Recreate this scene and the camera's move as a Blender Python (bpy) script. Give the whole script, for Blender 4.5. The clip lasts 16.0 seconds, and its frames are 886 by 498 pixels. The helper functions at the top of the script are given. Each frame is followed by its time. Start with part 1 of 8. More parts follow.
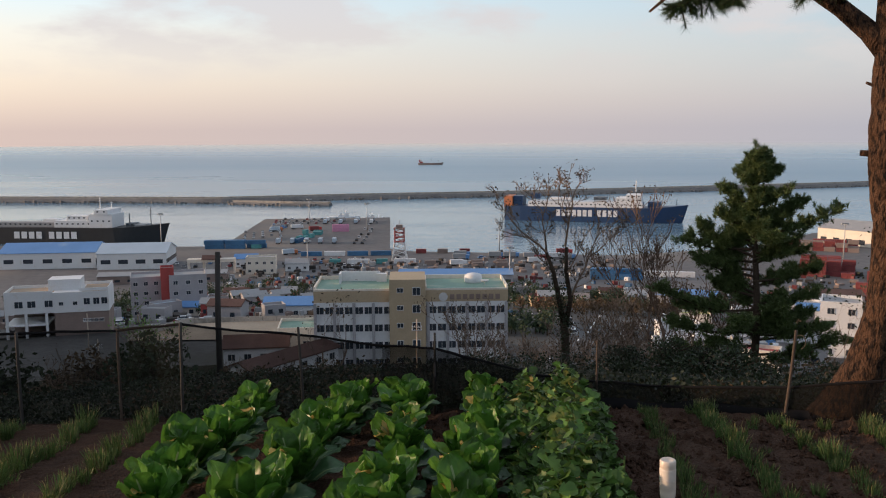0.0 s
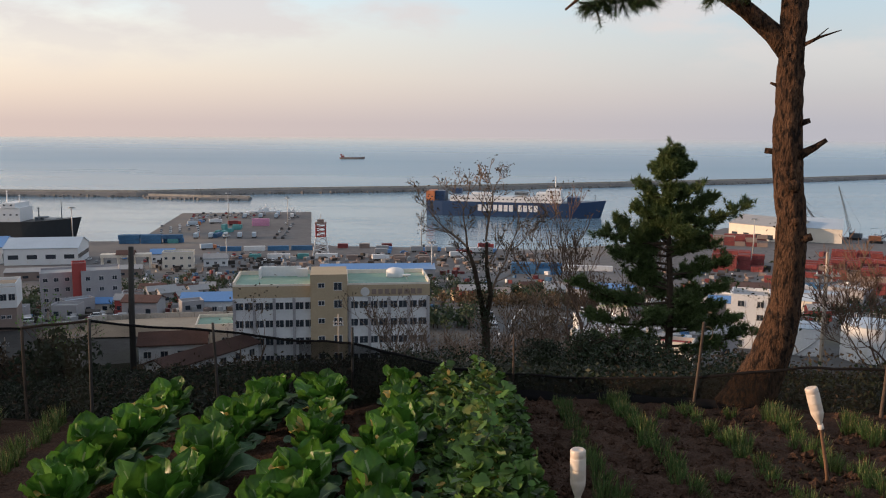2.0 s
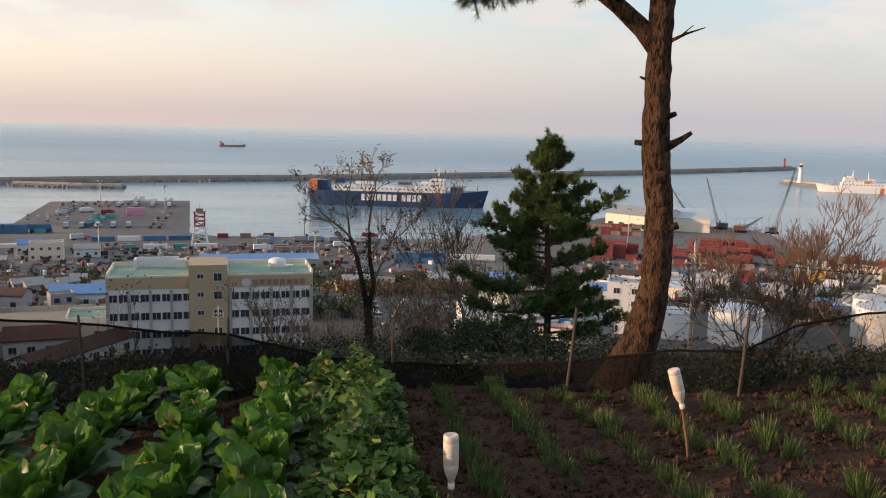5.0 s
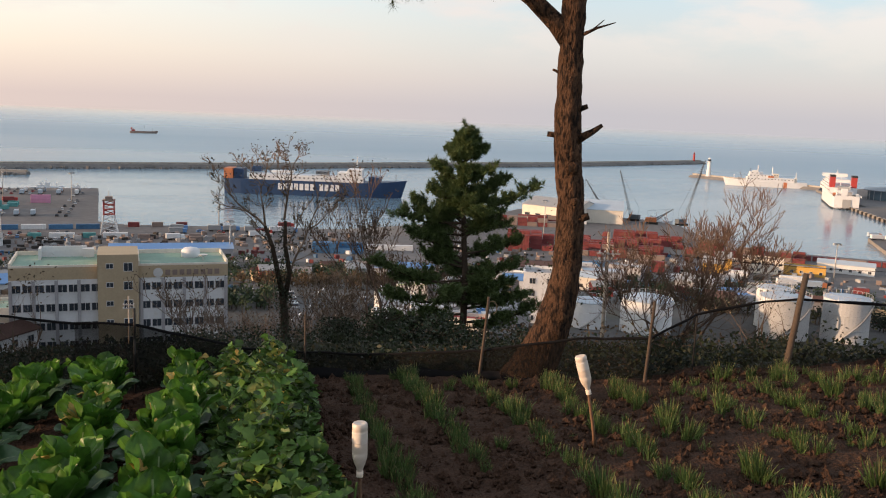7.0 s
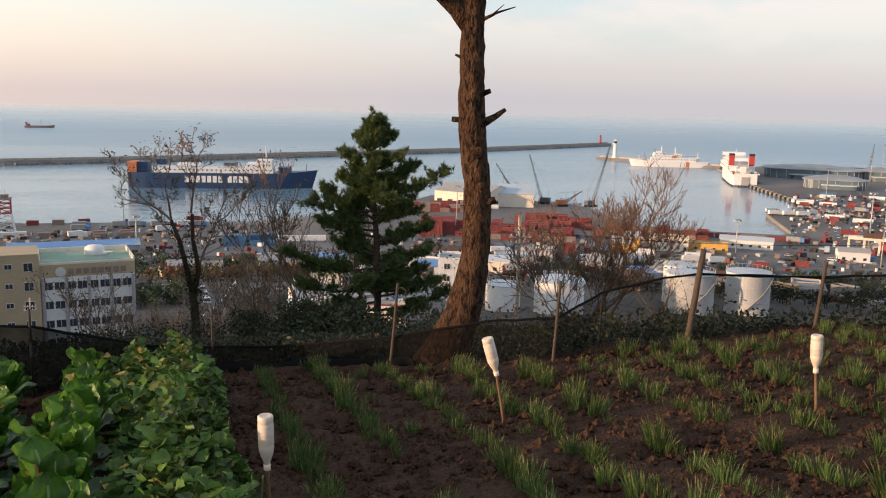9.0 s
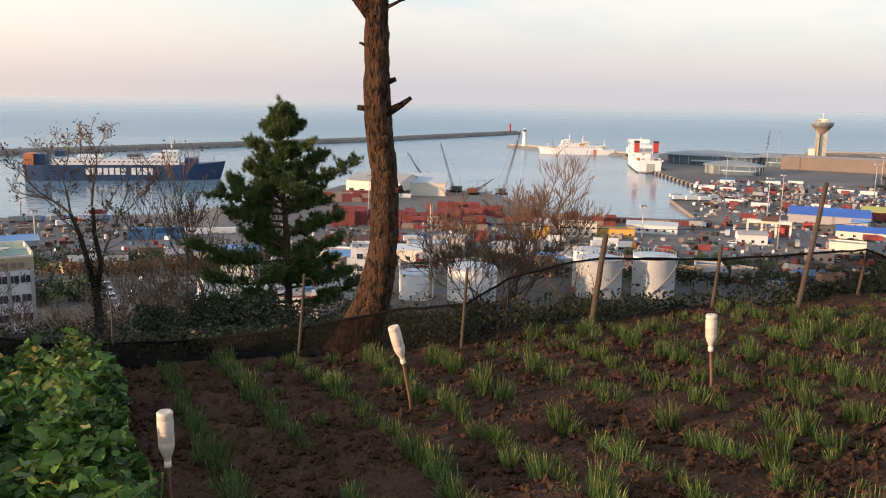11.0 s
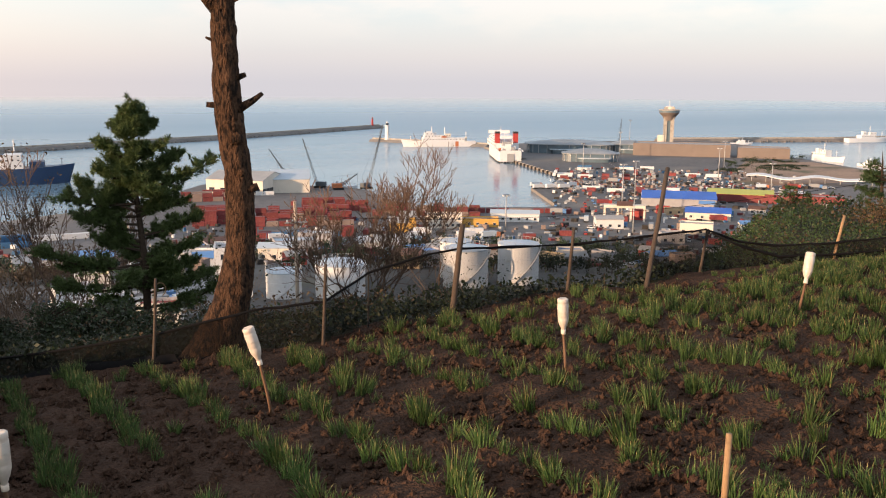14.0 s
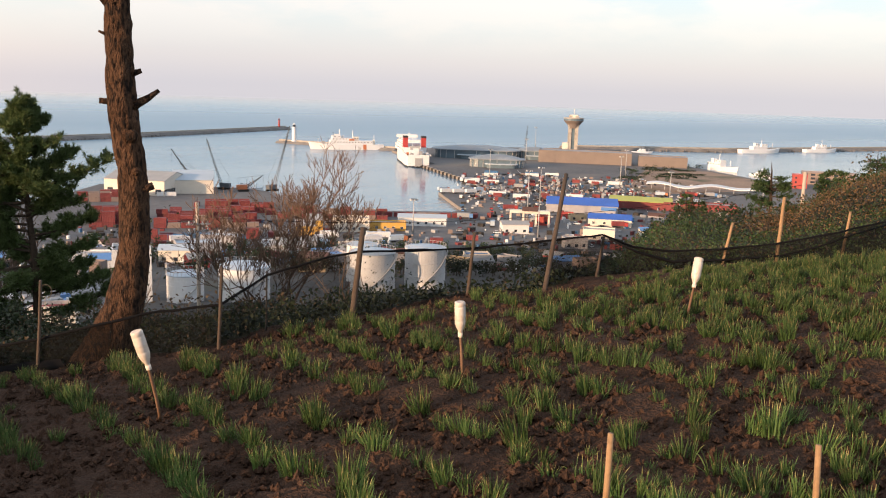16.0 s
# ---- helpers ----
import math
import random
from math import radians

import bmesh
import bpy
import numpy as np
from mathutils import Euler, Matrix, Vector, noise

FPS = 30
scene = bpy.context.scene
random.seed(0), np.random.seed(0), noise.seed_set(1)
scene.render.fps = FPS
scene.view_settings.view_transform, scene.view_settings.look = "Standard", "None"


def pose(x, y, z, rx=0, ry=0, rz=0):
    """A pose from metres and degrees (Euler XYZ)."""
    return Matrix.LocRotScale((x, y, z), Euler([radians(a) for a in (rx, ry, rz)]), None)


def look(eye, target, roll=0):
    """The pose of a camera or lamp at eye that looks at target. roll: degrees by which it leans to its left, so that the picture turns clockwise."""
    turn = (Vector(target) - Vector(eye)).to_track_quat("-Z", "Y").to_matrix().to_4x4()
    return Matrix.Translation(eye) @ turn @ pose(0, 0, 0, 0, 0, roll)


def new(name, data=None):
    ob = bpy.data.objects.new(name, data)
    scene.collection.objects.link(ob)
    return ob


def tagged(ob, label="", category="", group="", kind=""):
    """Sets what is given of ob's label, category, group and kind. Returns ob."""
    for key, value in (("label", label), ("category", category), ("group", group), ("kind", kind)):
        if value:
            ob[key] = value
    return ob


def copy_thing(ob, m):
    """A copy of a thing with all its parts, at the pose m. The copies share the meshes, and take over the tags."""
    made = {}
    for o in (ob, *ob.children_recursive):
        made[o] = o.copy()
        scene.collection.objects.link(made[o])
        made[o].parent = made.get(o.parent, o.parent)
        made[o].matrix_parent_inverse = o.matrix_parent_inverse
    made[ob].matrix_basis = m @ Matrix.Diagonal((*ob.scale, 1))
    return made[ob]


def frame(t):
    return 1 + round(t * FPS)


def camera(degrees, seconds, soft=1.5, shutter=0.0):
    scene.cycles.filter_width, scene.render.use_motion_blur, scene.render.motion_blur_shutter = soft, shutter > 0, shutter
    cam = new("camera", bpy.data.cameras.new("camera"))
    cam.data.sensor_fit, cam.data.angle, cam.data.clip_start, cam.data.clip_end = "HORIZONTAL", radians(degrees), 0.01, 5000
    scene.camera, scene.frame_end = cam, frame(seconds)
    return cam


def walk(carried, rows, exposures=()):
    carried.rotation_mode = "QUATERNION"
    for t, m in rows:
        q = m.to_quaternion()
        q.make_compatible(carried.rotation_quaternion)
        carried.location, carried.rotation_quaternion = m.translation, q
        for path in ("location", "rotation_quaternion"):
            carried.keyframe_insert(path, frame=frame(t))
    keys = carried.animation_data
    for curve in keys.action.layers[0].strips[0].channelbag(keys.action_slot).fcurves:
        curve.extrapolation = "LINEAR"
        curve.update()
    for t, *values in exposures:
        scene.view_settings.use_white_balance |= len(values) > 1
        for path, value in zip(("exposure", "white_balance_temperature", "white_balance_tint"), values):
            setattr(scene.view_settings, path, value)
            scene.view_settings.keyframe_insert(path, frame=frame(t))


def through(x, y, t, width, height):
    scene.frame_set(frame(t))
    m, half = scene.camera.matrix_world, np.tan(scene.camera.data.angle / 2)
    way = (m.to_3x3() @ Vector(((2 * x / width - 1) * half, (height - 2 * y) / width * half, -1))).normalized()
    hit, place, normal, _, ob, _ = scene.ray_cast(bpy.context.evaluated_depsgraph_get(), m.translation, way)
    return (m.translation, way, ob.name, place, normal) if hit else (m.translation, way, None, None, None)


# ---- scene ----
# ---- camera and walk ----
cam = camera(53.2, 16.0, soft=1.1)
ROWS = [
    (0.0, 0.0000, 0.0000, 0.0000, -0.000, -7.704, 0.294),
    (0.5, 0.0085, -0.0017, -0.0010, -1.296, -7.816, 0.131),
    (1.0, 0.0219, -0.0051, -0.0005, -2.545, -7.912, -0.129),
    (1.5, 0.0303, -0.0076, -0.0013, -3.765, -8.024, -0.280),
    (2.0, 0.0382, -0.0074, -0.0022, -5.090, -8.044, -0.366),
    (2.5, 0.0420, -0.0005, -0.0037, -6.356, -8.131, -0.275),
    (3.0, 0.0487, -0.0039, -0.0047, -7.527, -8.262, -0.155),
    (3.5, 0.0605, -0.0022, -0.0065, -8.808, -8.390, -0.643),
    (4.0, 0.0713, -0.0029, -0.0080, -10.095, -8.425, -0.963),
    (6.5, 0.1150, -0.0224, -0.0167, -16.680, -8.990, -2.055),
    (7.0, 0.1263, -0.0282, -0.0179, -18.058, -9.071, -2.333),
    (7.5, 0.1412, -0.0369, -0.0212, -19.456, -9.263, -2.092),
    (8.0, 0.1543, -0.0401, -0.0217, -20.916, -9.421, -1.898),
    (8.5, 0.1716, -0.0402, -0.0223, -22.326, -9.530, -1.443),
    (9.0, 0.1859, -0.0400, -0.0252, -23.712, -9.717, -1.302),
    (11.5, 0.2432, -0.0675, -0.0305, -30.955, -10.340, -1.180),
    (12.0, 0.2525, -0.0700, -0.0284, -32.466, -10.349, -1.088),
    (12.5, 0.2662, -0.0757, -0.0321, -33.861, -10.356, -0.970),
    (13.0, 0.2783, -0.0828, -0.0349, -35.396, -10.454, -0.928),
    (13.5, 0.2933, -0.0902, -0.0305, -36.763, -10.593, -0.420),
    (14.0, 0.3088, -0.0996, -0.0293, -38.139, -10.567, -0.307),
    (14.5, 0.3155, -0.1176, -0.0289, -39.657, -10.446, -0.409),
    (15.0, 0.3303, -0.1271, -0.0305, -41.219, -10.355, -0.635),
    (15.5, 0.3467, -0.1352, -0.0343, -42.808, -10.204, -1.211),
    (16.0, 0.3608, -0.1331, -0.0359, -44.233, -10.202, -1.848),
]
walk(cam, [(t, pose(x, y, z, 90 + pitch, 0, yaw) @ pose(0, 0, 0, 0, 0, -roll)) for t, x, y, z, yaw, pitch, roll in ROWS],
     exposures=[(0.0, -0.18, 6050, 10), (4.0, -0.06, 6300, 10), (7.0, 0.08, 6400, 10), (8.5, 0.07, 6400, 10), (9.0, 0.14, 6400, 10), (11.5, 0.26, 6360, 10), (16.0, 0.32, 6350, 10)])

# ---- world and sun ----
SUN_AZ, SUN_EL = -88.0, 8.0          # degrees from +y towards +x, degrees up
sun_dir = Vector((math.sin(radians(SUN_AZ)) * math.cos(radians(SUN_EL)), math.cos(radians(SUN_AZ)) * math.cos(radians(SUN_EL)), math.sin(radians(SUN_EL))))
world = bpy.data.worlds.new("world")
scene.world = world
world.use_nodes = True
wt = world.node_tree
wt.nodes.clear()


def build_world():
    out = wt.nodes.new("ShaderNodeOutputWorld")
    bg = wt.nodes.new("ShaderNodeBackground")
    bg2 = wt.nodes.new("ShaderNodeBackground")
    add = wt.nodes.new("ShaderNodeAddShader")
    sky = wt.nodes.new("ShaderNodeTexSky")
    sky.sky_type = "NISHITA"
    sky.sun_disc = False
    sky.sun_elevation = radians(SUN_EL)
    sky.sun_rotation = radians(SUN_AZ)
    sky.dust_density = 2.0
    bg.inputs["Strength"].default_value = 0.05
    wt.links.new(sky.outputs[0], bg.inputs["Color"])
    # the hazy, thinly clouded dawn sky
    tc = wt.nodes.new("ShaderNodeTexCoord")
    sep = wt.nodes.new("ShaderNodeSeparateXYZ")
    wt.links.new(tc.outputs["Generated"], sep.inputs[0])
    up = wt.nodes.new("ShaderNodeValToRGB")
    cr = up.color_ramp
    cr.elements[0].position, cr.elements[0].color = 0.0, (0.57, 0.54, 0.57, 1)
    cr.elements[1].position, cr.elements[1].color = 1.0, (0.30, 0.38, 0.48, 1)
    for p, c in ((0.03, (0.61, 0.57, 0.585, 1)), (0.08, (0.615, 0.625, 0.64, 1)), (0.13, (0.55, 0.65, 0.71, 1)), (0.35, (0.45, 0.54, 0.64, 1))):
        e = cr.elements.new(p)
        e.color = c
    wt.links.new(sep.outputs["Z"], up.inputs[0])
    # warm side: towards the sun
    dot = wt.nodes.new("ShaderNodeVectorMath")
    dot.operation = "DOT_PRODUCT"
    dot.inputs[1].default_value = (math.sin(radians(-72)), math.cos(radians(-72)), 0)
    wt.links.new(tc.outputs["Generated"], dot.inputs[0])
    mr = wt.nodes.new("ShaderNodeMapRange")
    mr.inputs["From Min"].default_value = -0.15
    mr.inputs["From Max"].default_value = 0.85
    wt.links.new(dot.outputs["Value"], mr.inputs["Value"])
    warm = wt.nodes.new("ShaderNodeValToRGB")
    wr = warm.color_ramp
    wr.elements[0].position, wr.elements[0].color = 0.0, (0.86, 0.64, 0.54, 1)
    wr.elements[1].position, wr.elements[1].color = 0.45, (0.55, 0.60, 0.62, 1)
    for p, c in ((0.05, (1.13, 0.89, 0.68, 1)), (0.10, (1.14, 1.01, 0.84, 1)), (0.135, (0.98, 1.05, 1.02, 1))):
        e = wr.elements.new(p)
        e.color = c
    wt.links.new(sep.outputs["Z"], warm.inputs[0])
    mix = wt.nodes.new("ShaderNodeMixRGB")
    wt.links.new(mr.outputs[0], mix.inputs[0])
    wt.links.new(up.outputs[0], mix.inputs[1])
    wt.links.new(warm.outputs[0], mix.inputs[2])
    # soft clouds
    mp = wt.nodes.new("ShaderNodeMapping")
    mp.inputs["Scale"].default_value = (3.4, 3.4, 11.0)
    wt.links.new(tc.outputs["Generated"], mp.inputs[0])
    nz = wt.nodes.new("ShaderNodeTexNoise")
    nz.inputs["Scale"].default_value = 1.6
    nz.inputs["Detail"].default_value = 7.0
    nz.inputs["Roughness"].default_value = 0.55
    wt.links.new(mp.outputs[0], nz.inputs["Vector"])
    cl = wt.nodes.new("ShaderNodeMapRange")
    cl.inputs["From Min"].default_value = 0.44
    cl.inputs["From Max"].default_value = 0.58
    wt.links.new(nz.outputs[0], cl.inputs["Value"])
    hgt = wt.nodes.new("ShaderNodeMapRange")
    hgt.inputs["From Min"].default_value = 0.035
    hgt.inputs["From Max"].default_value = 0.10
    wt.links.new(sep.outputs["Z"], hgt.inputs["Value"])
    mul = wt.nodes.new("ShaderNodeMath")
    mul.operation = "MULTIPLY"
    wt.links.new(cl.outputs[0], mul.inputs[0])
    wt.links.new(hgt.outputs[0], mul.inputs[1])
    mul2 = wt.nodes.new("ShaderNodeMath")
    mul2.operation = "MULTIPLY"
    mul2.inputs[1].default_value = 0.8
    wt.links.new(mul.outputs[0], mul2.inputs[0])
    mix2 = wt.nodes.new("ShaderNodeMixRGB")
    mix2.inputs[2].default_value = (0.80, 0.69, 0.655, 1)
    wt.links.new(mul2.outputs[0], mix2.inputs[0])
    wt.links.new(mix.outputs[0], mix2.inputs[1])
    bg2.inputs["Strength"].default_value = 0.95
    wt.links.new(mix2.outputs[0], bg2.inputs["Color"])
    wt.links.new(bg.outputs[0], add.inputs[0])
    wt.links.new(bg2.outputs[0], add.inputs[1])
    wt.links.new(add.outputs[0], out.inputs[0])


build_world()
sun = new("sun", bpy.data.lights.new("sun", "SUN"))
sun.data.energy = 5.8
sun.data.angle = radians(1.5)
sun.data.color = (1.0, 0.62, 0.36)
sun.matrix_world = look((0, 0, 0), tuple(-sun_dir))


# ---- materials ----
def mat(name, col, rough=0.8, metal=0.0, var=0.25, scale=2.0, fine=30.0, bump=0.0, rnd=0.0, dirt=None, spec=0.4, coord="Object", bumpscale=None, stretch=None):
    """Procedural surface: base colour varied at two scales, optional stains, relief and change from object to object."""
    m = bpy.data.materials.new(name)
    m.use_nodes = True
    nt = m.node_tree
    b = nt.nodes["Principled BSDF"]
    b.inputs["Roughness"].default_value = rough
    b.inputs["Metallic"].default_value = metal
    b.inputs["Specular IOR Level"].default_value = spec
    tc = nt.nodes.new("ShaderNodeTexCoord")
    n1 = nt.nodes.new("ShaderNodeTexNoise")
    n1.inputs["Scale"].default_value = scale
    n1.inputs["Detail"].default_value = 5
    n2 = nt.nodes.new("ShaderNodeTexNoise")
    n2.inputs["Scale"].default_value = fine
    n2.inputs["Detail"].default_value = 3
    src = tc.outputs[coord]
    if stretch:
        mp = nt.nodes.new("ShaderNodeMapping")
        mp.inputs["Scale"].default_value = stretch
        nt.links.new(src, mp.inputs[0])
        src = mp.outputs[0]
    for n in (n1, n2):
        nt.links.new(src, n.inputs["Vector"])
    add = nt.nodes.new("ShaderNodeMath")
    add.operation = "ADD"
    nt.links.new(n1.outputs[0], add.inputs[0])
    nt.links.new(n2.outputs[0], add.inputs[1])
    last = add.outputs[0]
    if rnd:
        oi = nt.nodes.new("ShaderNodeObjectInfo")
        ge = nt.nodes.new("ShaderNodeNewGeometry")
        a3 = nt.nodes.new("ShaderNodeMath")
        a3.operation = "ADD"
        nt.links.new(oi.outputs["Random"], a3.inputs[0])
        nt.links.new(ge.outputs["Random Per Island"], a3.inputs[1])
        ma = nt.nodes.new("ShaderNodeMath")
        ma.operation = "MULTIPLY_ADD"
        ma.inputs[1].default_value = rnd
        ma.inputs[2].default_value = -rnd
        nt.links.new(a3.outputs[0], ma.inputs[0])
        a4 = nt.nodes.new("ShaderNodeMath")
        a4.operation = "ADD"
        nt.links.new(last, a4.inputs[0])
        nt.links.new(ma.outputs[0], a4.inputs[1])
        last = a4.outputs[0]
    mr = nt.nodes.new("ShaderNodeMapRange")
    mr.inputs["From Min"].default_value = 0.6
    mr.inputs["From Max"].default_value = 1.4
    mr.inputs["To Min"].default_value = 1 - var
    mr.inputs["To Max"].default_value = 1 + var
    mr.clamp = False
    nt.links.new(last, mr.inputs["Value"])
    hsv = nt.nodes.new("ShaderNodeHueSaturation")
    hsv.inputs["Color"].default_value = (*col, 1)
    nt.links.new(mr.outputs[0], hsv.inputs["Value"])
    colour = hsv.outputs[0]
    if dirt:
        n3 = nt.nodes.new("ShaderNodeTexNoise")
        n3.inputs["Scale"].default_value = dirt[1]
        n3.inputs["Detail"].default_value = 6
        nt.links.new(src, n3.inputs["Vector"])
        r3 = nt.nodes.new("ShaderNodeMapRange")
        r3.inputs["From Min"].default_value = dirt[2]
        r3.inputs["From Max"].default_value = dirt[2] + 0.14
        nt.links.new(n3.outputs[0], r3.inputs["Value"])
        mx = nt.nodes.new("ShaderNodeMixRGB")
        mx.inputs[2].default_value = (*dirt[0], 1)
        nt.links.new(r3.outputs[0], mx.inputs[0])
        nt.links.new(colour, mx.inputs[1])
        colour = mx.outputs[0]
    nt.links.new(colour, b.inputs["Base Color"])
    if bump:
        bp = nt.nodes.new("ShaderNodeBump")
        bp.inputs["Strength"].default_value = bump
        bp.inputs["Distance"].default_value = bumpscale or 0.02
        nt.links.new(n2.outputs[0], bp.inputs["Height"])
        nt.links.new(bp.outputs[0], b.inputs["Normal"])
    return m


def leafy(name, col, var=0.35, rnd=0.5, through=0.25, rough=0.55, dirt=None, fine=25.0, scale=1.5):
    """Leaf material: lets some light through."""
    m = mat(name, col, rough=rough, var=var, rnd=rnd, scale=scale, fine=fine, dirt=dirt, spec=0.3)
    nt = m.node_tree
    b = nt.nodes["Principled BSDF"]
    tr = nt.nodes.new("ShaderNodeBsdfTranslucent")
    mx = nt.nodes.new("ShaderNodeMixShader")
    mx.inputs[0].default_value = through
    src = b.inputs["Base Color"].links[0].from_socket
    nt.links.new(src, tr.inputs["Color"])
    nt.links.new(b.outputs[0], mx.inputs[1])
    nt.links.new(tr.outputs[0], mx.inputs[2])
    nt.links.new(mx.outputs[0], nt.nodes["Material Output"].inputs["Surface"])
    return m


def water_material():
    """Smooth harbour water, and ruffled bluer sea outside the breakwater line."""
    m = bpy.data.materials.new("sea_water")
    m.use_nodes = True
    nt = m.node_tree
    b = nt.nodes["Principled BSDF"]
    b.inputs["IOR"].default_value = 1.33
    tc = nt.nodes.new("ShaderNodeTexCoord")
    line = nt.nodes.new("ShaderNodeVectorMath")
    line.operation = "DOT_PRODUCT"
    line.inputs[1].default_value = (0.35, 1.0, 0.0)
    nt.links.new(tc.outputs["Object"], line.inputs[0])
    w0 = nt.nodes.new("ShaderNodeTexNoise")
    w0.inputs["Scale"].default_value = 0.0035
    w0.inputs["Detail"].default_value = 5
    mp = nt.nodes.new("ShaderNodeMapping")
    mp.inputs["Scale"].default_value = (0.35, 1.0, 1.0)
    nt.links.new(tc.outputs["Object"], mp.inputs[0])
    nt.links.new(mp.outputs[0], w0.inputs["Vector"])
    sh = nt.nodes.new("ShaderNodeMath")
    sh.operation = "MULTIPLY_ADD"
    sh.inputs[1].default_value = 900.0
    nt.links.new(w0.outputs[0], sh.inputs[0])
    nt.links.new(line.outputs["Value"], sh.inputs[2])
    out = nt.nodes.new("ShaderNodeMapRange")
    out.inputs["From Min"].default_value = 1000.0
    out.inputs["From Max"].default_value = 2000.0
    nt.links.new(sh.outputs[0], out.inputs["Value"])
    w1 = nt.nodes.new("ShaderNodeTexNoise")
    w1.inputs["Scale"].default_value = 0.10
    w1.inputs["Detail"].default_value = 8
    w1.inputs["Roughness"].default_value = 0.6
    w2 = nt.nodes.new("ShaderNodeTexNoise")
    w2.inputs["Scale"].default_value = 0.012
    w2.inputs["Detail"].default_value = 6
    w2.inputs["Distortion"].default_value = 1.8
    nt.links.new(mp.outputs[0], w1.inputs["Vector"])
    nt.links.new(mp.outputs[0], w2.inputs["Vector"])
    patch = nt.nodes.new("ShaderNodeMapRange")
    patch.inputs["From Min"].default_value = 0.42
    patch.inputs["From Max"].default_value = 0.58
    nt.links.new(w2.outputs[0], patch.inputs["Value"])
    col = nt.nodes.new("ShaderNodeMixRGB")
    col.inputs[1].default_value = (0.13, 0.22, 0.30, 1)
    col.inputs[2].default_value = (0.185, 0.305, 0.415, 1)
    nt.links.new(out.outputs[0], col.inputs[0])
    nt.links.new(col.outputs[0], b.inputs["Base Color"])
    ro = nt.nodes.new("ShaderNodeMapRange")
    ro.inputs["To Min"].default_value = 0.12
    ro.inputs["To Max"].default_value = 0.33
    nt.links.new(out.outputs[0], ro.inputs["Value"])
    # roughness and bump fall far out, to blend the horizon as haze would
    calm = nt.nodes.new("ShaderNodeMapRange")
    calm.inputs["From Min"].default_value = 1800.0
    calm.inputs["From Max"].default_value = 4800.0
    calm.inputs["To Min"].default_value = 1.0
    calm.inputs["To Max"].default_value = 0.2
    nt.links.new(line.outputs["Value"], calm.inputs["Value"])
    ro2 = nt.nodes.new("ShaderNodeMath")
    ro2.operation = "MULTIPLY"
    nt.links.new(ro.outputs[0], ro2.inputs[0])
    nt.links.new(calm.outputs[0], ro2.inputs[1])
    nt.links.new(ro2.outputs[0], b.inputs["Roughness"])
    # gloss raised far out to stand in for horizon haze; wind lanes vary it
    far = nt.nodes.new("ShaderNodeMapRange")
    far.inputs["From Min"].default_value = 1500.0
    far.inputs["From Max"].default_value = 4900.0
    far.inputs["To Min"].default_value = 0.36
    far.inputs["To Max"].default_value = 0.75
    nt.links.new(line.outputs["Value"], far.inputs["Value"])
    lane = nt.nodes.new("ShaderNodeTexNoise")
    lane.inputs["Scale"].default_value = 0.0022
    lane.inputs["Detail"].default_value = 7
    lane.inputs["Roughness"].default_value = 0.62
    lmap = nt.nodes.new("ShaderNodeMapping")
    lmap.inputs["Rotation"].default_value = (0, 0, -0.25)
    lmap.inputs["Scale"].default_value = (0.35, 1.6, 1.0)
    nt.links.new(tc.outputs["Object"], lmap.inputs[0])
    nt.links.new(lmap.outputs[0], lane.inputs["Vector"])
    lr = nt.nodes.new("ShaderNodeMapRange")
    lr.inputs["From Min"].default_value = 0.36
    lr.inputs["From Max"].default_value = 0.64
    lr.inputs["To Min"].default_value = -0.13
    lr.inputs["To Max"].default_value = 0.15
    nt.links.new(lane.outputs[0], lr.inputs["Value"])
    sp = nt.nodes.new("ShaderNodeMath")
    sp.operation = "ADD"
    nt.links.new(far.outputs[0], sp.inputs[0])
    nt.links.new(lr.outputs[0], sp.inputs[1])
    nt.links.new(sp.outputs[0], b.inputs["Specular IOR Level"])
    st = nt.nodes.new("ShaderNodeMapRange")
    st.inputs["To Min"].default_value = 0.06
    st.inputs["To Max"].default_value = 0.35
    nt.links.new(patch.outputs[0], st.inputs["Value"])
    bp = nt.nodes.new("ShaderNodeBump")
    bp.inputs["Distance"].default_value = 1.2
    st2 = nt.nodes.new("ShaderNodeMath")
    st2.operation = "MULTIPLY"
    nt.links.new(st.outputs[0], st2.inputs[0])
    nt.links.new(calm.outputs[0], st2.inputs[1])
    nt.links.new(st2.outputs[0], bp.inputs["Strength"])
    nt.links.new(w1.outputs[0], bp.inputs["Height"])
    nt.links.new(bp.outputs[0], b.inputs["Normal"])
    return m


def net_material(name, low, high, tone):
    """Black shade net: a fine weave with holes."""
    m = bpy.data.materials.new(name)
    m.use_nodes = True
    nt = m.node_tree
    b = nt.nodes["Principled BSDF"]
    b.inputs["Base Color"].default_value = (tone, tone, tone, 1)
    b.inputs["Roughness"].default_value = 0.95
    b.inputs["Specular IOR Level"].default_value = 0.02
    tc = nt.nodes.new("ShaderNodeTexCoord")
    n = nt.nodes.new("ShaderNodeTexNoise")
    n.inputs["Scale"].default_value = 3.0
    n.inputs["Detail"].default_value = 6
    nt.links.new(tc.outputs["Object"], n.inputs["Vector"])
    r = nt.nodes.new("ShaderNodeMapRange")
    r.inputs["From Min"].default_value = 0.3
    r.inputs["From Max"].default_value = 0.7
    r.inputs["To Min"].default_value = low
    r.inputs["To Max"].default_value = high
    nt.links.new(n.outputs[0], r.inputs["Value"])
    nt.links.new(r.outputs[0], b.inputs["Alpha"])
    return m


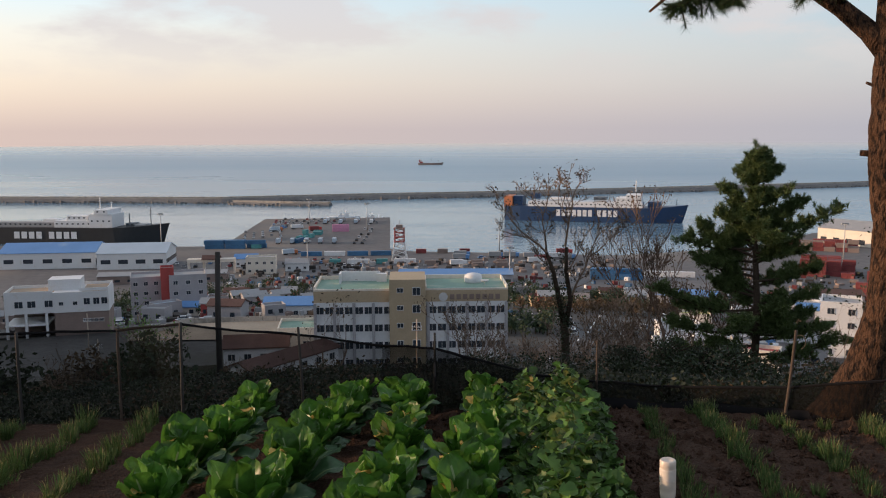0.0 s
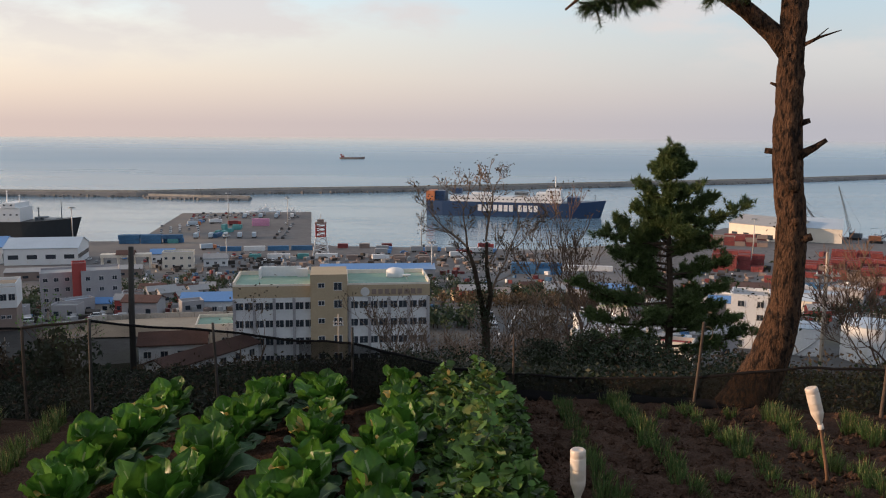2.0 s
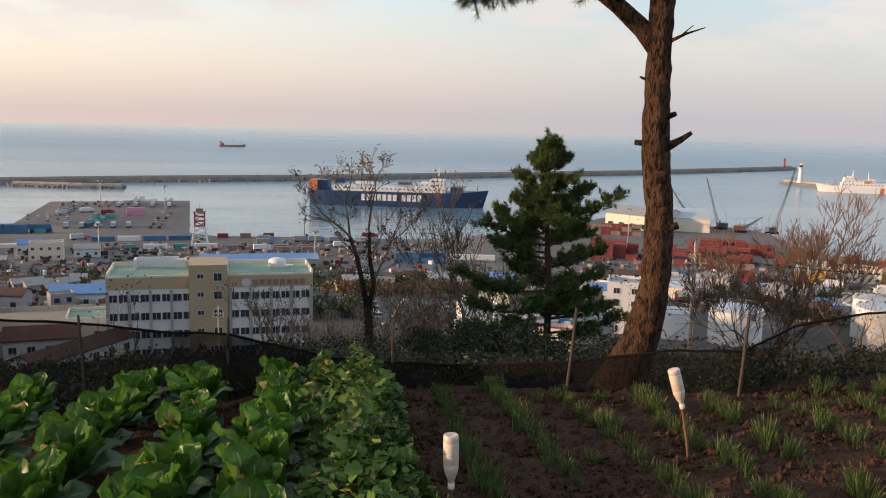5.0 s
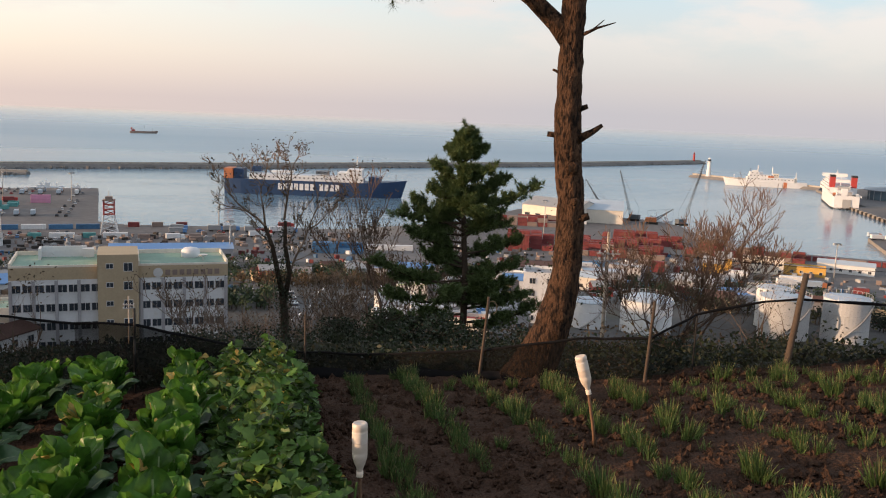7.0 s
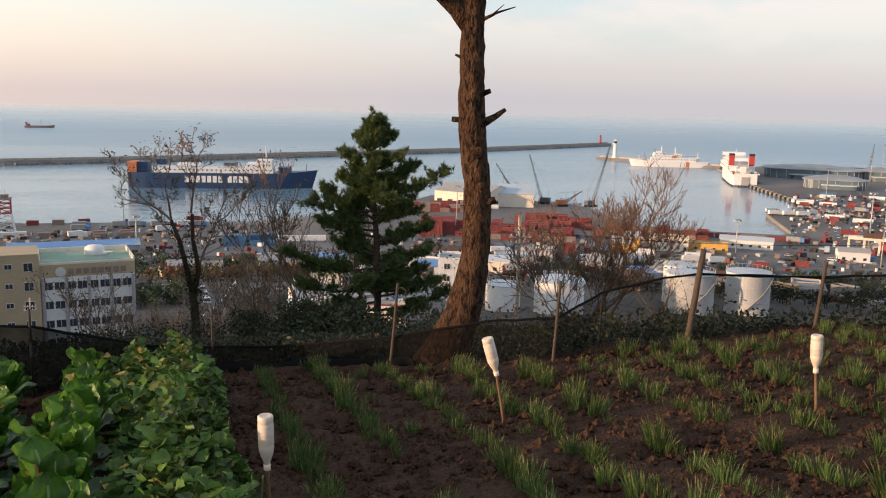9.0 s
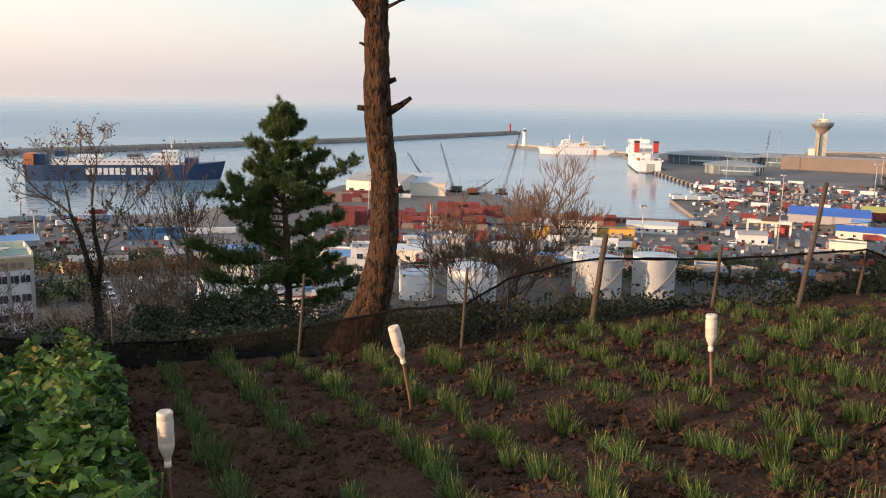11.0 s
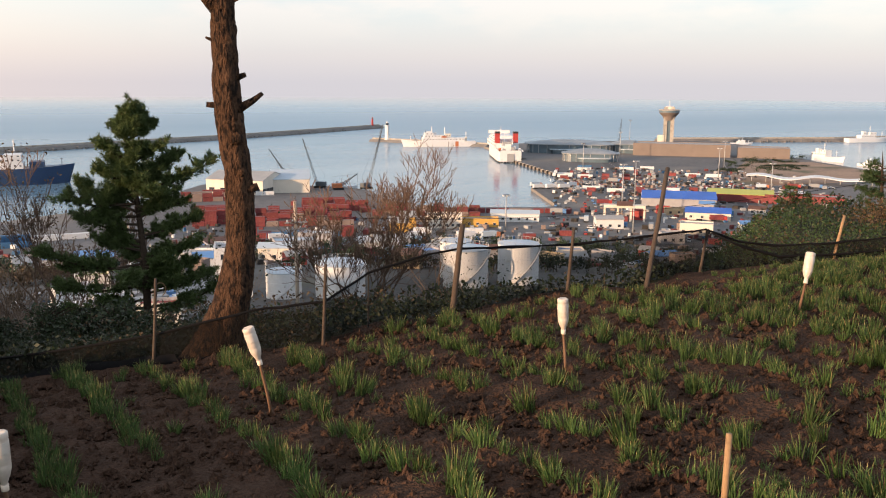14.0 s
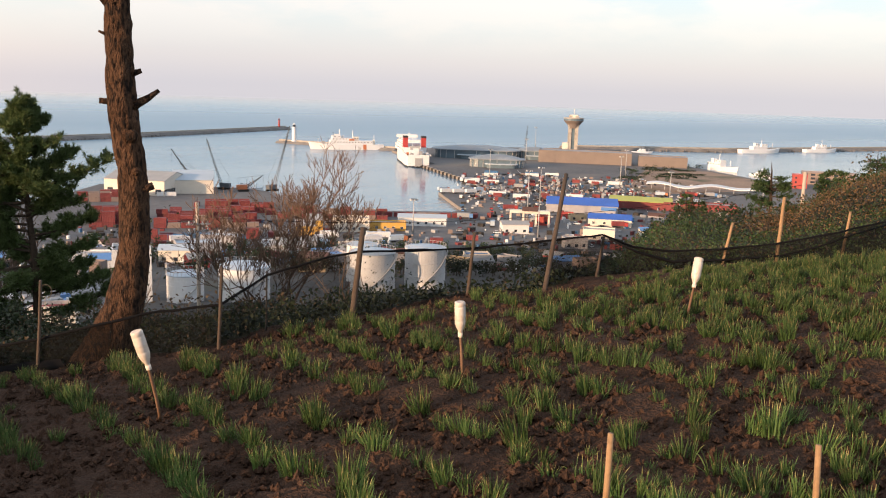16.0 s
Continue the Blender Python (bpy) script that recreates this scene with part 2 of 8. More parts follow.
M = {}
M["soil"] = mat("garden_soil", (0.061, 0.036, 0.025), rough=0.95, var=0.5, scale=2.5, fine=45, bump=1.0, bumpscale=0.05, spec=0.1)
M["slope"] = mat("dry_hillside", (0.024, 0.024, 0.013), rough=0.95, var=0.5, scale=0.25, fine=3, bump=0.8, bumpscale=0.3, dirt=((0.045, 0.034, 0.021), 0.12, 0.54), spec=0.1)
M["urban"] = mat("town_ground", (0.085, 0.085, 0.085), rough=0.9, var=0.35, scale=0.03, fine=0.6, dirt=((0.06, 0.065, 0.045), 0.02, 0.55), spec=0.2)
M["asphalt"] = mat("port_asphalt", (0.132, 0.131, 0.134), rough=0.85, var=0.3, scale=0.015, fine=0.25, dirt=((0.20, 0.18, 0.16), 0.012, 0.54), spec=0.25)
M["road"] = mat("road_asphalt", (0.07, 0.072, 0.078), rough=0.85, var=0.25, scale=0.05, fine=0.8)
M["concrete"] = mat("concrete", (0.36, 0.34, 0.31), rough=0.85, var=0.25, scale=0.2, fine=3, dirt=((0.20, 0.19, 0.17), 0.3, 0.55))
M["quaywall"] = mat("quay_wall", (0.22, 0.20, 0.18), rough=0.9, var=0.35, scale=0.1, fine=1.0)
M["rock"] = mat("breakwater_stone", (0.17, 0.165, 0.16), rough=0.95, var=0.4, scale=0.06, fine=0.6)
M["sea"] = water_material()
M["net"] = net_material("shade_net", 0.44, 0.62, 0.009)
M["thinnet"] = net_material("thin_shade_net", 0.32, 0.52, 0.014)
M["rope"] = mat("black_rope", (0.010, 0.010, 0.011), rough=0.95, spec=0.05)
M["bark"] = mat("pine_bark", (0.092, 0.052, 0.032), rough=0.95, var=0.6, scale=5, fine=60, bump=1.0, bumpscale=0.06, dirt=((0.018, 0.013, 0.011), 24, 0.47), spec=0.15, stretch=(1.1, 1.1, 0.42))
M["darkbark"] = mat("dark_bark", (0.045, 0.034, 0.026), rough=0.95, var=0.4, scale=3, fine=20, bump=0.6, spec=0.1)
M["twig"] = mat("bare_twigs", (0.165, 0.122, 0.094), rough=0.9, var=0.35, scale=0.6, fine=6, spec=0.1)
M["redtwig"] = mat("reddish_twigs", (0.125, 0.086, 0.066), rough=0.9, var=0.35, scale=0.6, fine=6, spec=0.1)
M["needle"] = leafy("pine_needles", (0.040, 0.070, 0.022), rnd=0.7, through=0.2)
# lighter needle green for the young pine, with sunlight put into the colour
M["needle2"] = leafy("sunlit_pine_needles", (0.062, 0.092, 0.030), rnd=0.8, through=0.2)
M["shrub"] = leafy("dark_shrub_leaves", (0.022, 0.033, 0.015), rnd=0.8)
M["dryleaf"] = leafy("dry_brown_leaves", (0.088, 0.062, 0.036), rnd=0.9)
M["drygrass"] = leafy("dry_hill_grass", (0.17, 0.105, 0.050), rnd=0.9)
M["hedge"] = leafy("roadside_tree_leaves", (0.035, 0.055, 0.028), rnd=0.8)
M["cabbage"] = leafy("cabbage_leaf", (0.060, 0.150, 0.020), rnd=0.8, through=0.36, rough=0.38, fine=40, scale=6, dirt=((0.26, 0.25, 0.05), 5.0, 0.63))
# yellow leaf colour that stands for sunlight caught on the cabbage tips
M["sunleaf"] = leafy("yellowed_cabbage_leaf", (0.48, 0.34, 0.09), rnd=0.5, through=0.3, dirt=((0.09, 0.14, 0.03), 7, 0.56))
M["outerleaf"] = leafy("blue_green_outer_leaf", (0.048, 0.105, 0.044), rnd=0.5, through=0.2, rough=0.45)
M["leafrib"] = leafy("pale_leaf_rib", (0.20, 0.27, 0.12), rnd=0.4, through=0.2)
M["stake"] = mat("dark_bamboo_stake", (0.15, 0.085, 0.05), rough=0.8, var=0.3, scale=5, fine=60)
M["bean"] = leafy("low_leaf_crop", (0.092, 0.186, 0.038), rnd=1.1, through=0.3, rough=0.5, dirt=((0.36, 0.34, 0.09), 2.4, 0.60))
M["chive"] = leafy("chive_blades", (0.074, 0.128, 0.036), rnd=0.8, through=0.3)
M["chivetip"] = leafy("dry_chive_tips", (0.24, 0.22, 0.09), rnd=0.8, through=0.3)
M["stick"] = mat("wooden_stick", (0.30, 0.19, 0.10), rough=0.8, var=0.3, scale=5, fine=60)
M["post"] = mat("weathered_post", (0.066, 0.048, 0.036), rough=0.9, var=0.35, scale=4, fine=40, bump=0.4)
M["darkpost"] = mat("dark_post", (0.035, 0.032, 0.030), rough=0.8, var=0.3)
M["bottle"] = mat("milky_plastic_bottle", (0.60, 0.525, 0.455), rough=0.35, var=0.12, scale=8, fine=40, spec=0.5)
M["bottleb"] = mat("bottle_band", (0.62, 0.56, 0.50), rough=0.4, var=0.15, scale=20)
M["cap"] = mat("bottle_neck", (0.70, 0.60, 0.50), rough=0.5)
M["white"] = mat("white_paint", (0.64, 0.66, 0.68), rough=0.6, var=0.08, scale=0.15, fine=2, dirt=((0.55, 0.54, 0.50), 0.4, 0.62))
M["warmwhite"] = mat("cream_paint", (0.64, 0.60, 0.53), rough=0.65, var=0.10, scale=0.2, fine=2, dirt=((0.52, 0.48, 0.42), 0.35, 0.6))
M["beige"] = mat("beige_render", (0.40, 0.325, 0.22), rough=0.8, var=0.12, scale=0.3, fine=3, dirt=((0.33, 0.26, 0.17), 0.3, 0.62))
M["grey"] = mat("grey_render", (0.33, 0.33, 0.35), rough=0.8, var=0.15, scale=0.3, fine=3)
M["brownwall"] = mat("brown_panel", (0.23, 0.18, 0.16), rough=0.8, var=0.15, scale=0.3, fine=3)
M["redwall"] = mat("red_cladding", (0.33, 0.060, 0.055), rough=0.7, var=0.15, scale=0.4, fine=3)
M["greenroof"] = mat("green_roof_coating", (0.19, 0.31, 0.25), rough=0.7, var=0.15, scale=0.2, fine=2, dirt=((0.30, 0.37, 0.30), 0.2, 0.55))
M["blueroof"] = mat("blue_metal_roof", (0.12, 0.26, 0.52), rough=0.5, var=0.12, scale=0.1, fine=1.5, metal=0.1, dirt=((0.26, 0.36, 0.52), 0.06, 0.56))
M["paleroof"] = mat("faded_blue_roof", (0.40, 0.48, 0.56), rough=0.55, var=0.1, scale=0.1, fine=1.5)
M["brownroof"] = mat("brown_roof", (0.10, 0.055, 0.045), rough=0.8, var=0.3, scale=0.3, fine=3)
M["greyroof"] = mat("grey_roof", (0.30, 0.31, 0.32), rough=0.7, var=0.15, scale=0.2, fine=2)
M["glass"] = mat("dark_window_glass", (0.03, 0.04, 0.055), rough=0.12, var=0.3, scale=0.5, spec=0.6, rnd=0.4)
M["frame"] = mat("window_frame", (0.55, 0.56, 0.57), rough=0.6, var=0.1)
M["terminalwall"] = mat("brown_grey_cladding", (0.19, 0.158, 0.142), rough=0.75, var=0.15, scale=0.12, fine=1.2, dirt=((0.20, 0.165, 0.145), 0.05, 0.55))
M["brownground"] = mat("dry_brown_ground", (0.29, 0.20, 0.145), rough=0.95, var=0.35, scale=0.03, fine=0.4, dirt=((0.10, 0.10, 0.06), 0.02, 0.55))
M["sand"] = mat("sand_yard", (0.38, 0.30, 0.22), rough=0.95, var=0.2, scale=0.1, fine=1.5)
M["bluehull"] = mat("blue_hull_paint", (0.020, 0.048, 0.115), rough=0.45, var=0.15, scale=0.05, fine=0.6)
M["blackhull"] = mat("black_hull_paint", (0.020, 0.022, 0.025), rough=0.5, var=0.2, scale=0.05, fine=0.6)
M["orange"] = mat("orange_paint", (0.45, 0.16, 0.07), rough=0.6, var=0.2, scale=0.3, fine=2)
M["yellow"] = mat("yellow_paint", (0.55, 0.33, 0.08), rough=0.6, var=0.15, scale=0.3, fine=2)
M["red"] = mat("red_paint", (0.36, 0.045, 0.04), rough=0.55, var=0.15, scale=0.3, fine=2)
M["containerred"] = mat("red_container_paint", (0.17, 0.038, 0.040), rough=0.65, var=0.3, scale=0.3, fine=2, rnd=0.5, dirt=((0.20, 0.09, 0.06), 0.25, 0.6))
M["containerblue"] = mat("blue_container_paint", (0.05, 0.14, 0.27), rough=0.65, var=0.3, scale=0.3, fine=2, rnd=0.5)
M["containerpink"] = mat("pink_container_paint", (0.55, 0.26, 0.40), rough=0.65, var=0.2, rnd=0.3)
M["containerteal"] = mat("teal_container_paint", (0.08, 0.26, 0.27), rough=0.65, var=0.2, rnd=0.3)
M["bluetarp"] = mat("blue_tarpaulin", (0.035, 0.12, 0.48), rough=0.5, var=0.2, scale=0.1, fine=1.0)
M["yellowgreen"] = mat("yellow_green_roof", (0.40, 0.42, 0.10), rough=0.6, var=0.15, scale=0.1)
M["steel"] = mat("dark_steel", (0.10, 0.12, 0.14), rough=0.5, metal=0.3, var=0.2)
M["galv"] = mat("galvanised_steel", (0.42, 0.43, 0.44), rough=0.5, metal=0.3, var=0.15)
M["polec"] = mat("concrete_pole", (0.42, 0.36, 0.30), rough=0.85, var=0.15, scale=1.0)
M["slateroof"] = mat("blue_grey_metal_roof", (0.20, 0.235, 0.27), rough=0.5, var=0.2, scale=0.06, fine=0.8, dirt=((0.28, 0.31, 0.34), 0.04, 0.55))
M["curtain"] = mat("blue_green_glass_wall", (0.11, 0.16, 0.20), rough=0.25, var=0.2, scale=0.1, spec=0.6)
M["tyre"] = mat("tyre_rubber", (0.02, 0.02, 0.02), rough=0.9)
M["tarmacline"] = mat("white_road_paint", (0.62, 0.62, 0.60), rough=0.7, var=0.2)


# ---- mesh helpers ----
class Mesh:
    """Collects corners and faces of one mesh."""

    def __init__(self):
        self.v, self.f, self.mi = [], [], []

    def add(self, verts, faces, mi=0):
        n = len(self.v)
        self.v.extend(verts)
        self.f.extend([tuple(i + n for i in f) for f in faces])
        self.mi.extend([mi] * len(faces))
        return self

    def box(self, x, y, z, sx, sy, sz, rz=0.0, mi=0):
        """A box with its foot's middle at x, y, z."""
        c, s = math.cos(rz), math.sin(rz)
        vs = []
        for k in (0, 1):
            for a, b in ((-1, -1), (1, -1), (1, 1), (-1, 1)):
                u, w = a * sx / 2, b * sy / 2
                vs.append((x + c * u - s * w, y + s * u + c * w, z + k * sz))
        return self.add(vs, [(0, 3, 2, 1), (4, 5, 6, 7), (0, 1, 5, 4), (1, 2, 6, 5), (2, 3, 7, 6), (3, 0, 4, 7)], mi)

    def prism(self, poly, z0, z1, mi=0, scale=1.0):
        n = len(poly)
        cx, cy = sum(p[0] for p in poly) / n, sum(p[1] for p in poly) / n
        vs = [(x, y, z0) for x, y in poly] + [(cx + (x - cx) * scale, cy + (y - cy) * scale, z1) for x, y in poly]
        fs = [tuple(range(n - 1, -1, -1)), tuple(range(n, 2 * n))] + [(i, (i + 1) % n, n + (i + 1) % n, n + i) for i in range(n)]
        return self.add(vs, fs, mi)

    def tube(self, pts, rad, n=8, mi=0, cap=True):
        """A tapered tube along points."""
        pts = [Vector(p) for p in pts]
        if not isinstance(rad, (list, tuple)):
            rad = [rad] * len(pts)
        vs, fs = [], []
        for i, p in enumerate(pts):
            d = (pts[min(i + 1, len(pts) - 1)] - pts[max(i - 1, 0)]).normalized()
            a = d.cross(Vector((0.31, 0.95, 0.05)))
            if a.length < 0.1:
                a = d.cross(Vector((1, 0, 0)))
            a.normalize()
            b = d.cross(a)
            for k in range(n):
                t = 2 * math.pi * k / n
                vs.append(tuple(p + (a * math.cos(t) + b * math.sin(t)) * rad[i]))
        for i in range(len(pts) - 1):
            for k in range(n):
                fs.append((i * n + k, i * n + (k + 1) % n, (i + 1) * n + (k + 1) % n, (i + 1) * n + k))
        if cap:
            fs.append(tuple(range(n - 1, -1, -1)))
            fs.append(tuple((len(pts) - 1) * n + k for k in range(n)))
        return self.add(vs, fs, mi)

    def lathe(self, prof, n=20, x=0.0, y=0.0, z=0.0, mi=0):
        """A turned body: prof holds (radius, height)."""
        vs, fs = [], []
        for r, h in prof:
            for k in range(n):
                t = 2 * math.pi * k / n
                vs.append((x + r * math.cos(t), y + r * math.sin(t), z + h))
        for i in range(len(prof) - 1):
            for k in range(n):
                fs.append((i * n + k, i * n + (k + 1) % n, (i + 1) * n + (k + 1) % n, (i + 1) * n + k))
        fs.append(tuple(range(n - 1, -1, -1)))
        fs.append(tuple((len(prof) - 1) * n + k for k in range(n)))
        return self.add(vs, fs, mi)

    def gable(self, x, y, z, sx, sy, rise, rz=0.0, over=0.4, thick=0.25, mi=0):
        """A gabled roof slab with its ridge along x."""
        c, s = math.cos(rz), math.sin(rz)
        a, b = sx / 2 + over, sy / 2 + over
        vs = []
        for u in (-a, a):
            for w, h in ((-b, -over * rise / (sy / 2)), (0, rise), (b, -over * rise / (sy / 2)), (b, thick - over * rise / (sy / 2)), (0, rise + thick), (-b, thick - over * rise / (sy / 2))):
                vs.append((x + c * u - s * w, y + s * u + c * w, z + h))
        fs = [(0, 1, 4, 5), (1, 2, 3, 4), (11, 10, 7, 6), (10, 9, 8, 7)]
        for i in range(6):
            j = (i + 1) % 6
            fs.append((i, i + 6, j + 6, j))
        return self.add(vs, fs, mi)

    def ob(self, name, material, parent=None, label="", smooth=False):
        me = bpy.data.meshes.new(name)
        me.from_pydata(self.v, [], self.f)
        for m in material if isinstance(material, (list, tuple)) else [material]:
            me.materials.append(m)
        if any(self.mi):
            me.polygons.foreach_set("material_index", self.mi)
        if smooth:
            me.polygons.foreach_set("use_smooth", [True] * len(me.polygons))
        me.update()
        o = new(name, me)
        if parent:
            o.parent = parent
        if label:
            o["label"] = label
        return o


def quads(name, verts, per, material, parent=None, label="", smooth=False):
    """One mesh of many loose faces with `per` corners each, from an array (n * per, 3)."""
    n = len(verts) // per
    me = bpy.data.meshes.new(name)
    me.vertices.add(len(verts))
    me.vertices.foreach_set("co", np.asarray(verts, dtype=np.float32).ravel())
    me.loops.add(n * per)
    me.loops.foreach_set("vertex_index", np.arange(n * per, dtype=np.int32))
    me.polygons.add(n)
    me.polygons.foreach_set("loop_start", np.arange(0, n * per, per, dtype=np.int32))
    me.polygons.foreach_set("loop_total", np.full(n, per, dtype=np.int32))
    me.materials.append(material)
    me.update(calc_edges=True)
    o = new(name, me)
    if parent:
        o.parent = parent
    if label:
        o["label"] = label
    return o


def thing(name, label, category, group="", at=(0, 0, 0), rz=0.0, kind=""):
    o = new(name)
    o.empty_display_size = 0.2
    o.matrix_basis = pose(*at, 0, 0, math.degrees(rz))
    return tagged(o, label, category, group, kind)


rng = np.random.default_rng(7)
R = random.Random(11)


def unit(n):
    v = rng.normal(size=(n, 3))
    return v / np.linalg.norm(v, axis=1, keepdims=True)


def leaf_quads(centres, size, flat=0.0):
    """Small pointed leaves at the centres, turned at random."""
    n = len(centres)
    d = unit(n)
    d[:, 2] *= 1 - flat
    d /= np.linalg.norm(d, axis=1, keepdims=True)
    s = np.cross(d, unit(n))
    s /= np.linalg.norm(s, axis=1, keepdims=True) + 1e-9
    L = size * rng.uniform(0.6, 1.4, (n, 1))
    return np.stack([centres - d * L * 0.5, centres + s * L * 0.28, centres + d * L * 0.5, centres - s * L * 0.28], 1).reshape(-1, 3)


def needle_tufts(centres, dirs, count, length, width, spread=0.9):
    """Bundles of needles round twig ends."""
    n = len(centres)
    c = np.repeat(centres, count, 0)
    d = np.repeat(dirs, count, 0) + rng.normal(size=(n * count, 3)) * spread
    d /= np.linalg.norm(d, axis=1, keepdims=True)
    s = np.cross(d, unit(n * count))
    s /= np.linalg.norm(s, axis=1, keepdims=True) + 1e-9
    L = length * rng.uniform(0.7, 1.15, (n * count, 1))
    b = c - np.repeat(dirs, count, 0) * length * rng.uniform(0, 0.8, (n * count, 1))
    return np.stack([b - s * width, b + s * width, b + d * L], 1).reshape(-1, 3)


def smooth01(a, b, x):
    t = min(1.0, max(0.0, (x - a) / (b - a)))
    return t * t * (3 - 2 * t)


# ---- ground ----
FENCE = [(-9.0, 8.6), (-5.6, 8.3), (-4.03, 8.16), (-3.14, 8.33), (-2.41, 7.94), (-1.34, 7.99), (-0.08, 7.9), (1.42, 7.97), (2.86, 7.08), (4.03, 6.27), (4.64, 6.48),
         (5.34, 6.12), (6.7, 5.98), (7.06, 5.32), (8.1, 5.4), (9.3, 4.68), (9.9, 4.3), (10.9, 3.95), (12.4, 3.4), (16.0, 2.6), (22.0, 1.5)]
PROFILE = [(0, -1.5), (9, -2.9), (12, -3.7), (26, -7.4), (60, -18.5), (110, -33), (170, -45.5), (240, -51.5), (320, -64), (395, -73.4), (460, -74.2)]


def fence_y(x):
    for (x0, y0), (x1, y1) in zip(FENCE, FENCE[1:]):
        if x <= x1:
            return y0 + (y1 - y0) * (x - x0) / (x1 - x0)
    return FENCE[-1][1]


def radial(r):
    for (r0, z0), (r1, z1) in zip(PROFILE, PROFILE[1:]):
        if r <= r1:
            return z0 + (z1 - z0) * (r - r0) / (r1 - r0)
    return PROFILE[-1][1]


def ground_z(x, y):
    r = math.hypot(x, y)
    az = math.degrees(math.atan2(x, y))
    g = -1.4925 + 0.0369 * max(-9, min(x, 14)) - 0.1419 * max(-4, min(y, 12))
    out = y - fence_y(x)
    g -= 0.5 * smooth01(0.1, 1.3, out)
    far = radial(r)
    if az > 45:      # the spur with pines
        up = smooth01(12, 55, r) * (1 - smooth01(105, 220, r))
        far += (9.0 * smooth01(48, 61, az) + 2.7 * smooth01(64.5, 71, az)) * up
    if az < -33 or az > 105:      # higher ground on the sunward side and behind
        k = smooth01(33, 50, -az) if az < 0 else smooth01(105, 140, az)
        top = -1.0 + 5.6 * smooth01(15, 60, r) - 22 * smooth01(80, 220, r) if -160 < az < 0 else -1.0
        far += (max(far, top) - far) * k
    return g + (far - g) * smooth01(9, 20, r)


def build_ground():
    fine = list(np.arange(-34, 82, 0.45))
    azs = list(np.arange(-180, -34, 6.0)) + fine + list(np.arange(82, 180, 6.0))
    rs = list(np.arange(0.6, 9.5, 0.055)) + list(np.arange(9.5, 16, 0.2)) + list(np.geomspace(16, 460, 110))
    vs, fs, mi = [], [], []
    na = len(azs)
    for r in rs:
        for a in azs:
            x, y = r * math.sin(radians(a)), r * math.cos(radians(a))
            z = ground_z(x, y)
            if r < 12:
                inside = y < fence_y(x) + 0.1
                z += 0.035 * noise.noise((x * 2.2, y * 2.2, 0)) + 0.03 * noise.noise((x * 6, y * 6, 3)) + 0.028 * abs(noise.noise((x * 15, y * 15, 5)))
                if not inside:
                    z += 0.05 * noise.noise((x * 1.4, y * 1.4, 9))
            elif r < 140:
                z += 0.5 * noise.noise((x * 0.12, y * 0.12, 1)) * smooth01(14, 30, r)
            vs.append((x, y, z))
    for i in range(len(rs) - 1):
        for k in range(na):
            k2 = (k + 1) % na
            fs.append((i * na + k, i * na + k2, (i + 1) * na + k2, (i + 1) * na + k))
            x, y, _ = vs[i * na + k]
            r = rs[i]
            a = azs[k]
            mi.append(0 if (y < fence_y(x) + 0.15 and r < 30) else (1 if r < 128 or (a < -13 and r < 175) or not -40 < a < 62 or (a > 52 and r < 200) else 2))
    m = Mesh()
    m.v, m.f, m.mi = vs, fs, mi
    # cap under the eye
    m.f.append(tuple(range(na - 1, -1, -1)))
    m.mi.append(0)
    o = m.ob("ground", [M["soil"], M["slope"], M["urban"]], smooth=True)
    tagged(o, "dark red-brown garden soil above a dry hillside and grey town ground", "ground", kind="structure")


build_ground()

QUAY, SEA = -72.8, -75.0


def land(name, poly, label, z1=QUAY, material="asphalt"):
    m = Mesh()
    m.prism(poly, SEA - 3, z1)
    o = m.ob(name, [M[material], M["quaywall"]])
    o.data.polygons.foreach_set("material_index", [0 if abs(p.normal.z) > 0.5 else 1 for p in o.data.polygons])
    return tagged(o, label, "quay", kind="structure")


def polar(az, r):
    return r * math.sin(radians(az)), r * math.cos(radians(az))


sea = Mesh()
seg = 96
ring = [0.0, 300, 700, 1500, 3000, 4900]
for i, r in enumerate(ring[1:]):
    for k in range(seg):
        sea.v.append((r * math.sin(2 * math.pi * k / seg), r * math.cos(2 * math.pi * k / seg), 0))
sea.f.append(tuple(range(seg - 1, -1, -1)))
for i in range(len(ring) - 2):
    for k in range(seg):
        sea.f.append((i * seg + k, i * seg + (k + 1) % seg, (i + 1) * seg + (k + 1) % seg, (i + 1) * seg + k))
sea.mi = [0] * len(sea.f)
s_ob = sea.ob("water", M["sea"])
s_ob.location.z = SEA
for p in s_ob.data.polygons:
    if p.normal.z < 0:
        p.flip()
tagged(s_ob, "calm pale blue sea with smooth and ruffled patches", "sea", kind="structure")

# town-side quay, one sheet from west to east, with the pier, the container wharf and the ferry basin
land("quay", [(-700, 590), (-173, 556), (-140, 556), (-147, 729), (-44, 737), (-33, 542), (-18, 529), (103, 507), (190, 540), (258, 612), (291, 600), (334, 537), (337, 516),
              (310, 427), (376, 379), (388, 381), (441, 459), (477, 420), (586, 636), (609, 640), (690, 800), (820, 830), (1010, 720), (957, 578), (872, 529), (824, 457), (776, 378), (800, 345), (938, 345),
              (1500, 120), (1500, -500), (500, -500), (330, 120), (300, 230), (200, 330), (100, 370), (-100, 380), (-300, 300), (-700, 200)],
     "grey asphalt port apron with concrete quay walls")


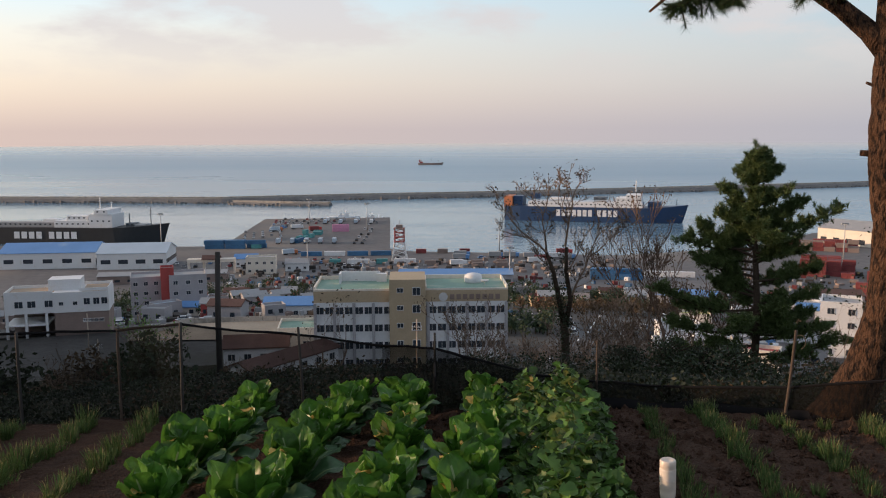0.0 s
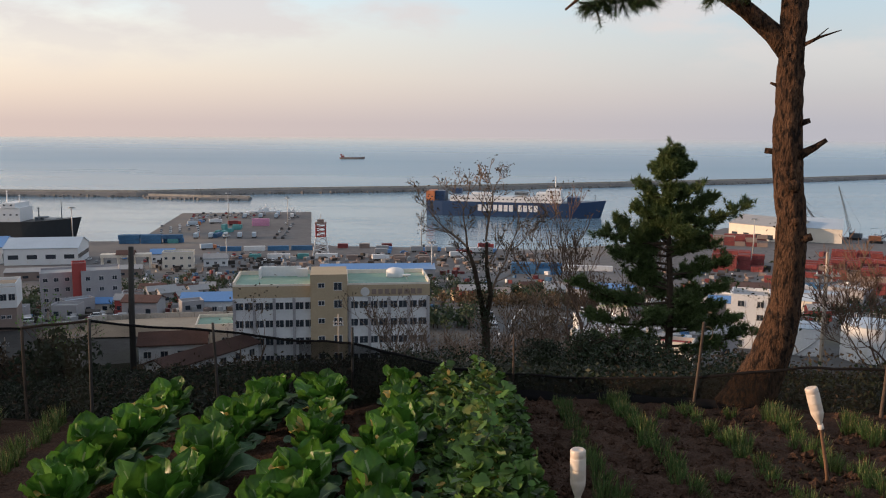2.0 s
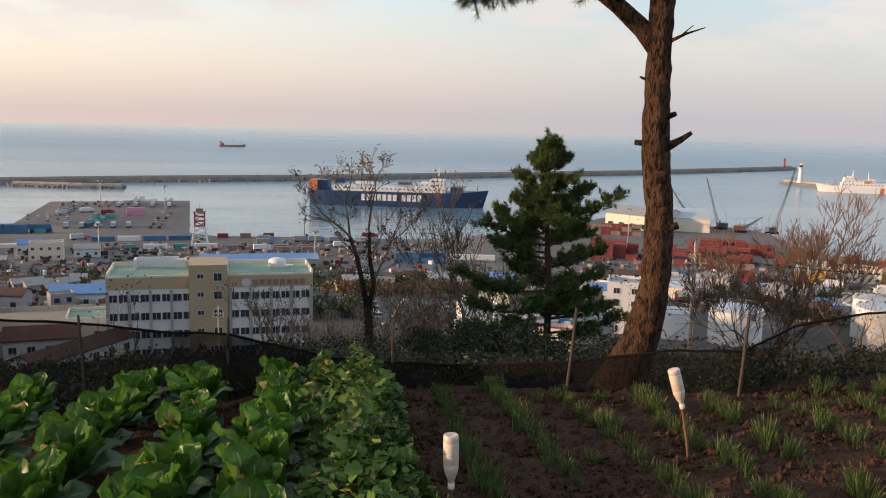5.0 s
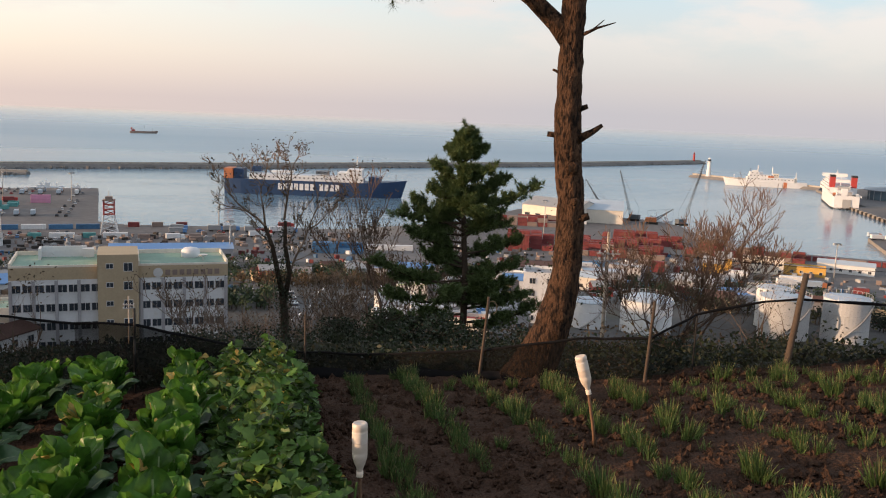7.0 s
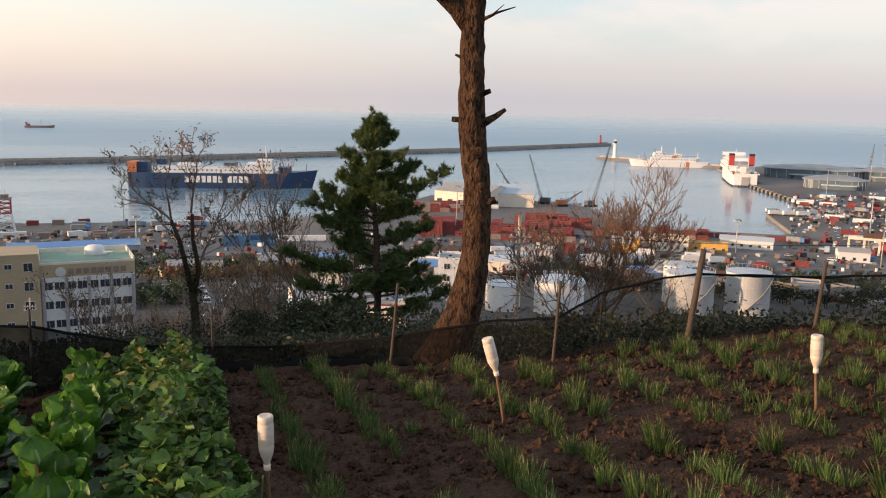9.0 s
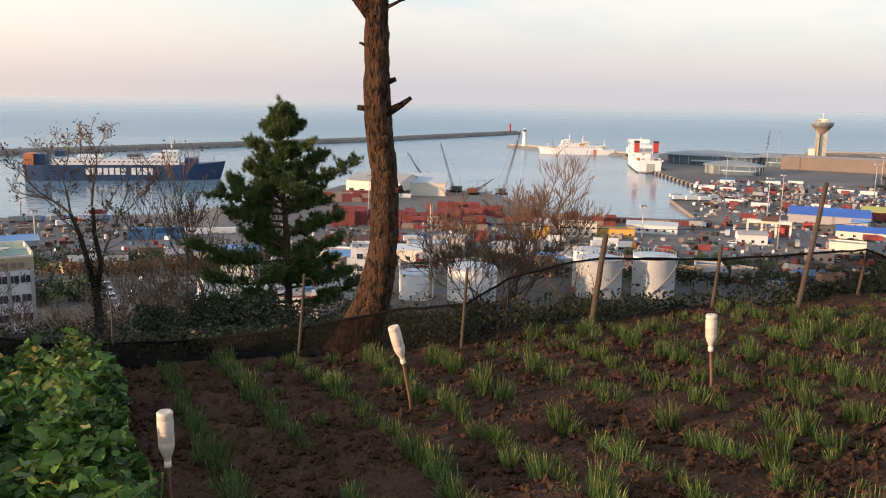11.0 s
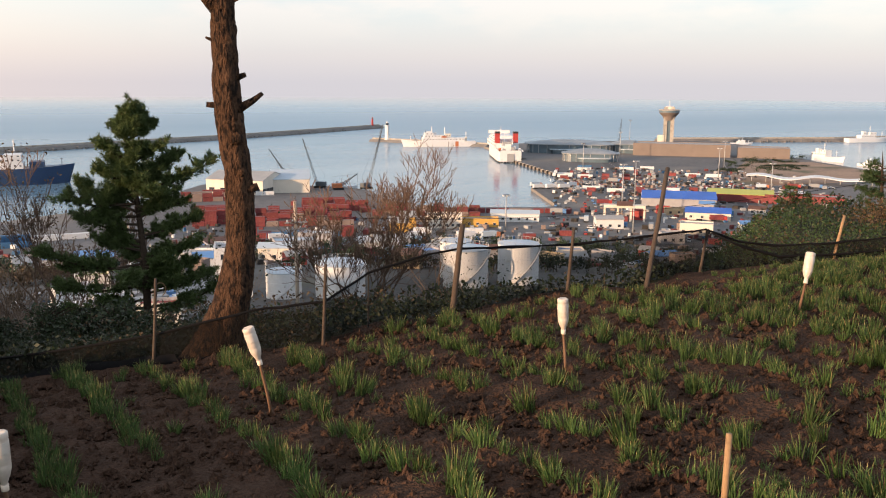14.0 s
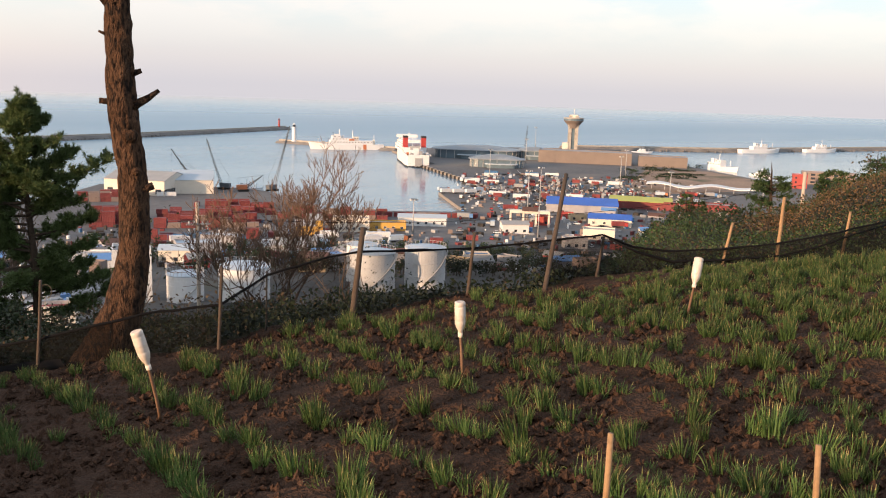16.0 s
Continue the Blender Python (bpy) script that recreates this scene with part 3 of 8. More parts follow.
def strip(pts, width):
    """A band of that width along points, as one outline."""
    left, right = [], []
    for i, p in enumerate(pts):
        a, b = Vector(pts[max(i - 1, 0)]), Vector(pts[min(i + 1, len(pts) - 1)])
        d = (b - a).normalized()
        n = Vector((-d.y, d.x)) * width / 2
        left.append(tuple(Vector(p) + n))
        right.append(tuple(Vector(p) - n))
    return left + right[::-1]


def breakwater(name, pts, width, top, label):
    th = thing(name, label, "breakwater", kind="structure")
    m = Mesh()
    n = len(pts)
    outer, inner = strip(pts, width + 12), strip(pts, width)
    vs = [(x, y, SEA - 2) for x, y in outer] + [(x, y, top) for x, y in inner]
    k = 2 * n
    m.add(vs, [(i, (i + 1) % k, k + (i + 1) % k, k + i) for i in range(k)])
    for i in range(n - 1):
        m.add([vs[k + i], vs[k + i + 1], vs[k + k - 2 - i], vs[k + k - 1 - i]], [(3, 2, 1, 0)])
    m.ob("mound", M["rock"], th)
    w = Mesh()
    wall = strip([tuple(Vector(p)) for p in pts], 2.5)
    for i in range(n - 1):
        q = [wall[i], wall[i + 1], wall[2 * n - 2 - i], wall[2 * n - 1 - i]]
        w.prism(q, top - 0.3, top + 1.8)
    w.ob("parapet", M["concrete"], th)
    # armour blocks along the water
    b = Mesh()
    for i in range(n - 1):
        a, c = Vector(pts[i]), Vector(pts[i + 1])
        L = (c - a).length
        d = (c - a) / L
        nn = Vector((d.y, -d.x))
        for s in range(int(L / 5)):
            p = a + d * (s * 5 + R.uniform(-1, 1)) + nn * (width / 2 + R.uniform(1.5, 6))
            e = R.uniform(1.2, 2.6)
            b.box(p.x, p.y, SEA - 0.6 + R.uniform(-0.3, 1.2), e, e * 1.2, e, R.uniform(0, 3))
    tagged(b.ob("armour_rocks", M["rock"], th), kind="stuff")
    return th


breakwater("breakwater", [(-1100, 985), (-500, 950), (-230, 925), (-112, 960), (73, 995), (512, 1128), (790, 1245), (862, 1278)], 14, -70.6,
           "long grey stone breakwater with a low concrete parapet")
breakwater("breakwater", [(-215, 906), (-150, 885), (-112, 880)], 10, -72.6, "short stone jetty beside the long breakwater")
breakwater("breakwater", [(960, 760), (1174, 630), (1511, 548), (2100, 420)], 14, -70.6, "far grey breakwater beyond the ferry terminal")
breakwater("breakwater", [(712, 815), (690, 880), (655, 985)], 12, -72.0, "pale sunlit mole with a lighthouse at its end")


# ---- things in the garden ----
def bottle_stake(bottle_bottom, neck, foot, size, label):
    """A plastic bottle turned upside down over a stick."""
    a, n, f = Vector(bottle_bottom), Vector(neck), Vector(foot)
    f.z = ground_z(f.x, f.y) - 0.06
    th = thing("bottle_on_stick", label, "garden marker", "bottles on sticks", at=tuple(f))
    m = Mesh()
    m.tube([f - f, (n - f) * 0.5 + Vector((0.006, 0.004, 0)), n - f, n + (a - n) * 0.6 - f], [0.011, 0.010, 0.009, 0.008], 8)
    m.ob("stick", M["stake"], th, smooth=True)
    axis = (n - a)
    L = axis.length
    q = axis.to_track_quat("Z", "Y").to_matrix().to_4x4()
    k = size
    prof = [(0.020 * k, 0.006), (0.030 * k, 0.0), (0.0355 * k, 0.006), (0.036 * k, 0.03 * L / 0.26), (0.0345 * k, 0.034 * L / 0.26), (0.036 * k, 0.04 * L / 0.26), (0.036 * k, 0.55 * L),
            (0.0345 * k, 0.565 * L), (0.036 * k, 0.58 * L), (0.0345 * k, 0.66 * L), (0.028 * k, 0.76 * L), (0.018 * k, 0.86 * L), (0.0145 * k, 0.90 * L), (0.0145 * k, 1.0 * L)]
    b = Mesh()
    b.lathe(prof, 24)
    o = b.ob("bottle", M["bottle"], th, smooth=True)
    o.matrix_basis = Matrix.Translation(a - f) @ q
    c = Mesh()
    c.lathe([(0.0163 * k, 0.0), (0.0163 * k, 0.028), (0.0150 * k, 0.030)], 18, z=0.93 * L)
    c.ob("neck_ring", M["cap"], o, "brownish screw neck", smooth=True)
    d = Mesh()
    d.lathe([(0.0363 * k, 0.0), (0.0365 * k, 0.004), (0.0365 * k, 0.05), (0.0363 * k, 0.054)], 24, z=0.16 * L)
    d.ob("label_band", M["bottleb"], o, "worn bare label band", smooth=True)
    return th


bottle_stake((1.021, 3.87, -1.497), (1.027, 3.869, -1.755), (1.03, 3.87, -2.0), 1.02, "white plastic bottle upside down on a short stick in the soil")
bottle_stake((2.549, 4.64, -1.466), (2.606, 4.612, -1.69), (2.69, 4.62, -2.06), 1.0, "milky plastic bottle tilted on a leaning stick among chives")
bottle_stake((4.402, 3.842, -1.403), (4.410, 3.835, -1.63), (4.36, 3.75, -1.87), 1.0, "white plastic bottle upside down on an upright stick among chives")
bottle_stake((6.521, 3.333, -1.261), (6.44, 3.31, -1.47), (6.39, 3.33, -1.77), 1.0, "white plastic bottle on a stick leaning over green chives")


def garden_stick(top, foot, label):
    f, t = Vector(foot), Vector(top)
    f.z = ground_z(f.x, f.y) - 0.05
    th = thing("garden_stick", label, "stick", "bare garden sticks", at=tuple(f))
    m = Mesh()
    m.tube([(0, 0, 0), tuple((t - f) * 0.6 + Vector((0.004, -0.003, 0))), tuple(t - f)], [0.012, 0.011, 0.010], 8)
    m.ob("stick", M["stick"], th, smooth=True)


garden_stick((2.656, 1.419, -1.112), (2.645, 1.43, -1.6), "bare pale wooden stick in the soil")
garden_stick((3.156, 0.955, -1.136), (3.16, 0.945, -1.5), "bare thin wooden stick in the soil")


# ---- fence of posts and black net ----
def build_fence():
    th = thing("fence", "low garden fence of leaning posts hung with sagging black shade net", "fence")
    posts = [((-5.6, 8.3, -1.9), (-5.6, 8.3), 0.03, "darkpost"), ((-4.03, 8.16, -1.88), (-4.03, 8.16), 0.022, "darkpost"), ((-3.14, 8.33, -1.89), (-3.14, 8.33), 0.022, "post"),
             ((-2.41, 7.94, -1.74), (-2.43, 7.94), 0.022, "darkpost"), ((-1.34, 7.99, -1.80), (-1.30, 7.99), 0.020, "darkpost"), ((-0.08, 7.9, -1.84), (-0.08, 7.9), 0.018, "darkpost"),
             ((1.42, 7.97, -1.94), (1.42, 7.97), 0.016, "post"), ((2.88, 7.06, -1.64), (2.82, 7.08), 0.020, "post"), ((4.05, 6.27, -1.53), (4.01, 6.28), 0.022, "post"),
             ((4.64, 6.51, -1.68), (4.62, 6.5), 0.012, "darkpost"), ((5.43, 6.13, -1.30), (5.26, 6.1), 0.042, "post"), ((6.79, 6.02, -1.47), (6.66, 5.97), 0.026, "post"),
             ((7.69, 5.59, -0.86), (7.03, 5.29), 0.036, "post"), ((8.19, 5.42, -1.54), (8.04, 5.40), 0.022, "post"), ((9.67, 4.72, -1.42), (9.42, 4.70), 0.026, "stick"),
             ((10.26, 4.42, -1.13), (10.05, 4.35), 0.032, "stick"), ((11.19, 4.02, -1.32), (10.9, 3.97), 0.026, "stick"), ((13.6, 3.3, -1.0), (13.4, 3.3), 0.03, "post"), ((17.0, 2.5, -0.8), (16.9, 2.5), 0.03, "post")]
    for (tx, ty, tz), (bx, by), r, mt in posts:
        r *= 0.66
        bz = ground_z(bx, by) - 0.12
        m = Mesh()
        a, b = Vector((bx, by, bz)), Vector((tx, ty, tz))
        n = 7
        pts = [a.lerp(b, i / n) + Vector((R.uniform(-1, 1), R.uniform(-1, 1), 0)) * r * 0.12 for i in range(n + 1)]
        m.tube(pts, [r * (1.08 - 0.16 * i / n) * R.uniform(0.97, 1.03) for i in range(n + 1)], 10)
        m.ob("post", M[mt], th, smooth=True)
    # a wire loop at the head of one stake
    m = Mesh()
    m.tube([(2.88 + 0.05 * math.cos(t) + 0.03, 7.06, -1.74 + 0.06 * math.sin(t)) for t in np.linspace(-1.2, 2.4, 12)], 0.004, 5)
    m.ob("wire_loop", M["stick"], th)
    top = [(-9.0, 8.6, -1.95), (-5.6, 8.3, -1.88), (-4.2, 8.19, -1.9), (-3.14, 8.33, -1.9), (-2.41, 7.95, -1.76), (-1.9, 7.98, -1.83), (-1.34, 8.0, -1.87), (-0.7, 7.97, -1.96), (-0.08, 7.91, -1.99),
           (0.6, 7.98, -2.19), (0.86, 7.96, -2.26), (1.44, 7.98, -2.33), (2.11, 7.72, -2.31), (2.86, 7.12, -2.14), (3.21, 6.84, -2.02), (3.65, 6.60, -1.92), (4.06, 6.32, -1.87), (4.60, 6.46, -1.71)]
    top += [(5.14, 6.27, -1.57), (5.40, 6.15, -1.53), (6.78, 6.02, -1.62), (7.40, 5.76, -1.58), (8.17, 5.43, -1.52), (8.54, 5.27, -1.67), (8.9, 5.06, -1.72), (9.44, 4.74, -1.705), (10.07, 4.37, -1.65),
            (10.78, 3.98, -1.53), (11.52, 3.72, -1.42), (13.5, 3.3, -1.25), (17.0, 2.5, -1.0), (22.0, 1.5, -0.6)]
    dense = []
    for (a, b) in zip(top, top[1:]):
        n = max(2, int((Vector(b) - Vector(a)).length / 0.12))
        for i in range(n):
            dense.append(Vector(a).lerp(Vector(b), i / n))
    m = Mesh()
    rows = 8
    for i, p in enumerate(dense):
        g = ground_z(p.x, p.y) - 0.02
        for k in range(rows + 1):
            t = k / rows
            w = 0.05 * noise.noise((i * 0.22, t * 2.5, 4)) * math.sin(math.pi * min(1, t + 0.15))
            m.v.append((p.x + w * 0.5, p.y + w, p.z + (g - p.z) * t))
    for i in range(len(dense) - 1):
        for k in range(rows):
            a = i * (rows + 1) + k
            m.f.append((a, a + 1, a + rows + 2, a + rows + 1))
    m.mi = [1 if dense[i].x > 4.4 else 0 for i in range(len(dense) - 1) for _ in range(rows)]
    m.ob("net", [M["net"], M["thinnet"]], th, "sagging black shade net, partly see-through", smooth=True)
    # second lengths of net hung over the first
    for lo, hi, mt in ((-0.6, 3.35, "net"), (7.3, 17.0, "thinnet")):
        over = [(i, p) for i, p in enumerate(dense) if lo < p.x < hi]
        m2 = Mesh()
        for i, p in over:
            g = ground_z(p.x, p.y) - 0.02
            for k in range(rows + 1):
                t = k / rows
                w = 0.07 * noise.noise((i * 0.17, t * 2.1, 14)) * math.sin(math.pi * min(1, t + 0.1))
                m2.v.append((p.x + w * 0.5, p.y + w - 0.035, p.z + 0.004 + (g - p.z) * t))
        for i in range(len(over) - 1):
            for k in range(rows):
                a = i * (rows + 1) + k
                m2.f.append((a, a + 1, a + rows + 2, a + rows + 1))
        m2.mi = [0] * len(m2.f)
        m2.ob("net_overlap", M[mt], th, "second length of black net hung over the first", smooth=True)
    m = Mesh()
    m.tube([p + Vector((0, 0, 0.012 * noise.noise((i * 0.5, 0, 0)))) for i, p in enumerate(dense)], [0.012 + 0.007 * noise.noise((i * 0.31, 3, 0)) for i in range(len(dense))], 6)
    m.ob("rolled_edge", M["rope"], th, "rolled upper edge of the net")
    # the lower hem of the second length, a sagging dark line across the net
    m = Mesh()
    hem = [(8.2, 5.36, -1.56), (8.54, 5.21, -1.72), (8.9, 5.0, -1.83), (9.44, 4.68, -1.82), (10.07, 4.31, -1.78), (10.5, 4.06, -1.68), (10.9, 3.88, -1.56), (11.5, 3.66, -1.44)]
    m.tube(hem, [0.010, 0.014, 0.017, 0.013, 0.012, 0.011, 0.010, 0.009], 6)
    m.ob("net_hem", M["rope"], th, "dark rolled hem sagging across the net", smooth=True)
    # the folded, doubled part of the net near the ground
    m = Mesh()
    seg = [p for p in dense if 0.2 < p.x < 3.0]
    for i, p in enumerate(seg):
        g = ground_z(p.x, p.y) - 0.03
        h = 0.12 + 0.05 * noise.noise((i * 0.3, 8, 0))
        for k in range(5):
            t = k / 4
            m.v.append((p.x, p.y - 0.04 - 0.05 * math.sin(t * 3) + 0.03 * noise.noise((i * 0.35, t * 2, 2)), g + h * (1 - t)))
    for i in range(len(seg) - 1):
        for k in range(4):
            a = i * 5 + k
            m.f.append((a, a + 1, a + 6, a + 5))
    m.mi = [0] * len(m.f)
    m.ob("net_fold", M["rope"], th, "folded black net along the soil", smooth=True)


build_fence()


# ---- chives ----
def blade_mesh(name, n, height, spread, tip=0.16):
    """A tuft of narrow upright blades, the outer ones bent over at the tip."""
    m = Mesh()
    for i in range(n):
        a = R.uniform(0, 6.283)
        r = spread * 0.62 * math.sqrt(R.random())
        x, y = r * math.cos(a), r * math.sin(a)
        b = a + R.uniform(-1.1, 1.1)
        out = spread * R.uniform(0.1, 0.75) * (0.35 + r / spread)
        bend = R.uniform(0.0, 0.05) if R.random() < 0.35 else 0.0
        h = height * R.uniform(0.5, 1.0)
        w = R.uniform(0.0022, 0.0034)
        q = R.uniform(0, 3.14)
        sx, sy = math.cos(q) * w, math.sin(q) * w
        dx, dy = math.cos(b), math.sin(b)
        vs = []
        for t, ww in ((0, 0.8), (0.4, 1.0), (0.78, 0.8), (1.0, 0.15)):
            k = out * t ** 1.6 + bend * max(0.0, t - 0.6) * 2.5
            zz = h * t - bend * max(0.0, t - 0.7) * 2.2
            vs += [(x + dx * k - sx * ww, y + dy * k - sy * ww, zz), (x + dx * k + sx * ww, y + dy * k + sy * ww, zz)]
        dry = R.random() < tip
        m.add(vs, [(0, 1, 3, 2), (2, 3, 5, 4)], 1 if dry and R.random() < 0.3 else 0)
        n0 = len(m.v) - 8
        m.f.append((n0 + 4, n0 + 5, n0 + 7, n0 + 6))
        m.mi.append(1 if dry or R.random() < 0.25 else 0)
    me = bpy.data.meshes.new(name)
    me.from_pydata(m.v, [], m.f)
    me.materials.append(M["chive"])
    me.materials.append(M["chivetip"])
    me.polygons.foreach_set("material_index", m.mi)
    me.update()
    return me


CHIVES = [blade_mesh("chive_blades", n, h, s) for n, h, s in ((62, 0.18, 0.085), (46, 0.16, 0.07), (84, 0.20, 0.10), (34, 0.14, 0.06), (70, 0.18, 0.095), (22, 0.12, 0.07))]


def plant_chives():
    spots = []
    for k in range(-1, 25):                      # rows that run away from the eye, fanning out towards the fence
        x0, slope = 1.94 + 0.50 * k, min(0.24, 0.125 + 0.022 * max(0, k))
        y = -0.6
        gap = 0
        while y < 8.2:
            y += R.uniform(0.065, 0.12)
            gap -= 1
            if gap < -R.randint(2, 8):
                gap = R.randint(0, 2) if k > 2 or y < 4.3 else 0
            x = x0 + slope * (y - 5) + R.gauss(0, 0.028 + 0.006 * max(0, k)) + 0.05 * noise.noise((y * 0.8, k * 3.1, 0))
            if y > fence_y(x) - 0.12 or (k < 0 and (y < 3.0)) or gap > 0:
                continue
            r = math.hypot(x, y)
            if r < 1.7 or r > 13.5 or (k == 0 and 3.5 < y < 4.35):
                continue
            if k > 1 and noise.noise((x * 1.3, y * 1.3, 7)) < -0.46:
                continue
            big = 0.5 + 0.5 * noise.noise((x * 1.7, y * 1.7, 21))
            spots.append((x, y, R.uniform(0.48, 0.74) + 0.36 * big - (0.06 if k < 0 else 0)))
            if R.random() < (0.5 if k > 3 else 0.08):      # self-sown tufts between the rows
                spots.append((x + R.uniform(0.12, 0.38), y, R.uniform(0.35, 0.7)))
    for x0, sl in ((-2.42, -0.10), (-2.98, -0.11), (-3.6, -0.13), (-4.25, -0.15), (-4.95, -0.16)):   # rows beyond the cabbages
        y = 4.2
        while y < 8.0:
            y += 0.09 * R.uniform(0.8, 1.3)
            spots.append((x0 + sl * (y - 5) + R.uniform(-0.06, 0.06), y, R.uniform(0.8, 1.25)))
    for _ in range(2100):                         # the thick stand towards the far corner
        x = R.uniform(5.5, 13.0)
        y = R.uniform(1.5, 5.0)
        if y < fence_y(x) - 0.1 and x - y * 0.35 > 5.6 + R.uniform(-1.2, 1.5):
            spots.append((x, y, R.uniform(0.42, 0.82)))
    # short growth under the fence on the far side, and a bare corner
    spots = [(x, y, s * 0.5 if x > 7.0 and fence_y(x) - y < 0.9 else s) for x, y, s in spots if not (x > 10.3 and fence_y(x) - y < 0.7)]
    spots.sort(key=lambda s: math.hypot(s[0], s[1]))
    rest_v = []
    nk = len(CHIVES)
    for i, (x, y, s) in enumerate(spots):
        z = ground_z(x, y) - 0.01
        k = R.randrange(nk)
        if i < 290:
            o = new("chive_plant", CHIVES[k])
            o.matrix_basis = pose(x, y, z, R.uniform(-12, 12), R.uniform(-12, 12), R.uniform(0, 360)) @ Matrix.Diagonal((s, s, s * R.uniform(0.8, 1.15), 1))
            tagged(o, "tuft of green chives with dry tips in dark soil", "chives", "chive plants in rows")
        else:
            rest_v.append((k, pose(x, y, z, R.uniform(-12, 12), R.uniform(-12, 12), R.uniform(0, 360)) @ Matrix.Diagonal((s, s, s * R.uniform(0.8, 1.15), 1))))
    m = Mesh()
    data = [([v.co.copy() for v in me.vertices], [tuple(p.vertices) for p in me.polygons], [p.material_index for p in me.polygons]) for me in CHIVES]
    for k, mx in rest_v:
        vs, fs, mi = data[k]
        n = len(m.v)
        m.v.extend([tuple(mx @ v) for v in vs])
        m.f.extend([tuple(i + n for i in f) for f in fs])
        m.mi.extend(mi)
    tagged(m.ob("chive_field", [M["chive"], M["chivetip"]]), "thick stand of green chives in rows", "chives", kind="stuff")


plant_chives()


def soil_clods():
    """Loose crumbs of earth between the rows."""
    m = Mesh()
    for _ in range(22000):
        r = 1.6 + 7.5 * R.random() ** 1.3
        az = R.uniform(-5, 76)
        x, y = polar(az, r)
        if y > fence_y(x) - 0.05:
            continue
        s = (0.005 + 0.03 * R.random() ** 2.2) * (0.6 + 0.1 * r)
        z = ground_z(x, y) + 0.03 * noise.noise((x * 6, y * 6, 3)) + 0.01
        t = R.uniform(0, 6.28)
        c, q = math.cos(t) * s, math.sin(t) * s
        k = [R.uniform(0.6, 1.3) for _ in range(6)]
        m.add([(x + c * k[0], y + q * k[0], z), (x - q * k[1], y + c * k[1], z + s * 0.2), (x - c * k[2], y - q * k[2], z), (x + q * k[3], y - c * k[3], z - s * 0.1), (x, y, z + s * k[4]), (x, y, z - s)],
              [(0, 1, 4), (1, 2, 4), (2, 3, 4), (3, 0, 4), (1, 0, 5), (2, 1, 5), (3, 2, 5), (0, 3, 5)])
    tagged(m.ob("soil_clods", M["soil"]), "loose dark red-brown clods of earth", "soil", kind="stuff")


soil_clods()


# ---- cabbages ----
def leaf_mesh(name, L, W, lift, curl, ruffle, seed):
    """A broad crinkled leaf that springs from the origin along +x."""
    rr = random.Random(seed)
    us, nv = (-1.0, -0.76, -0.5, -0.25, -0.055, 0.055, 0.25, 0.5, 0.76, 1.0), 12
    nu = len(us) - 1
    ph = rr.uniform(0, 6)
    vs, fs = [], []
    ang, x, z = lift, 0.0, 0.0
    step = L / nv
    for j in range(nv + 1):
        v = j / nv
        w = W * ((0.20 + 0.80 * (v / 0.58) ** 1.2) if v < 0.58 else math.sqrt(max(0.02, 1 - ((v - 0.58) / 0.425) ** 2)))
        for u in us:
            e = abs(u)
            cup = 0.38 * W * u * u * (1 - 0.6 * v)
            ru = ruffle * e ** 1.5 * math.sin(v * 15 + ph + u * 2.5) + 0.3 * ruffle * math.sin(u * 9 + v * 11 + ph)
            vs.append((x - math.sin(ang) * (cup + ru), u * w * (1 - 0.05 * math.sin(v * 13 + ph)), z + math.cos(ang) * (cup + ru)))
        x += math.cos(ang) * step
        z += math.sin(ang) * step
        ang += curl / nv * (0.4 + 1.2 * v)
    for j in range(nv):
        for i in range(nu):
            a = j * (nu + 1) + i
            fs.append((a, a + 1, a + nu + 2, a + nu + 1))
    me = bpy.data.meshes.new(name)
    me.from_pydata(vs, [], fs)
    me.polygons.foreach_set("use_smooth", [True] * len(fs))
    me.polygons.foreach_set("material_index", [1 if k % nu == nu // 2 and k // nu < 10 else 0 for k in range(len(fs))])
    me.update()
    return me


def with_material(me, m):
    me.materials.append(m)
    me.materials.append(M["leafrib"])
    return me


OUTER = [with_material(leaf_mesh("outer_leaf", 0.27, 0.105, 0.80, -1.0, 0.014, k), M["outerleaf"]) for k in range(4)]
MID = [with_material(leaf_mesh("leaf", 0.31, 0.102, 1.18, -0.62, 0.019, 10 + k), M["cabbage"]) for k in range(4)]
INNER = [with_material(leaf_mesh("inner_leaf", 0.30, 0.080, 1.36, -0.35, 0.022, 20 + k), M["cabbage"]) for k in range(4)]
# small yellow leaves that paint sunlit tips onto the crowns
SUN_TIPS = [with_material(leaf_mesh("yellow_leaf", 0.19, 0.050, 1.30, -1.9, 0.014, 30 + k), M["sunleaf"]) for k in range(3)]


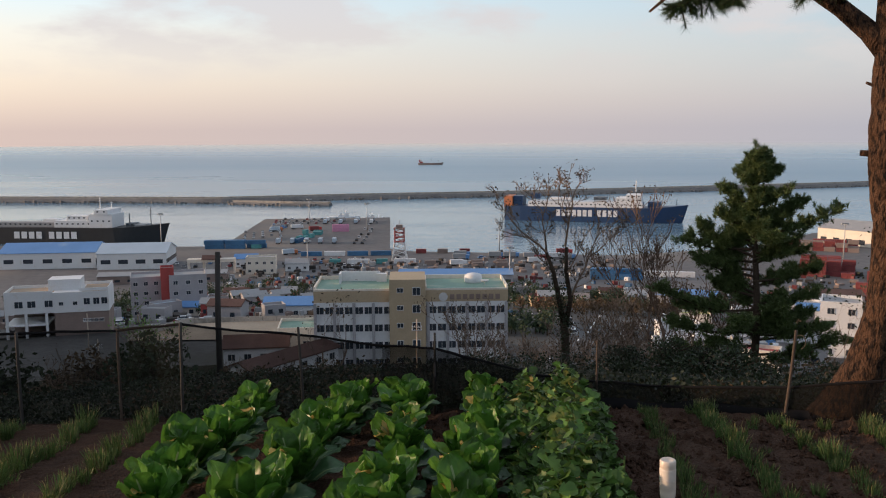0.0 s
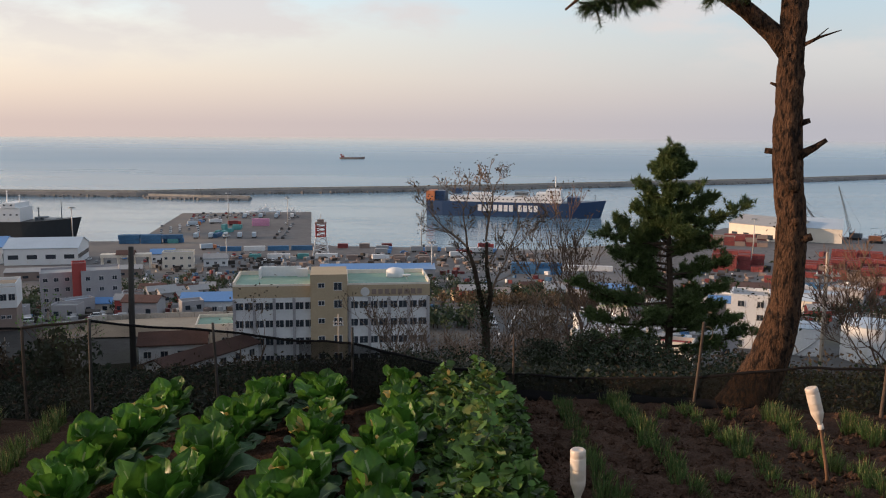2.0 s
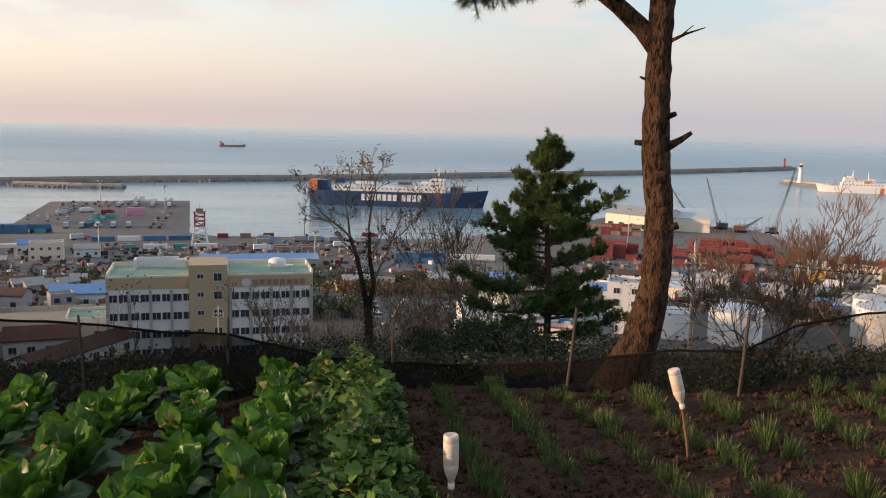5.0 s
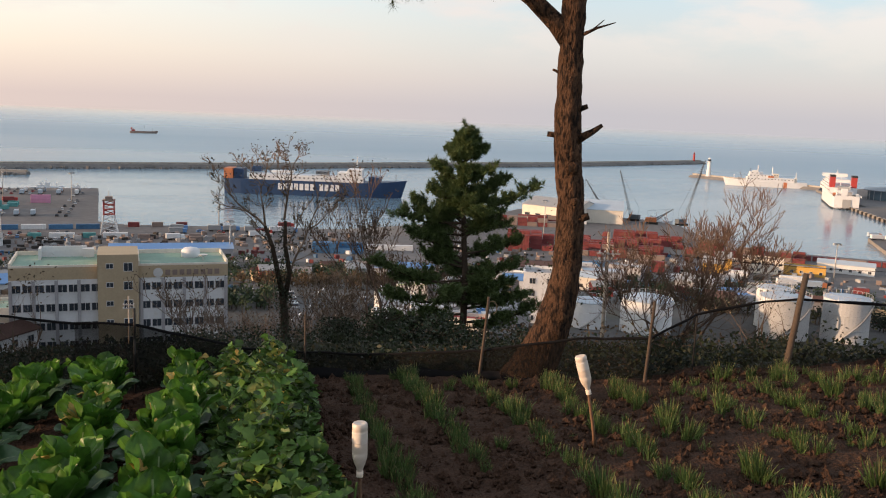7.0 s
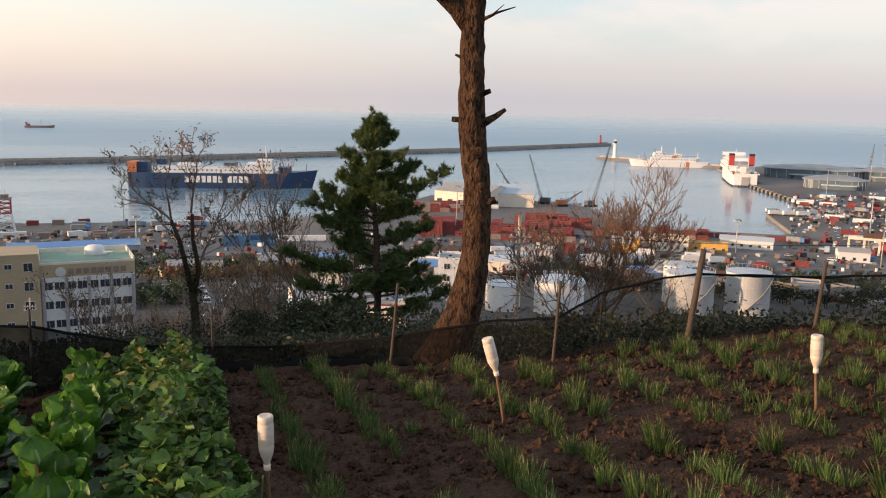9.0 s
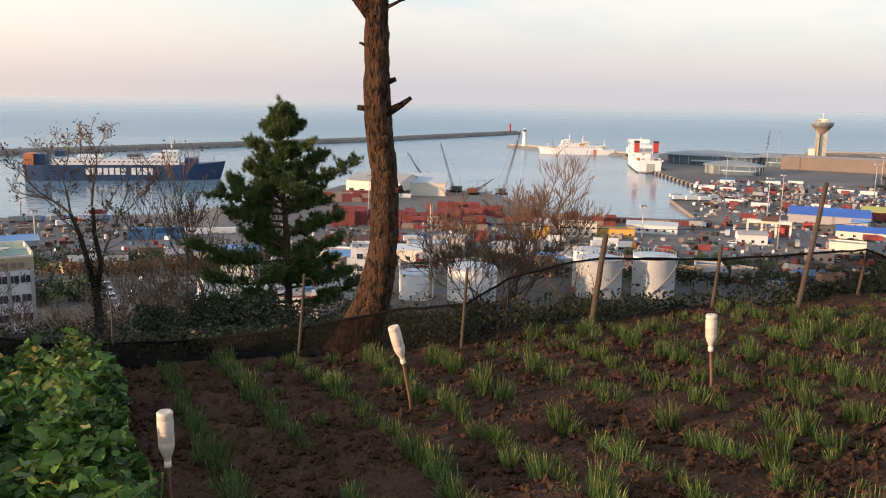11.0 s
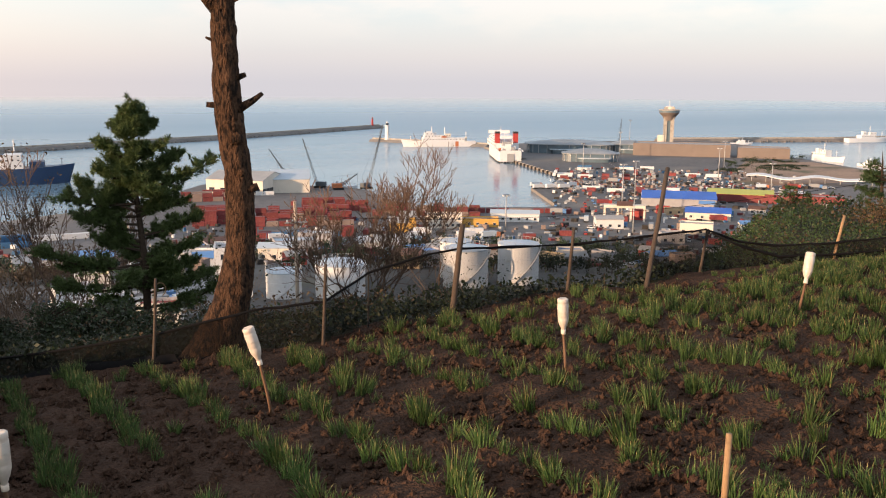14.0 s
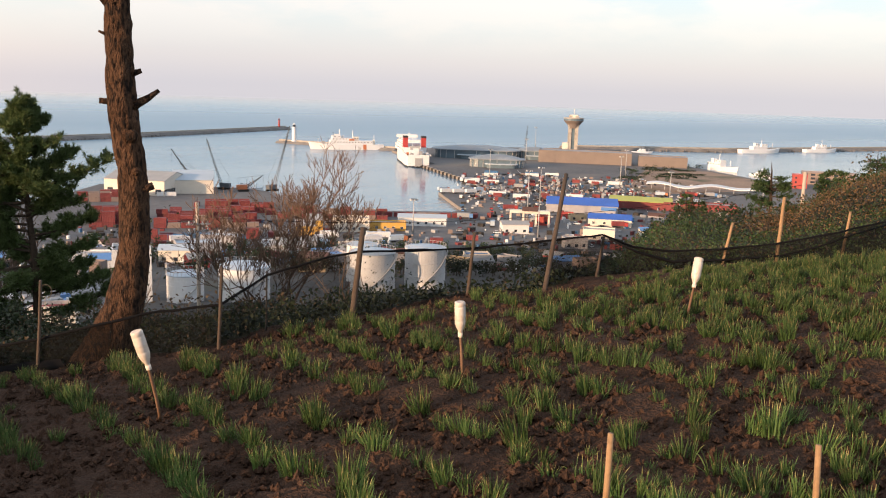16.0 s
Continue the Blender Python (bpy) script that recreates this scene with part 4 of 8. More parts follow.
def cabbage(x, y, s, yellow):
    th = thing("cabbage_plant", "leafy green napa cabbage with sunlit tips coloured in as yellow leaves" if yellow else "leafy green napa cabbage with broad blue-green outer leaves", "cabbage", "cabbages in rows",
               at=(x, y, ground_z(x, y)), rz=R.uniform(0, 6.28))

    def put(me, a, tilt, k, r0, z0):
        o = new(me.name.split(".")[0], me)
        o.parent = th
        o.matrix_basis = pose(r0 * math.cos(a), r0 * math.sin(a), z0, 0, 0, math.degrees(a)) @ pose(0, 0, 0, R.uniform(-12, 12), tilt, 0) @ Matrix.Diagonal((k, k, k, 1))

    for i in range(7):
        put(R.choice(OUTER), i * 0.9 + R.uniform(-0.4, 0.4), R.uniform(-10, 12), s * R.uniform(0.75, 1.1), 0.02, 0.06 * s)
    for i in range(8):
        put(R.choice(MID), i * 0.79 + 0.4 + R.uniform(-0.35, 0.35), R.uniform(-12, 12), s * R.uniform(0.8, 1.15), 0.015, 0.08 * s)
    for i in range(6):
        put(R.choice(INNER), i * 1.05 + R.uniform(-0.4, 0.4), R.uniform(-12, 10), s * R.uniform(0.75, 1.15), 0.02, 0.12 * s)
    for i in range(yellow):
        put(R.choice(SUN_TIPS), R.uniform(0, 6.28), R.uniform(-10, 10), s * R.uniform(0.55, 0.95), 0.06, 0.25 * s)


for row, (x0, sl) in enumerate(((-1.62, -0.01), (-0.95, 0.06), (-0.34, 0.01), (0.17, 0.07))):
    y = 3.5 + 0.17 * (row % 2)
    while y < 7.75:
        if not (row == 0 and y < 4.2):
            cabbage(x0 + sl * (y - 5) + R.uniform(-0.04, 0.04), y, R.uniform(0.92, 1.18), R.choice((0, 1, 1, 2, 3)))
        y += R.uniform(0.44, 0.56)


def leaf_bed():
    """A dense bed of small lobed leaves on a low mound."""
    vs = []
    for _ in range(7600):
        y = R.uniform(3.2, 8.05)
        cx, hw = 0.68 + 0.075 * (y - 4.5), 0.30 + 0.035 * (y - 4) + 0.03 * math.sin(y * 2.1)
        u = R.uniform(-1, 1)
        x = cx + u * hw
        h = 0.43 * (1 - 0.6 * u * u) * (0.74 + 0.95 * noise.noise((x * 5.0, y * 5.0, 0)))
        z = ground_z(x, y) + h * (0.35 + 0.65 * R.random() ** 0.6)
        s = R.uniform(0.018, 0.044)
        a = R.uniform(0, 6.283)
        tilt = R.uniform(-0.9, 1.1)
        mx = pose(x, y, z, 0, 0, math.degrees(a)) @ pose(0, 0, 0, R.uniform(-45, 45), math.degrees(tilt) * 0.8, 0)
        fold = R.uniform(0.1, 0.8)
        rim = ((0.0, 0.0), (0.25, 0.75), (0.75, 0.95), (1.15, 0.62), (1.25, 0.95), (1.75, 0.5), (2.0, 0.0))
        up = [(mx @ Vector((p * s, q * s, abs(q) * fold * s))) for p, q in rim]
        dn = [(mx @ Vector((p * s, -q * s, abs(q) * fold * s))) for p, q in rim]
        vs.append((up, dn))
    m, tinted = Mesh(), Mesh()
    for up, dn in vs:
        # a few leaves take the sun-yellow colour as lit spots on the bed
        (tinted if R.random() < 0.022 else m).add([tuple(p) for p in up] + [tuple(p) for p in dn[1:-1]], [(0, 1, 2, 3, 6), (3, 4, 5, 6), (0, 6, 9, 8, 7), (6, 11, 10, 9)])
    tagged(tinted.ob("leaf_crop_yellow_leaves", M["sunleaf"]), "yellow-tinted leaves in the low leaf bed", "leaf crop", kind="stuff")
    tagged(m.ob("leaf_crop_bed", M["bean"]), "dense low bed of dark green leaves with yellowing patches", "leaf crop", kind="stuff")
    # stems
    m = Mesh()
    for _ in range(220):
        y = R.uniform(3.4, 8.0)
        x = 0.70 + 0.075 * (y - 4.5) + R.uniform(-0.28, 0.28)
        z = ground_z(x, y)
        m.tube([(x, y, z - 0.02), (x + R.uniform(-0.05, 0.05), y + R.uniform(-0.05, 0.05), z + R.uniform(0.2, 0.36))], 0.005, 4)
    tagged(m.ob("leaf_crop_stems", M["chive"]), "thin green stems in the low leaf bed", "leaf crop", kind="stuff")


leaf_bed()


# ---- trees ----
def big_pine():
    base = (4.24, 9.13, ground_z(4.24, 9.13) - 0.25)
    th = thing("pine_tree", "tall curved pine trunk with reddish plated bark behind the net fence", "tree", at=base)
    ctrl = [((4.06, 9.18, base[2]), 0.37), ((4.21, 9.13, -3.08), 0.285), ((4.41, 9.06, -2.58), 0.215), ((4.55, 9.0, -1.9), 0.165), ((4.565, 9.0, -1.1), 0.150), ((4.487, 9.03, -0.3), 0.150),
            ((4.475, 9.03, 0.32), 0.138), ((4.47, 9.03, 0.95), 0.130), ((4.50, 9.0, 2.0), 0.12), ((4.7, 8.9, 3.6), 0.10), ((4.6, 9.0, 5.4), 0.07), ((4.9, 9.2, 7.2), 0.03)]
    pts, rad = [], []
    for i in range(len(ctrl) - 1):
        p0, p1, p2, p3 = (Vector(ctrl[max(0, min(len(ctrl) - 1, i + k))][0]) for k in (-1, 0, 1, 2))
        n = 26 if i < 8 else 8
        for k in range(n):
            t = k / n
            pts.append(0.5 * ((2 * p1) + (p2 - p0) * t + (2 * p0 - 5 * p1 + 4 * p2 - p3) * t * t + (3 * p1 - p0 - 3 * p2 + p3) * t ** 3))
            rad.append(ctrl[i][1] + (ctrl[i + 1][1] - ctrl[i][1]) * t)
    m = Mesh()
    n = 44
    o = Vector(base)
    for i, p in enumerate(pts):
        d = (pts[min(i + 1, len(pts) - 1)] - pts[max(i - 1, 0)]).normalized()
        a = d.cross(Vector((0, 1, 0))).normalized()
        b = d.cross(a)
        for k in range(n):
            t = 2 * math.pi * k / n
            q = p + (a * math.cos(t) + b * math.sin(t)) * rad[i]
            f = noise.noise((q.x * 16, q.y * 16, q.z * 5.5))
            g = noise.noise((q.x * 40, q.y * 40, q.z * 14))
            e = 0.020 * max(-0.5, min(0.35, f * 1.6)) + 0.006 * g
            m.v.append(tuple(p - o + (a * math.cos(t) + b * math.sin(t)) * (rad[i] + e)))
    for i in range(len(pts) - 1):
        for k in range(n):
            m.f.append((i * n + k, i * n + (k + 1) % n, (i + 1) * n + (k + 1) % n, (i + 1) * n + k))
    m.mi = [0] * len(m.f)
    m.ob("trunk", M["bark"], th, smooth=True)
    # broken stubs and a dead twig
    for pp, rr in (([(4.40, 9.06, -0.27), (4.28, 9.12, -0.26)], [0.035, 0.03]), ([(4.55, 8.95, -0.32), (4.72, 8.90, -0.22), (4.82, 8.86, -0.14)], [0.055, 0.035, 0.022]),
                   ([(4.55, 8.95, 0.02), (4.65, 8.9, 0.06)], [0.04, 0.025]), ([(4.60, 8.9, -1.20), (4.72, 8.84, -1.15)], [0.045, 0.04]), ([(4.50, 8.85, -0.62), (4.50, 8.80, -0.62)], [0.075, 0.05]),
                   ([(4.52, 8.86, -1.0), (4.56, 8.82, -0.97)], [0.05, 0.03]), ([(4.55, 8.92, 0.83), (4.68, 8.87, 0.90), (4.88, 8.82, 0.97)], [0.022, 0.014, 0.005]), ([(4.62, 8.88, 0.87), (4.75, 8.84, 0.99)], [0.010, 0.004]),
                   ([(4.37, 9.1, 0.42), (4.31, 9.14, 0.45)], [0.02, 0.012])):
        b = Mesh()
        b.tube([tuple(Vector(p) - o) for p in pp], rr, 9)
        b.ob("stub", M["bark"], th, smooth=True)
    limbs = [([(4.47, 9.02, 0.72), (4.30, 9.10, 0.95), (4.05, 9.22, 1.20), (3.6, 9.4, 1.55), (3.1, 9.55, 1.66), (2.6, 9.7, 1.55), (2.25, 9.85, 1.25)], [0.12, 0.105, 0.09, 0.07, 0.05, 0.03, 0.012]),
             ([(3.6, 9.4, 1.55), (3.3, 9.3, 1.5), (3.0, 9.2, 1.35), (2.85, 9.15, 1.22)], [0.04, 0.03, 0.02, 0.01]),
             ([(4.05, 9.22, 1.2), (3.95, 9.0, 1.4), (3.75, 8.8, 1.4), (3.6, 8.7, 1.27)], [0.04, 0.03, 0.02, 0.01]),
             ([(4.5, 9.0, 1.9), (4.8, 8.8, 2.2), (5.4, 8.6, 2.5), (6.0, 8.5, 2.5)], [0.07, 0.05, 0.03, 0.015]),
             ([(4.6, 8.95, 2.8), (4.0, 8.7, 3.2), (3.3, 8.6, 3.4), (2.5, 8.4, 3.4)], [0.06, 0.05, 0.03, 0.015]),
             ([(4.65, 8.95, 4.2), (5.2, 9.4, 4.7), (6.1, 9.6, 4.9)], [0.05, 0.035, 0.015])]
    for pp, rr in limbs:
        b = Mesh()
        b.tube([tuple(Vector(p) - o) for p in pp], rr, 10)
        b.ob("limb", M["bark"], th, smooth=True)
    tw = Mesh()
    cs, ds = [], []

    def spray(p, q, nn, length):
        for _ in range(nn):
            t = R.random() ** 0.8
            a = Vector(p).lerp(Vector(q), t)
            d = Vector((R.uniform(-1, 1), R.uniform(-0.8, 0.8), R.uniform(-0.75, 0.45))).normalized()
            e = a + d * length * R.uniform(0.35, 1)
            tw.tube([tuple(a - o), tuple(a.lerp(e, 0.5) - o + Vector((0, 0, 0.02))), tuple(e - o)], [0.008, 0.006, 0.004], 4)
            for k in range(3):
                cs.append(tuple(a.lerp(e, 1 - 0.16 * k) - o))
                ds.append(tuple((e - a).normalized()))

    spray((3.0, 9.6, 1.52), (2.52, 9.78, 1.28), 80, 0.34)
    spray((3.05, 9.2, 1.38), (2.9, 9.15, 1.26), 12, 0.22)
    spray((3.5, 9.35, 1.5), (3.1, 9.5, 1.6), 26, 0.26)
    spray((3.75, 8.8, 1.4), (3.55, 8.7, 1.32), 18, 0.28)
    spray((4.0, 9.2, 1.35), (3.6, 9.4, 1.6), 14, 0.26)
    spray((4.7, 8.9, 1.55), (4.95, 8.8, 1.6), 10, 0.2)
    for pp, _ in limbs[3:]:
        spray(pp[1], pp[-1], 60, 0.7)
    tagged(tw.ob("twig_work", M["darkbark"], th), kind="stuff")
    tagged(quads("needles", needle_tufts(np.array(cs), np.array(ds), 34, 0.115, 0.0022, 0.75), 3, M["needle"], th), kind="stuff")


big_pine()


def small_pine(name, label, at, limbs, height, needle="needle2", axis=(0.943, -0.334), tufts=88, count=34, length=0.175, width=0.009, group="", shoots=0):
    """A pine with whorls of limbs: limbs holds (height on the trunk, sideways reach, depth reach, height of the tip)."""
    th = thing(name, label, "tree", group, at=at)
    m = Mesh()
    m.tube([(0, 0, -0.3), (0.05, 0, height * 0.3), (-0.08, 0.05, height * 0.6), (-0.28, 0, height * 0.86), (-0.42, 0, height)], [0.13, 0.11, 0.08, 0.045, 0.015], 9)
    m.ob("trunk", M["darkbark"], th, smooth=True)
    b = Mesh()
    cs, ds = [], []
    for h0, side, depth, h1 in limbs:
        x0 = -0.42 * (h0 / height) ** 1.6
        p = Vector((x0, 0, h0))
        e = Vector((axis[0] * side - axis[1] * depth, axis[1] * side + axis[0] * depth, h1))
        mid = p.lerp(e, 0.55) + Vector((0, 0, -0.10 * (e - p).length * 0.6))
        b.tube([tuple(p), tuple(mid), tuple(e)], [0.045, 0.03, 0.012], 6)
        L = (e - p).length
        for _ in range(int(shoots * (0.5 + 0.6 * min(1.6, L)))):      # upturned shoots, each a dense brush of needles
            t = R.uniform(0.30, 1.0)
            q = (p.lerp(mid, t * 2) if t < 0.5 else mid.lerp(e, (t - 0.5) * 2))
            d = ((e - p).normalized() * R.uniform(0.2, 0.8) + Vector((R.gauss(0, 0.55), R.gauss(0, 0.55), R.uniform(0.15, 1.0)))).normalized()
            sl = R.uniform(0.22, 0.48) * (0.7 + 0.25 * min(1.4, L))
            b.tube([tuple(q), tuple(q + d * sl)], [0.012, 0.006], 4)
            for _ in range(9):
                u = R.uniform(0.25, 1.05)
                cs.append((q.x + d.x * sl * u + R.gauss(0, 0.065), q.y + d.y * sl * u + R.gauss(0, 0.065), q.z + d.z * sl * u + R.gauss(0, 0.055)))
                ds.append(tuple((d + Vector((R.gauss(0, 0.35), R.gauss(0, 0.35), R.gauss(0.1, 0.3)))).normalized()))
        n = int(tufts * (0.45 + 0.55 * min(1.4, L)))
        for _ in range(n):
            t = R.uniform(0.40, 1.06)
            q = (p.lerp(mid, t * 2) if t < 0.5 else mid.lerp(e, (t - 0.5) * 2))
            w = 0.07 + 0.13 * (1 - abs(t - 0.72)) * min(1.2, 0.5 + 0.4 * L)
            cs.append((q.x + R.gauss(0, w), q.y + R.gauss(0, w), q.z + R.gauss(0.05, w * 0.45)))
            d = (e - p).normalized() * 0.5 + Vector((R.uniform(-1, 1), R.uniform(-1, 1), R.uniform(0, 1.4)))
            ds.append(tuple(d.normalized()))
    tagged(b.ob("limb_work", M["darkbark"], th), kind="stuff")
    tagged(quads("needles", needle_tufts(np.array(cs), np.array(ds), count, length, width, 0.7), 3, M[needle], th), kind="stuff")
    return th


def near_pine():
    px = 0.0176
    top = 7.25
    spec = ((262, -32, 250), (262, 26, 250), (240, -10, 232), (245, 12, 235), (296, -52, 284), (300, 44, 282), (310, -40, 312), (335, -66, 322), (345, 66, 302), (352, 128, 312), (372, -120, 378),
            (385, -92, 350), (392, 58, 366), (420, -98, 408), (430, 92, 416), (455, -72, 448), (470, 104, 458), (492, -160, 468), (500, 88, 500))
    spec += ((520, -135, 528), (535, 112, 518), (545, -62, 560), (562, 138, 545), (560, -118, 572), (572, 82, 570), (480, -120, 500), (400, 30, 390), (440, -40, 430), (510, 40, 520), (340, 20, 330), (300, 5, 290))
    limbs = []
    for y0, dx, y1 in spec:
        h0, h1 = top - (y0 + 14 - 220) * px, top - (y1 - 220) * px
        limbs.append((h0, dx * px - 0.05, R.uniform(-0.35, 0.35), h1))
    reach_at = ((0.9, 1.9), (1.6, 2.1), (2.4, 1.75), (3.2, 1.45), (4.1, 1.5), (5.0, 1.05), (5.9, 0.75), (6.6, 0.42), (7.2, 0.12))
    for k in range(38):                     # limbs on all sides that fill the crown
        h = 1.3 + 5.6 * R.random() ** 0.8
        reach = np.interp(h, [a for a, _ in reach_at], [c for _, c in reach_at]) * R.uniform(0.35, 0.85)
        a = R.uniform(0, 6.28)
        limbs.append((h, reach * math.cos(a), reach * math.sin(a), h + R.uniform(0.05, 0.45)))
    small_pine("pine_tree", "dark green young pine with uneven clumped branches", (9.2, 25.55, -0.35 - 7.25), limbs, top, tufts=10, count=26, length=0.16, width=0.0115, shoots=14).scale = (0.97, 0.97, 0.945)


near_pine()


def grow(m, p, d, length, r, depth, tips, spread=0.55, up=0.12, kids=(2, 3), rnd=R, thick=0.0):
    """Bare branches that fork until depth is used up."""
    pts, rad = [p], [r]
    q, dd = p.copy(), d.copy()
    n = 4
    for i in range(n):
        dd = (dd + Vector((rnd.gauss(0, 0.13), rnd.gauss(0, 0.13), rnd.gauss(up * 0.5, 0.08)))).normalized()
        q = q + dd * length / n
        pts.append(q.copy())
        rad.append(r * (1 - 0.4 * (i + 1) / n))
    rad = [max(v, thick) for v in rad]
    m.tube([tuple(v) for v in pts], rad, 7 if r > 0.05 else (5 if r > 0.015 else 3), cap=False)
    if depth == 0:
        tips.append((tuple(q), tuple(dd)))
        return
    for _ in range(rnd.randint(*kids)):
        t = rnd.choice((2, 3, 4, 4))
        nd = (dd + Vector((rnd.gauss(0, spread), rnd.gauss(0, spread), rnd.gauss(up, spread * 0.6)))).normalized()
        grow(m, pts[t].copy(), nd, length * rnd.uniform(0.58, 0.82), rad[t] * rnd.uniform(0.5, 0.68), depth - 1, tips, spread, up, kids, rnd, thick)


def bare_tree(name, label, at, stems, depth, twig, leaves=0, leaf="dryleaf", size=0.12, seed=1, spread=0.5, up=0.1, kids=(2, 3)):
    rnd = random.Random(seed)
    th = thing(name, label, "tree", at=at)
    m = Mesh()
    tips = []
    for (dx, dy, dz), L, r in stems:
        grow(m, Vector((0, 0, -0.2)), Vector((dx, dy, dz)).normalized(), L, r, depth, tips, spread, up, kids, rnd, 0.017 if at[1] > 48 else (0.015 if at[1] > 30 else 0.0))
    tagged(m.ob("branchwork", M[twig], th), kind="stuff")
    b = Mesh()
    rb = max(r for _, _, r in stems) * 1.5
    b.tube([(0, 0, -0.5), (0.02, 0, -0.1), (0, 0.02, rb * 2)], [rb * 1.3, rb, rb * 0.7], 9)
    b.ob("trunk", M["darkbark"], th, smooth=True)
    if leaves:
        t = np.array([q for q, _ in tips])
        c = np.repeat(t, leaves, 0) + rng.normal(size=(len(t) * leaves, 3)) * size * 1.6
        tagged(quads("leaves", leaf_quads(c, size), 4, M[leaf], th), kind="stuff")
    return th


def fork_tree():
    """The leafless tree that forks low, with two dark stems."""
    at = (4.95, 35.0, ground_z(4.95, 35.0))
    rnd = random.Random(5)
    th = thing("bare_tree", "nearly leafless forked tree with dark ivied stems", "tree", at=at)
    k = 0.0226
    ax = Vector((0.99, -0.14, 0))
    base_y = 650

    def P(px_, py_):
        return ax * ((px_ - 522) * k) + Vector((0, rnd.uniform(-0.2, 0.2), (base_y - py_) * k))

    m = Mesh()
    m.tube([P(522, 665), P(523, 600), P(522, 560), P(518, 525)], [0.20, 0.17, 0.16, 0.15], 10)
    m.tube([P(518, 530), P(508, 480), P(498, 440), P(486, 405)], [0.12, 0.10, 0.085, 0.065], 9)
    m.tube([P(522, 540), P(530, 490), P(522, 440), P(520, 395)], [0.12, 0.10, 0.08, 0.065], 9)
    m.ob("trunk", M["darkbark"], th, smooth=True)
    b = Mesh()
    tips = []
    arms = [((486, 405), (482, 370), 0.05), ((482, 370), (480, 335), 0.03), ((486, 405), (455, 380), 0.05), ((455, 380), (425, 350), 0.035), ((425, 350), (405, 325), 0.02), ((455, 380), (420, 372), 0.03), ((498, 440), (470, 412), 0.03),
            ((520, 395), (525, 350), 0.05), ((525, 350), (530, 310), 0.035), ((530, 310), (522, 280), 0.02), ((530, 310), (540, 285), 0.02), ((525, 350), (505, 315), 0.025), ((530, 490), (548, 440), 0.05), ((548, 440), (560, 410), 0.04),
            ((560, 410), (590, 385), 0.03), ((560, 410), (575, 375), 0.025), ((590, 385), (612, 365), 0.02), ((522, 440), (545, 400), 0.03), ((480, 335), (460, 310), 0.02), ((480, 335), (490, 300), 0.02)]
    for a, c, r in arms:
        p, q = P(*a), P(*c)
        b.tube([p, p.lerp(q, 0.5) + Vector((rnd.uniform(-0.06, 0.06), 0, rnd.uniform(-0.04, 0.08))), q], [r, r * 0.85, r * 0.7], 6)
        for _ in range(3):
            t = rnd.uniform(0.4, 1.0)
            d = ((q - p).normalized() + Vector((rnd.gauss(0, 0.6), rnd.gauss(0, 0.6), rnd.gauss(0.1, 0.4)))).normalized()
            grow(b, p.lerp(q, t), d, rnd.uniform(0.32, 0.58), r * 0.45, 3, tips, 0.55, 0.1, (2, 2), rnd, 0.013)
    tagged(b.ob("branchwork", M["twig"], th), kind="stuff")
    t = np.array([q for q, _ in tips])
    c = np.repeat(t, 3, 0) + rng.normal(size=(len(t) * 3, 3)) * 0.10
    c = c[rng.random(len(c)) < 0.85]
    tagged(quads("leaves", leaf_quads(c, 0.09), 4, M["dryleaf"], th), kind="stuff")
    iv = []
    for a, c2, n in (((522, 665), (518, 525), 420), ((518, 530), (486, 405), 420), ((522, 540), (520, 395), 420)):
        p, q = P(*a), P(*c2)
        for _ in range(n):
            v = p.lerp(q, rnd.random())
            iv.append((v.x + rnd.gauss(0, 0.16), v.y + rnd.gauss(0, 0.16), v.z + rnd.gauss(0, 0.12)))
    tagged(quads("ivy", leaf_quads(np.array(iv), 0.10), 4, M["shrub"], th, "dark ivy on the stems"), kind="stuff")


fork_tree()
gz = ground_z
bare_tree("bare_tree", "wide leafless reddish tree on the slope", (33.4, 49.5, gz(33.4, 49.5)), [((-0.7, 0.2, 1), 4.6, 0.15), ((-0.3, -0.3, 1), 4.9, 0.17), ((0.05, 0.2, 1), 5.1, 0.18), ((0.4, 0.1, 1), 4.8, 0.15)],
          6, "redtwig", 0, "dryleaf", 0.09, seed=4, spread=0.46, up=0.12, kids=(3, 3))
bare_tree("bare_tree", "thin brown tree with dry leaves on the slope", (9.2, 36.5, gz(9.2, 36.5)), [((-0.4, 0.1, 1), 2.8, 0.10), ((0.2, -0.2, 1), 3.0, 0.10), ((0.7, 0.2, 1), 2.6, 0.08)], 4, "redtwig", 5, "dryleaf", 0.10, seed=8, up=0.2, kids=(3, 4))
bare_tree("bare_tree", "thin brown tree with dry leaves on the slope", (12.6, 39.0, gz(12.6, 39)), [((-0.3, 0.1, 1), 2.3, 0.09), ((0.3, -0.2, 1), 2.4, 0.09)], 4, "redtwig", 4, "dryleaf", 0.10, seed=12, kids=(3, 3))
for az, r, L, sd in ((5.0, 62, 1.8, 41), (7.2, 74, 2.1, 42), (9.5, 66, 1.9, 43), (11.5, 84, 2.2, 44), (6.2, 96, 2.2, 45), (13.0, 72, 1.9, 46), (10.2, 104, 2.3, 47), (37.0, 84, 2.2, 50), (41.5, 72, 2.0, 51), (2.5, 70, 1.9, 52)):
    x, y = polar(az, r)
    bare_tree("bare_tree", "leafless brown tree on the lower slope", (x, y, gz(x, y)), [((-0.4, 0.1, 1), L, 0.10), ((0.2, -0.2, 1), L * 1.1, 0.10), ((0.6, 0.2, 0.9), L * 0.9, 0.08)], 4, "twig", 2, "dryleaf", 0.10, seed=sd, kids=(3, 3))
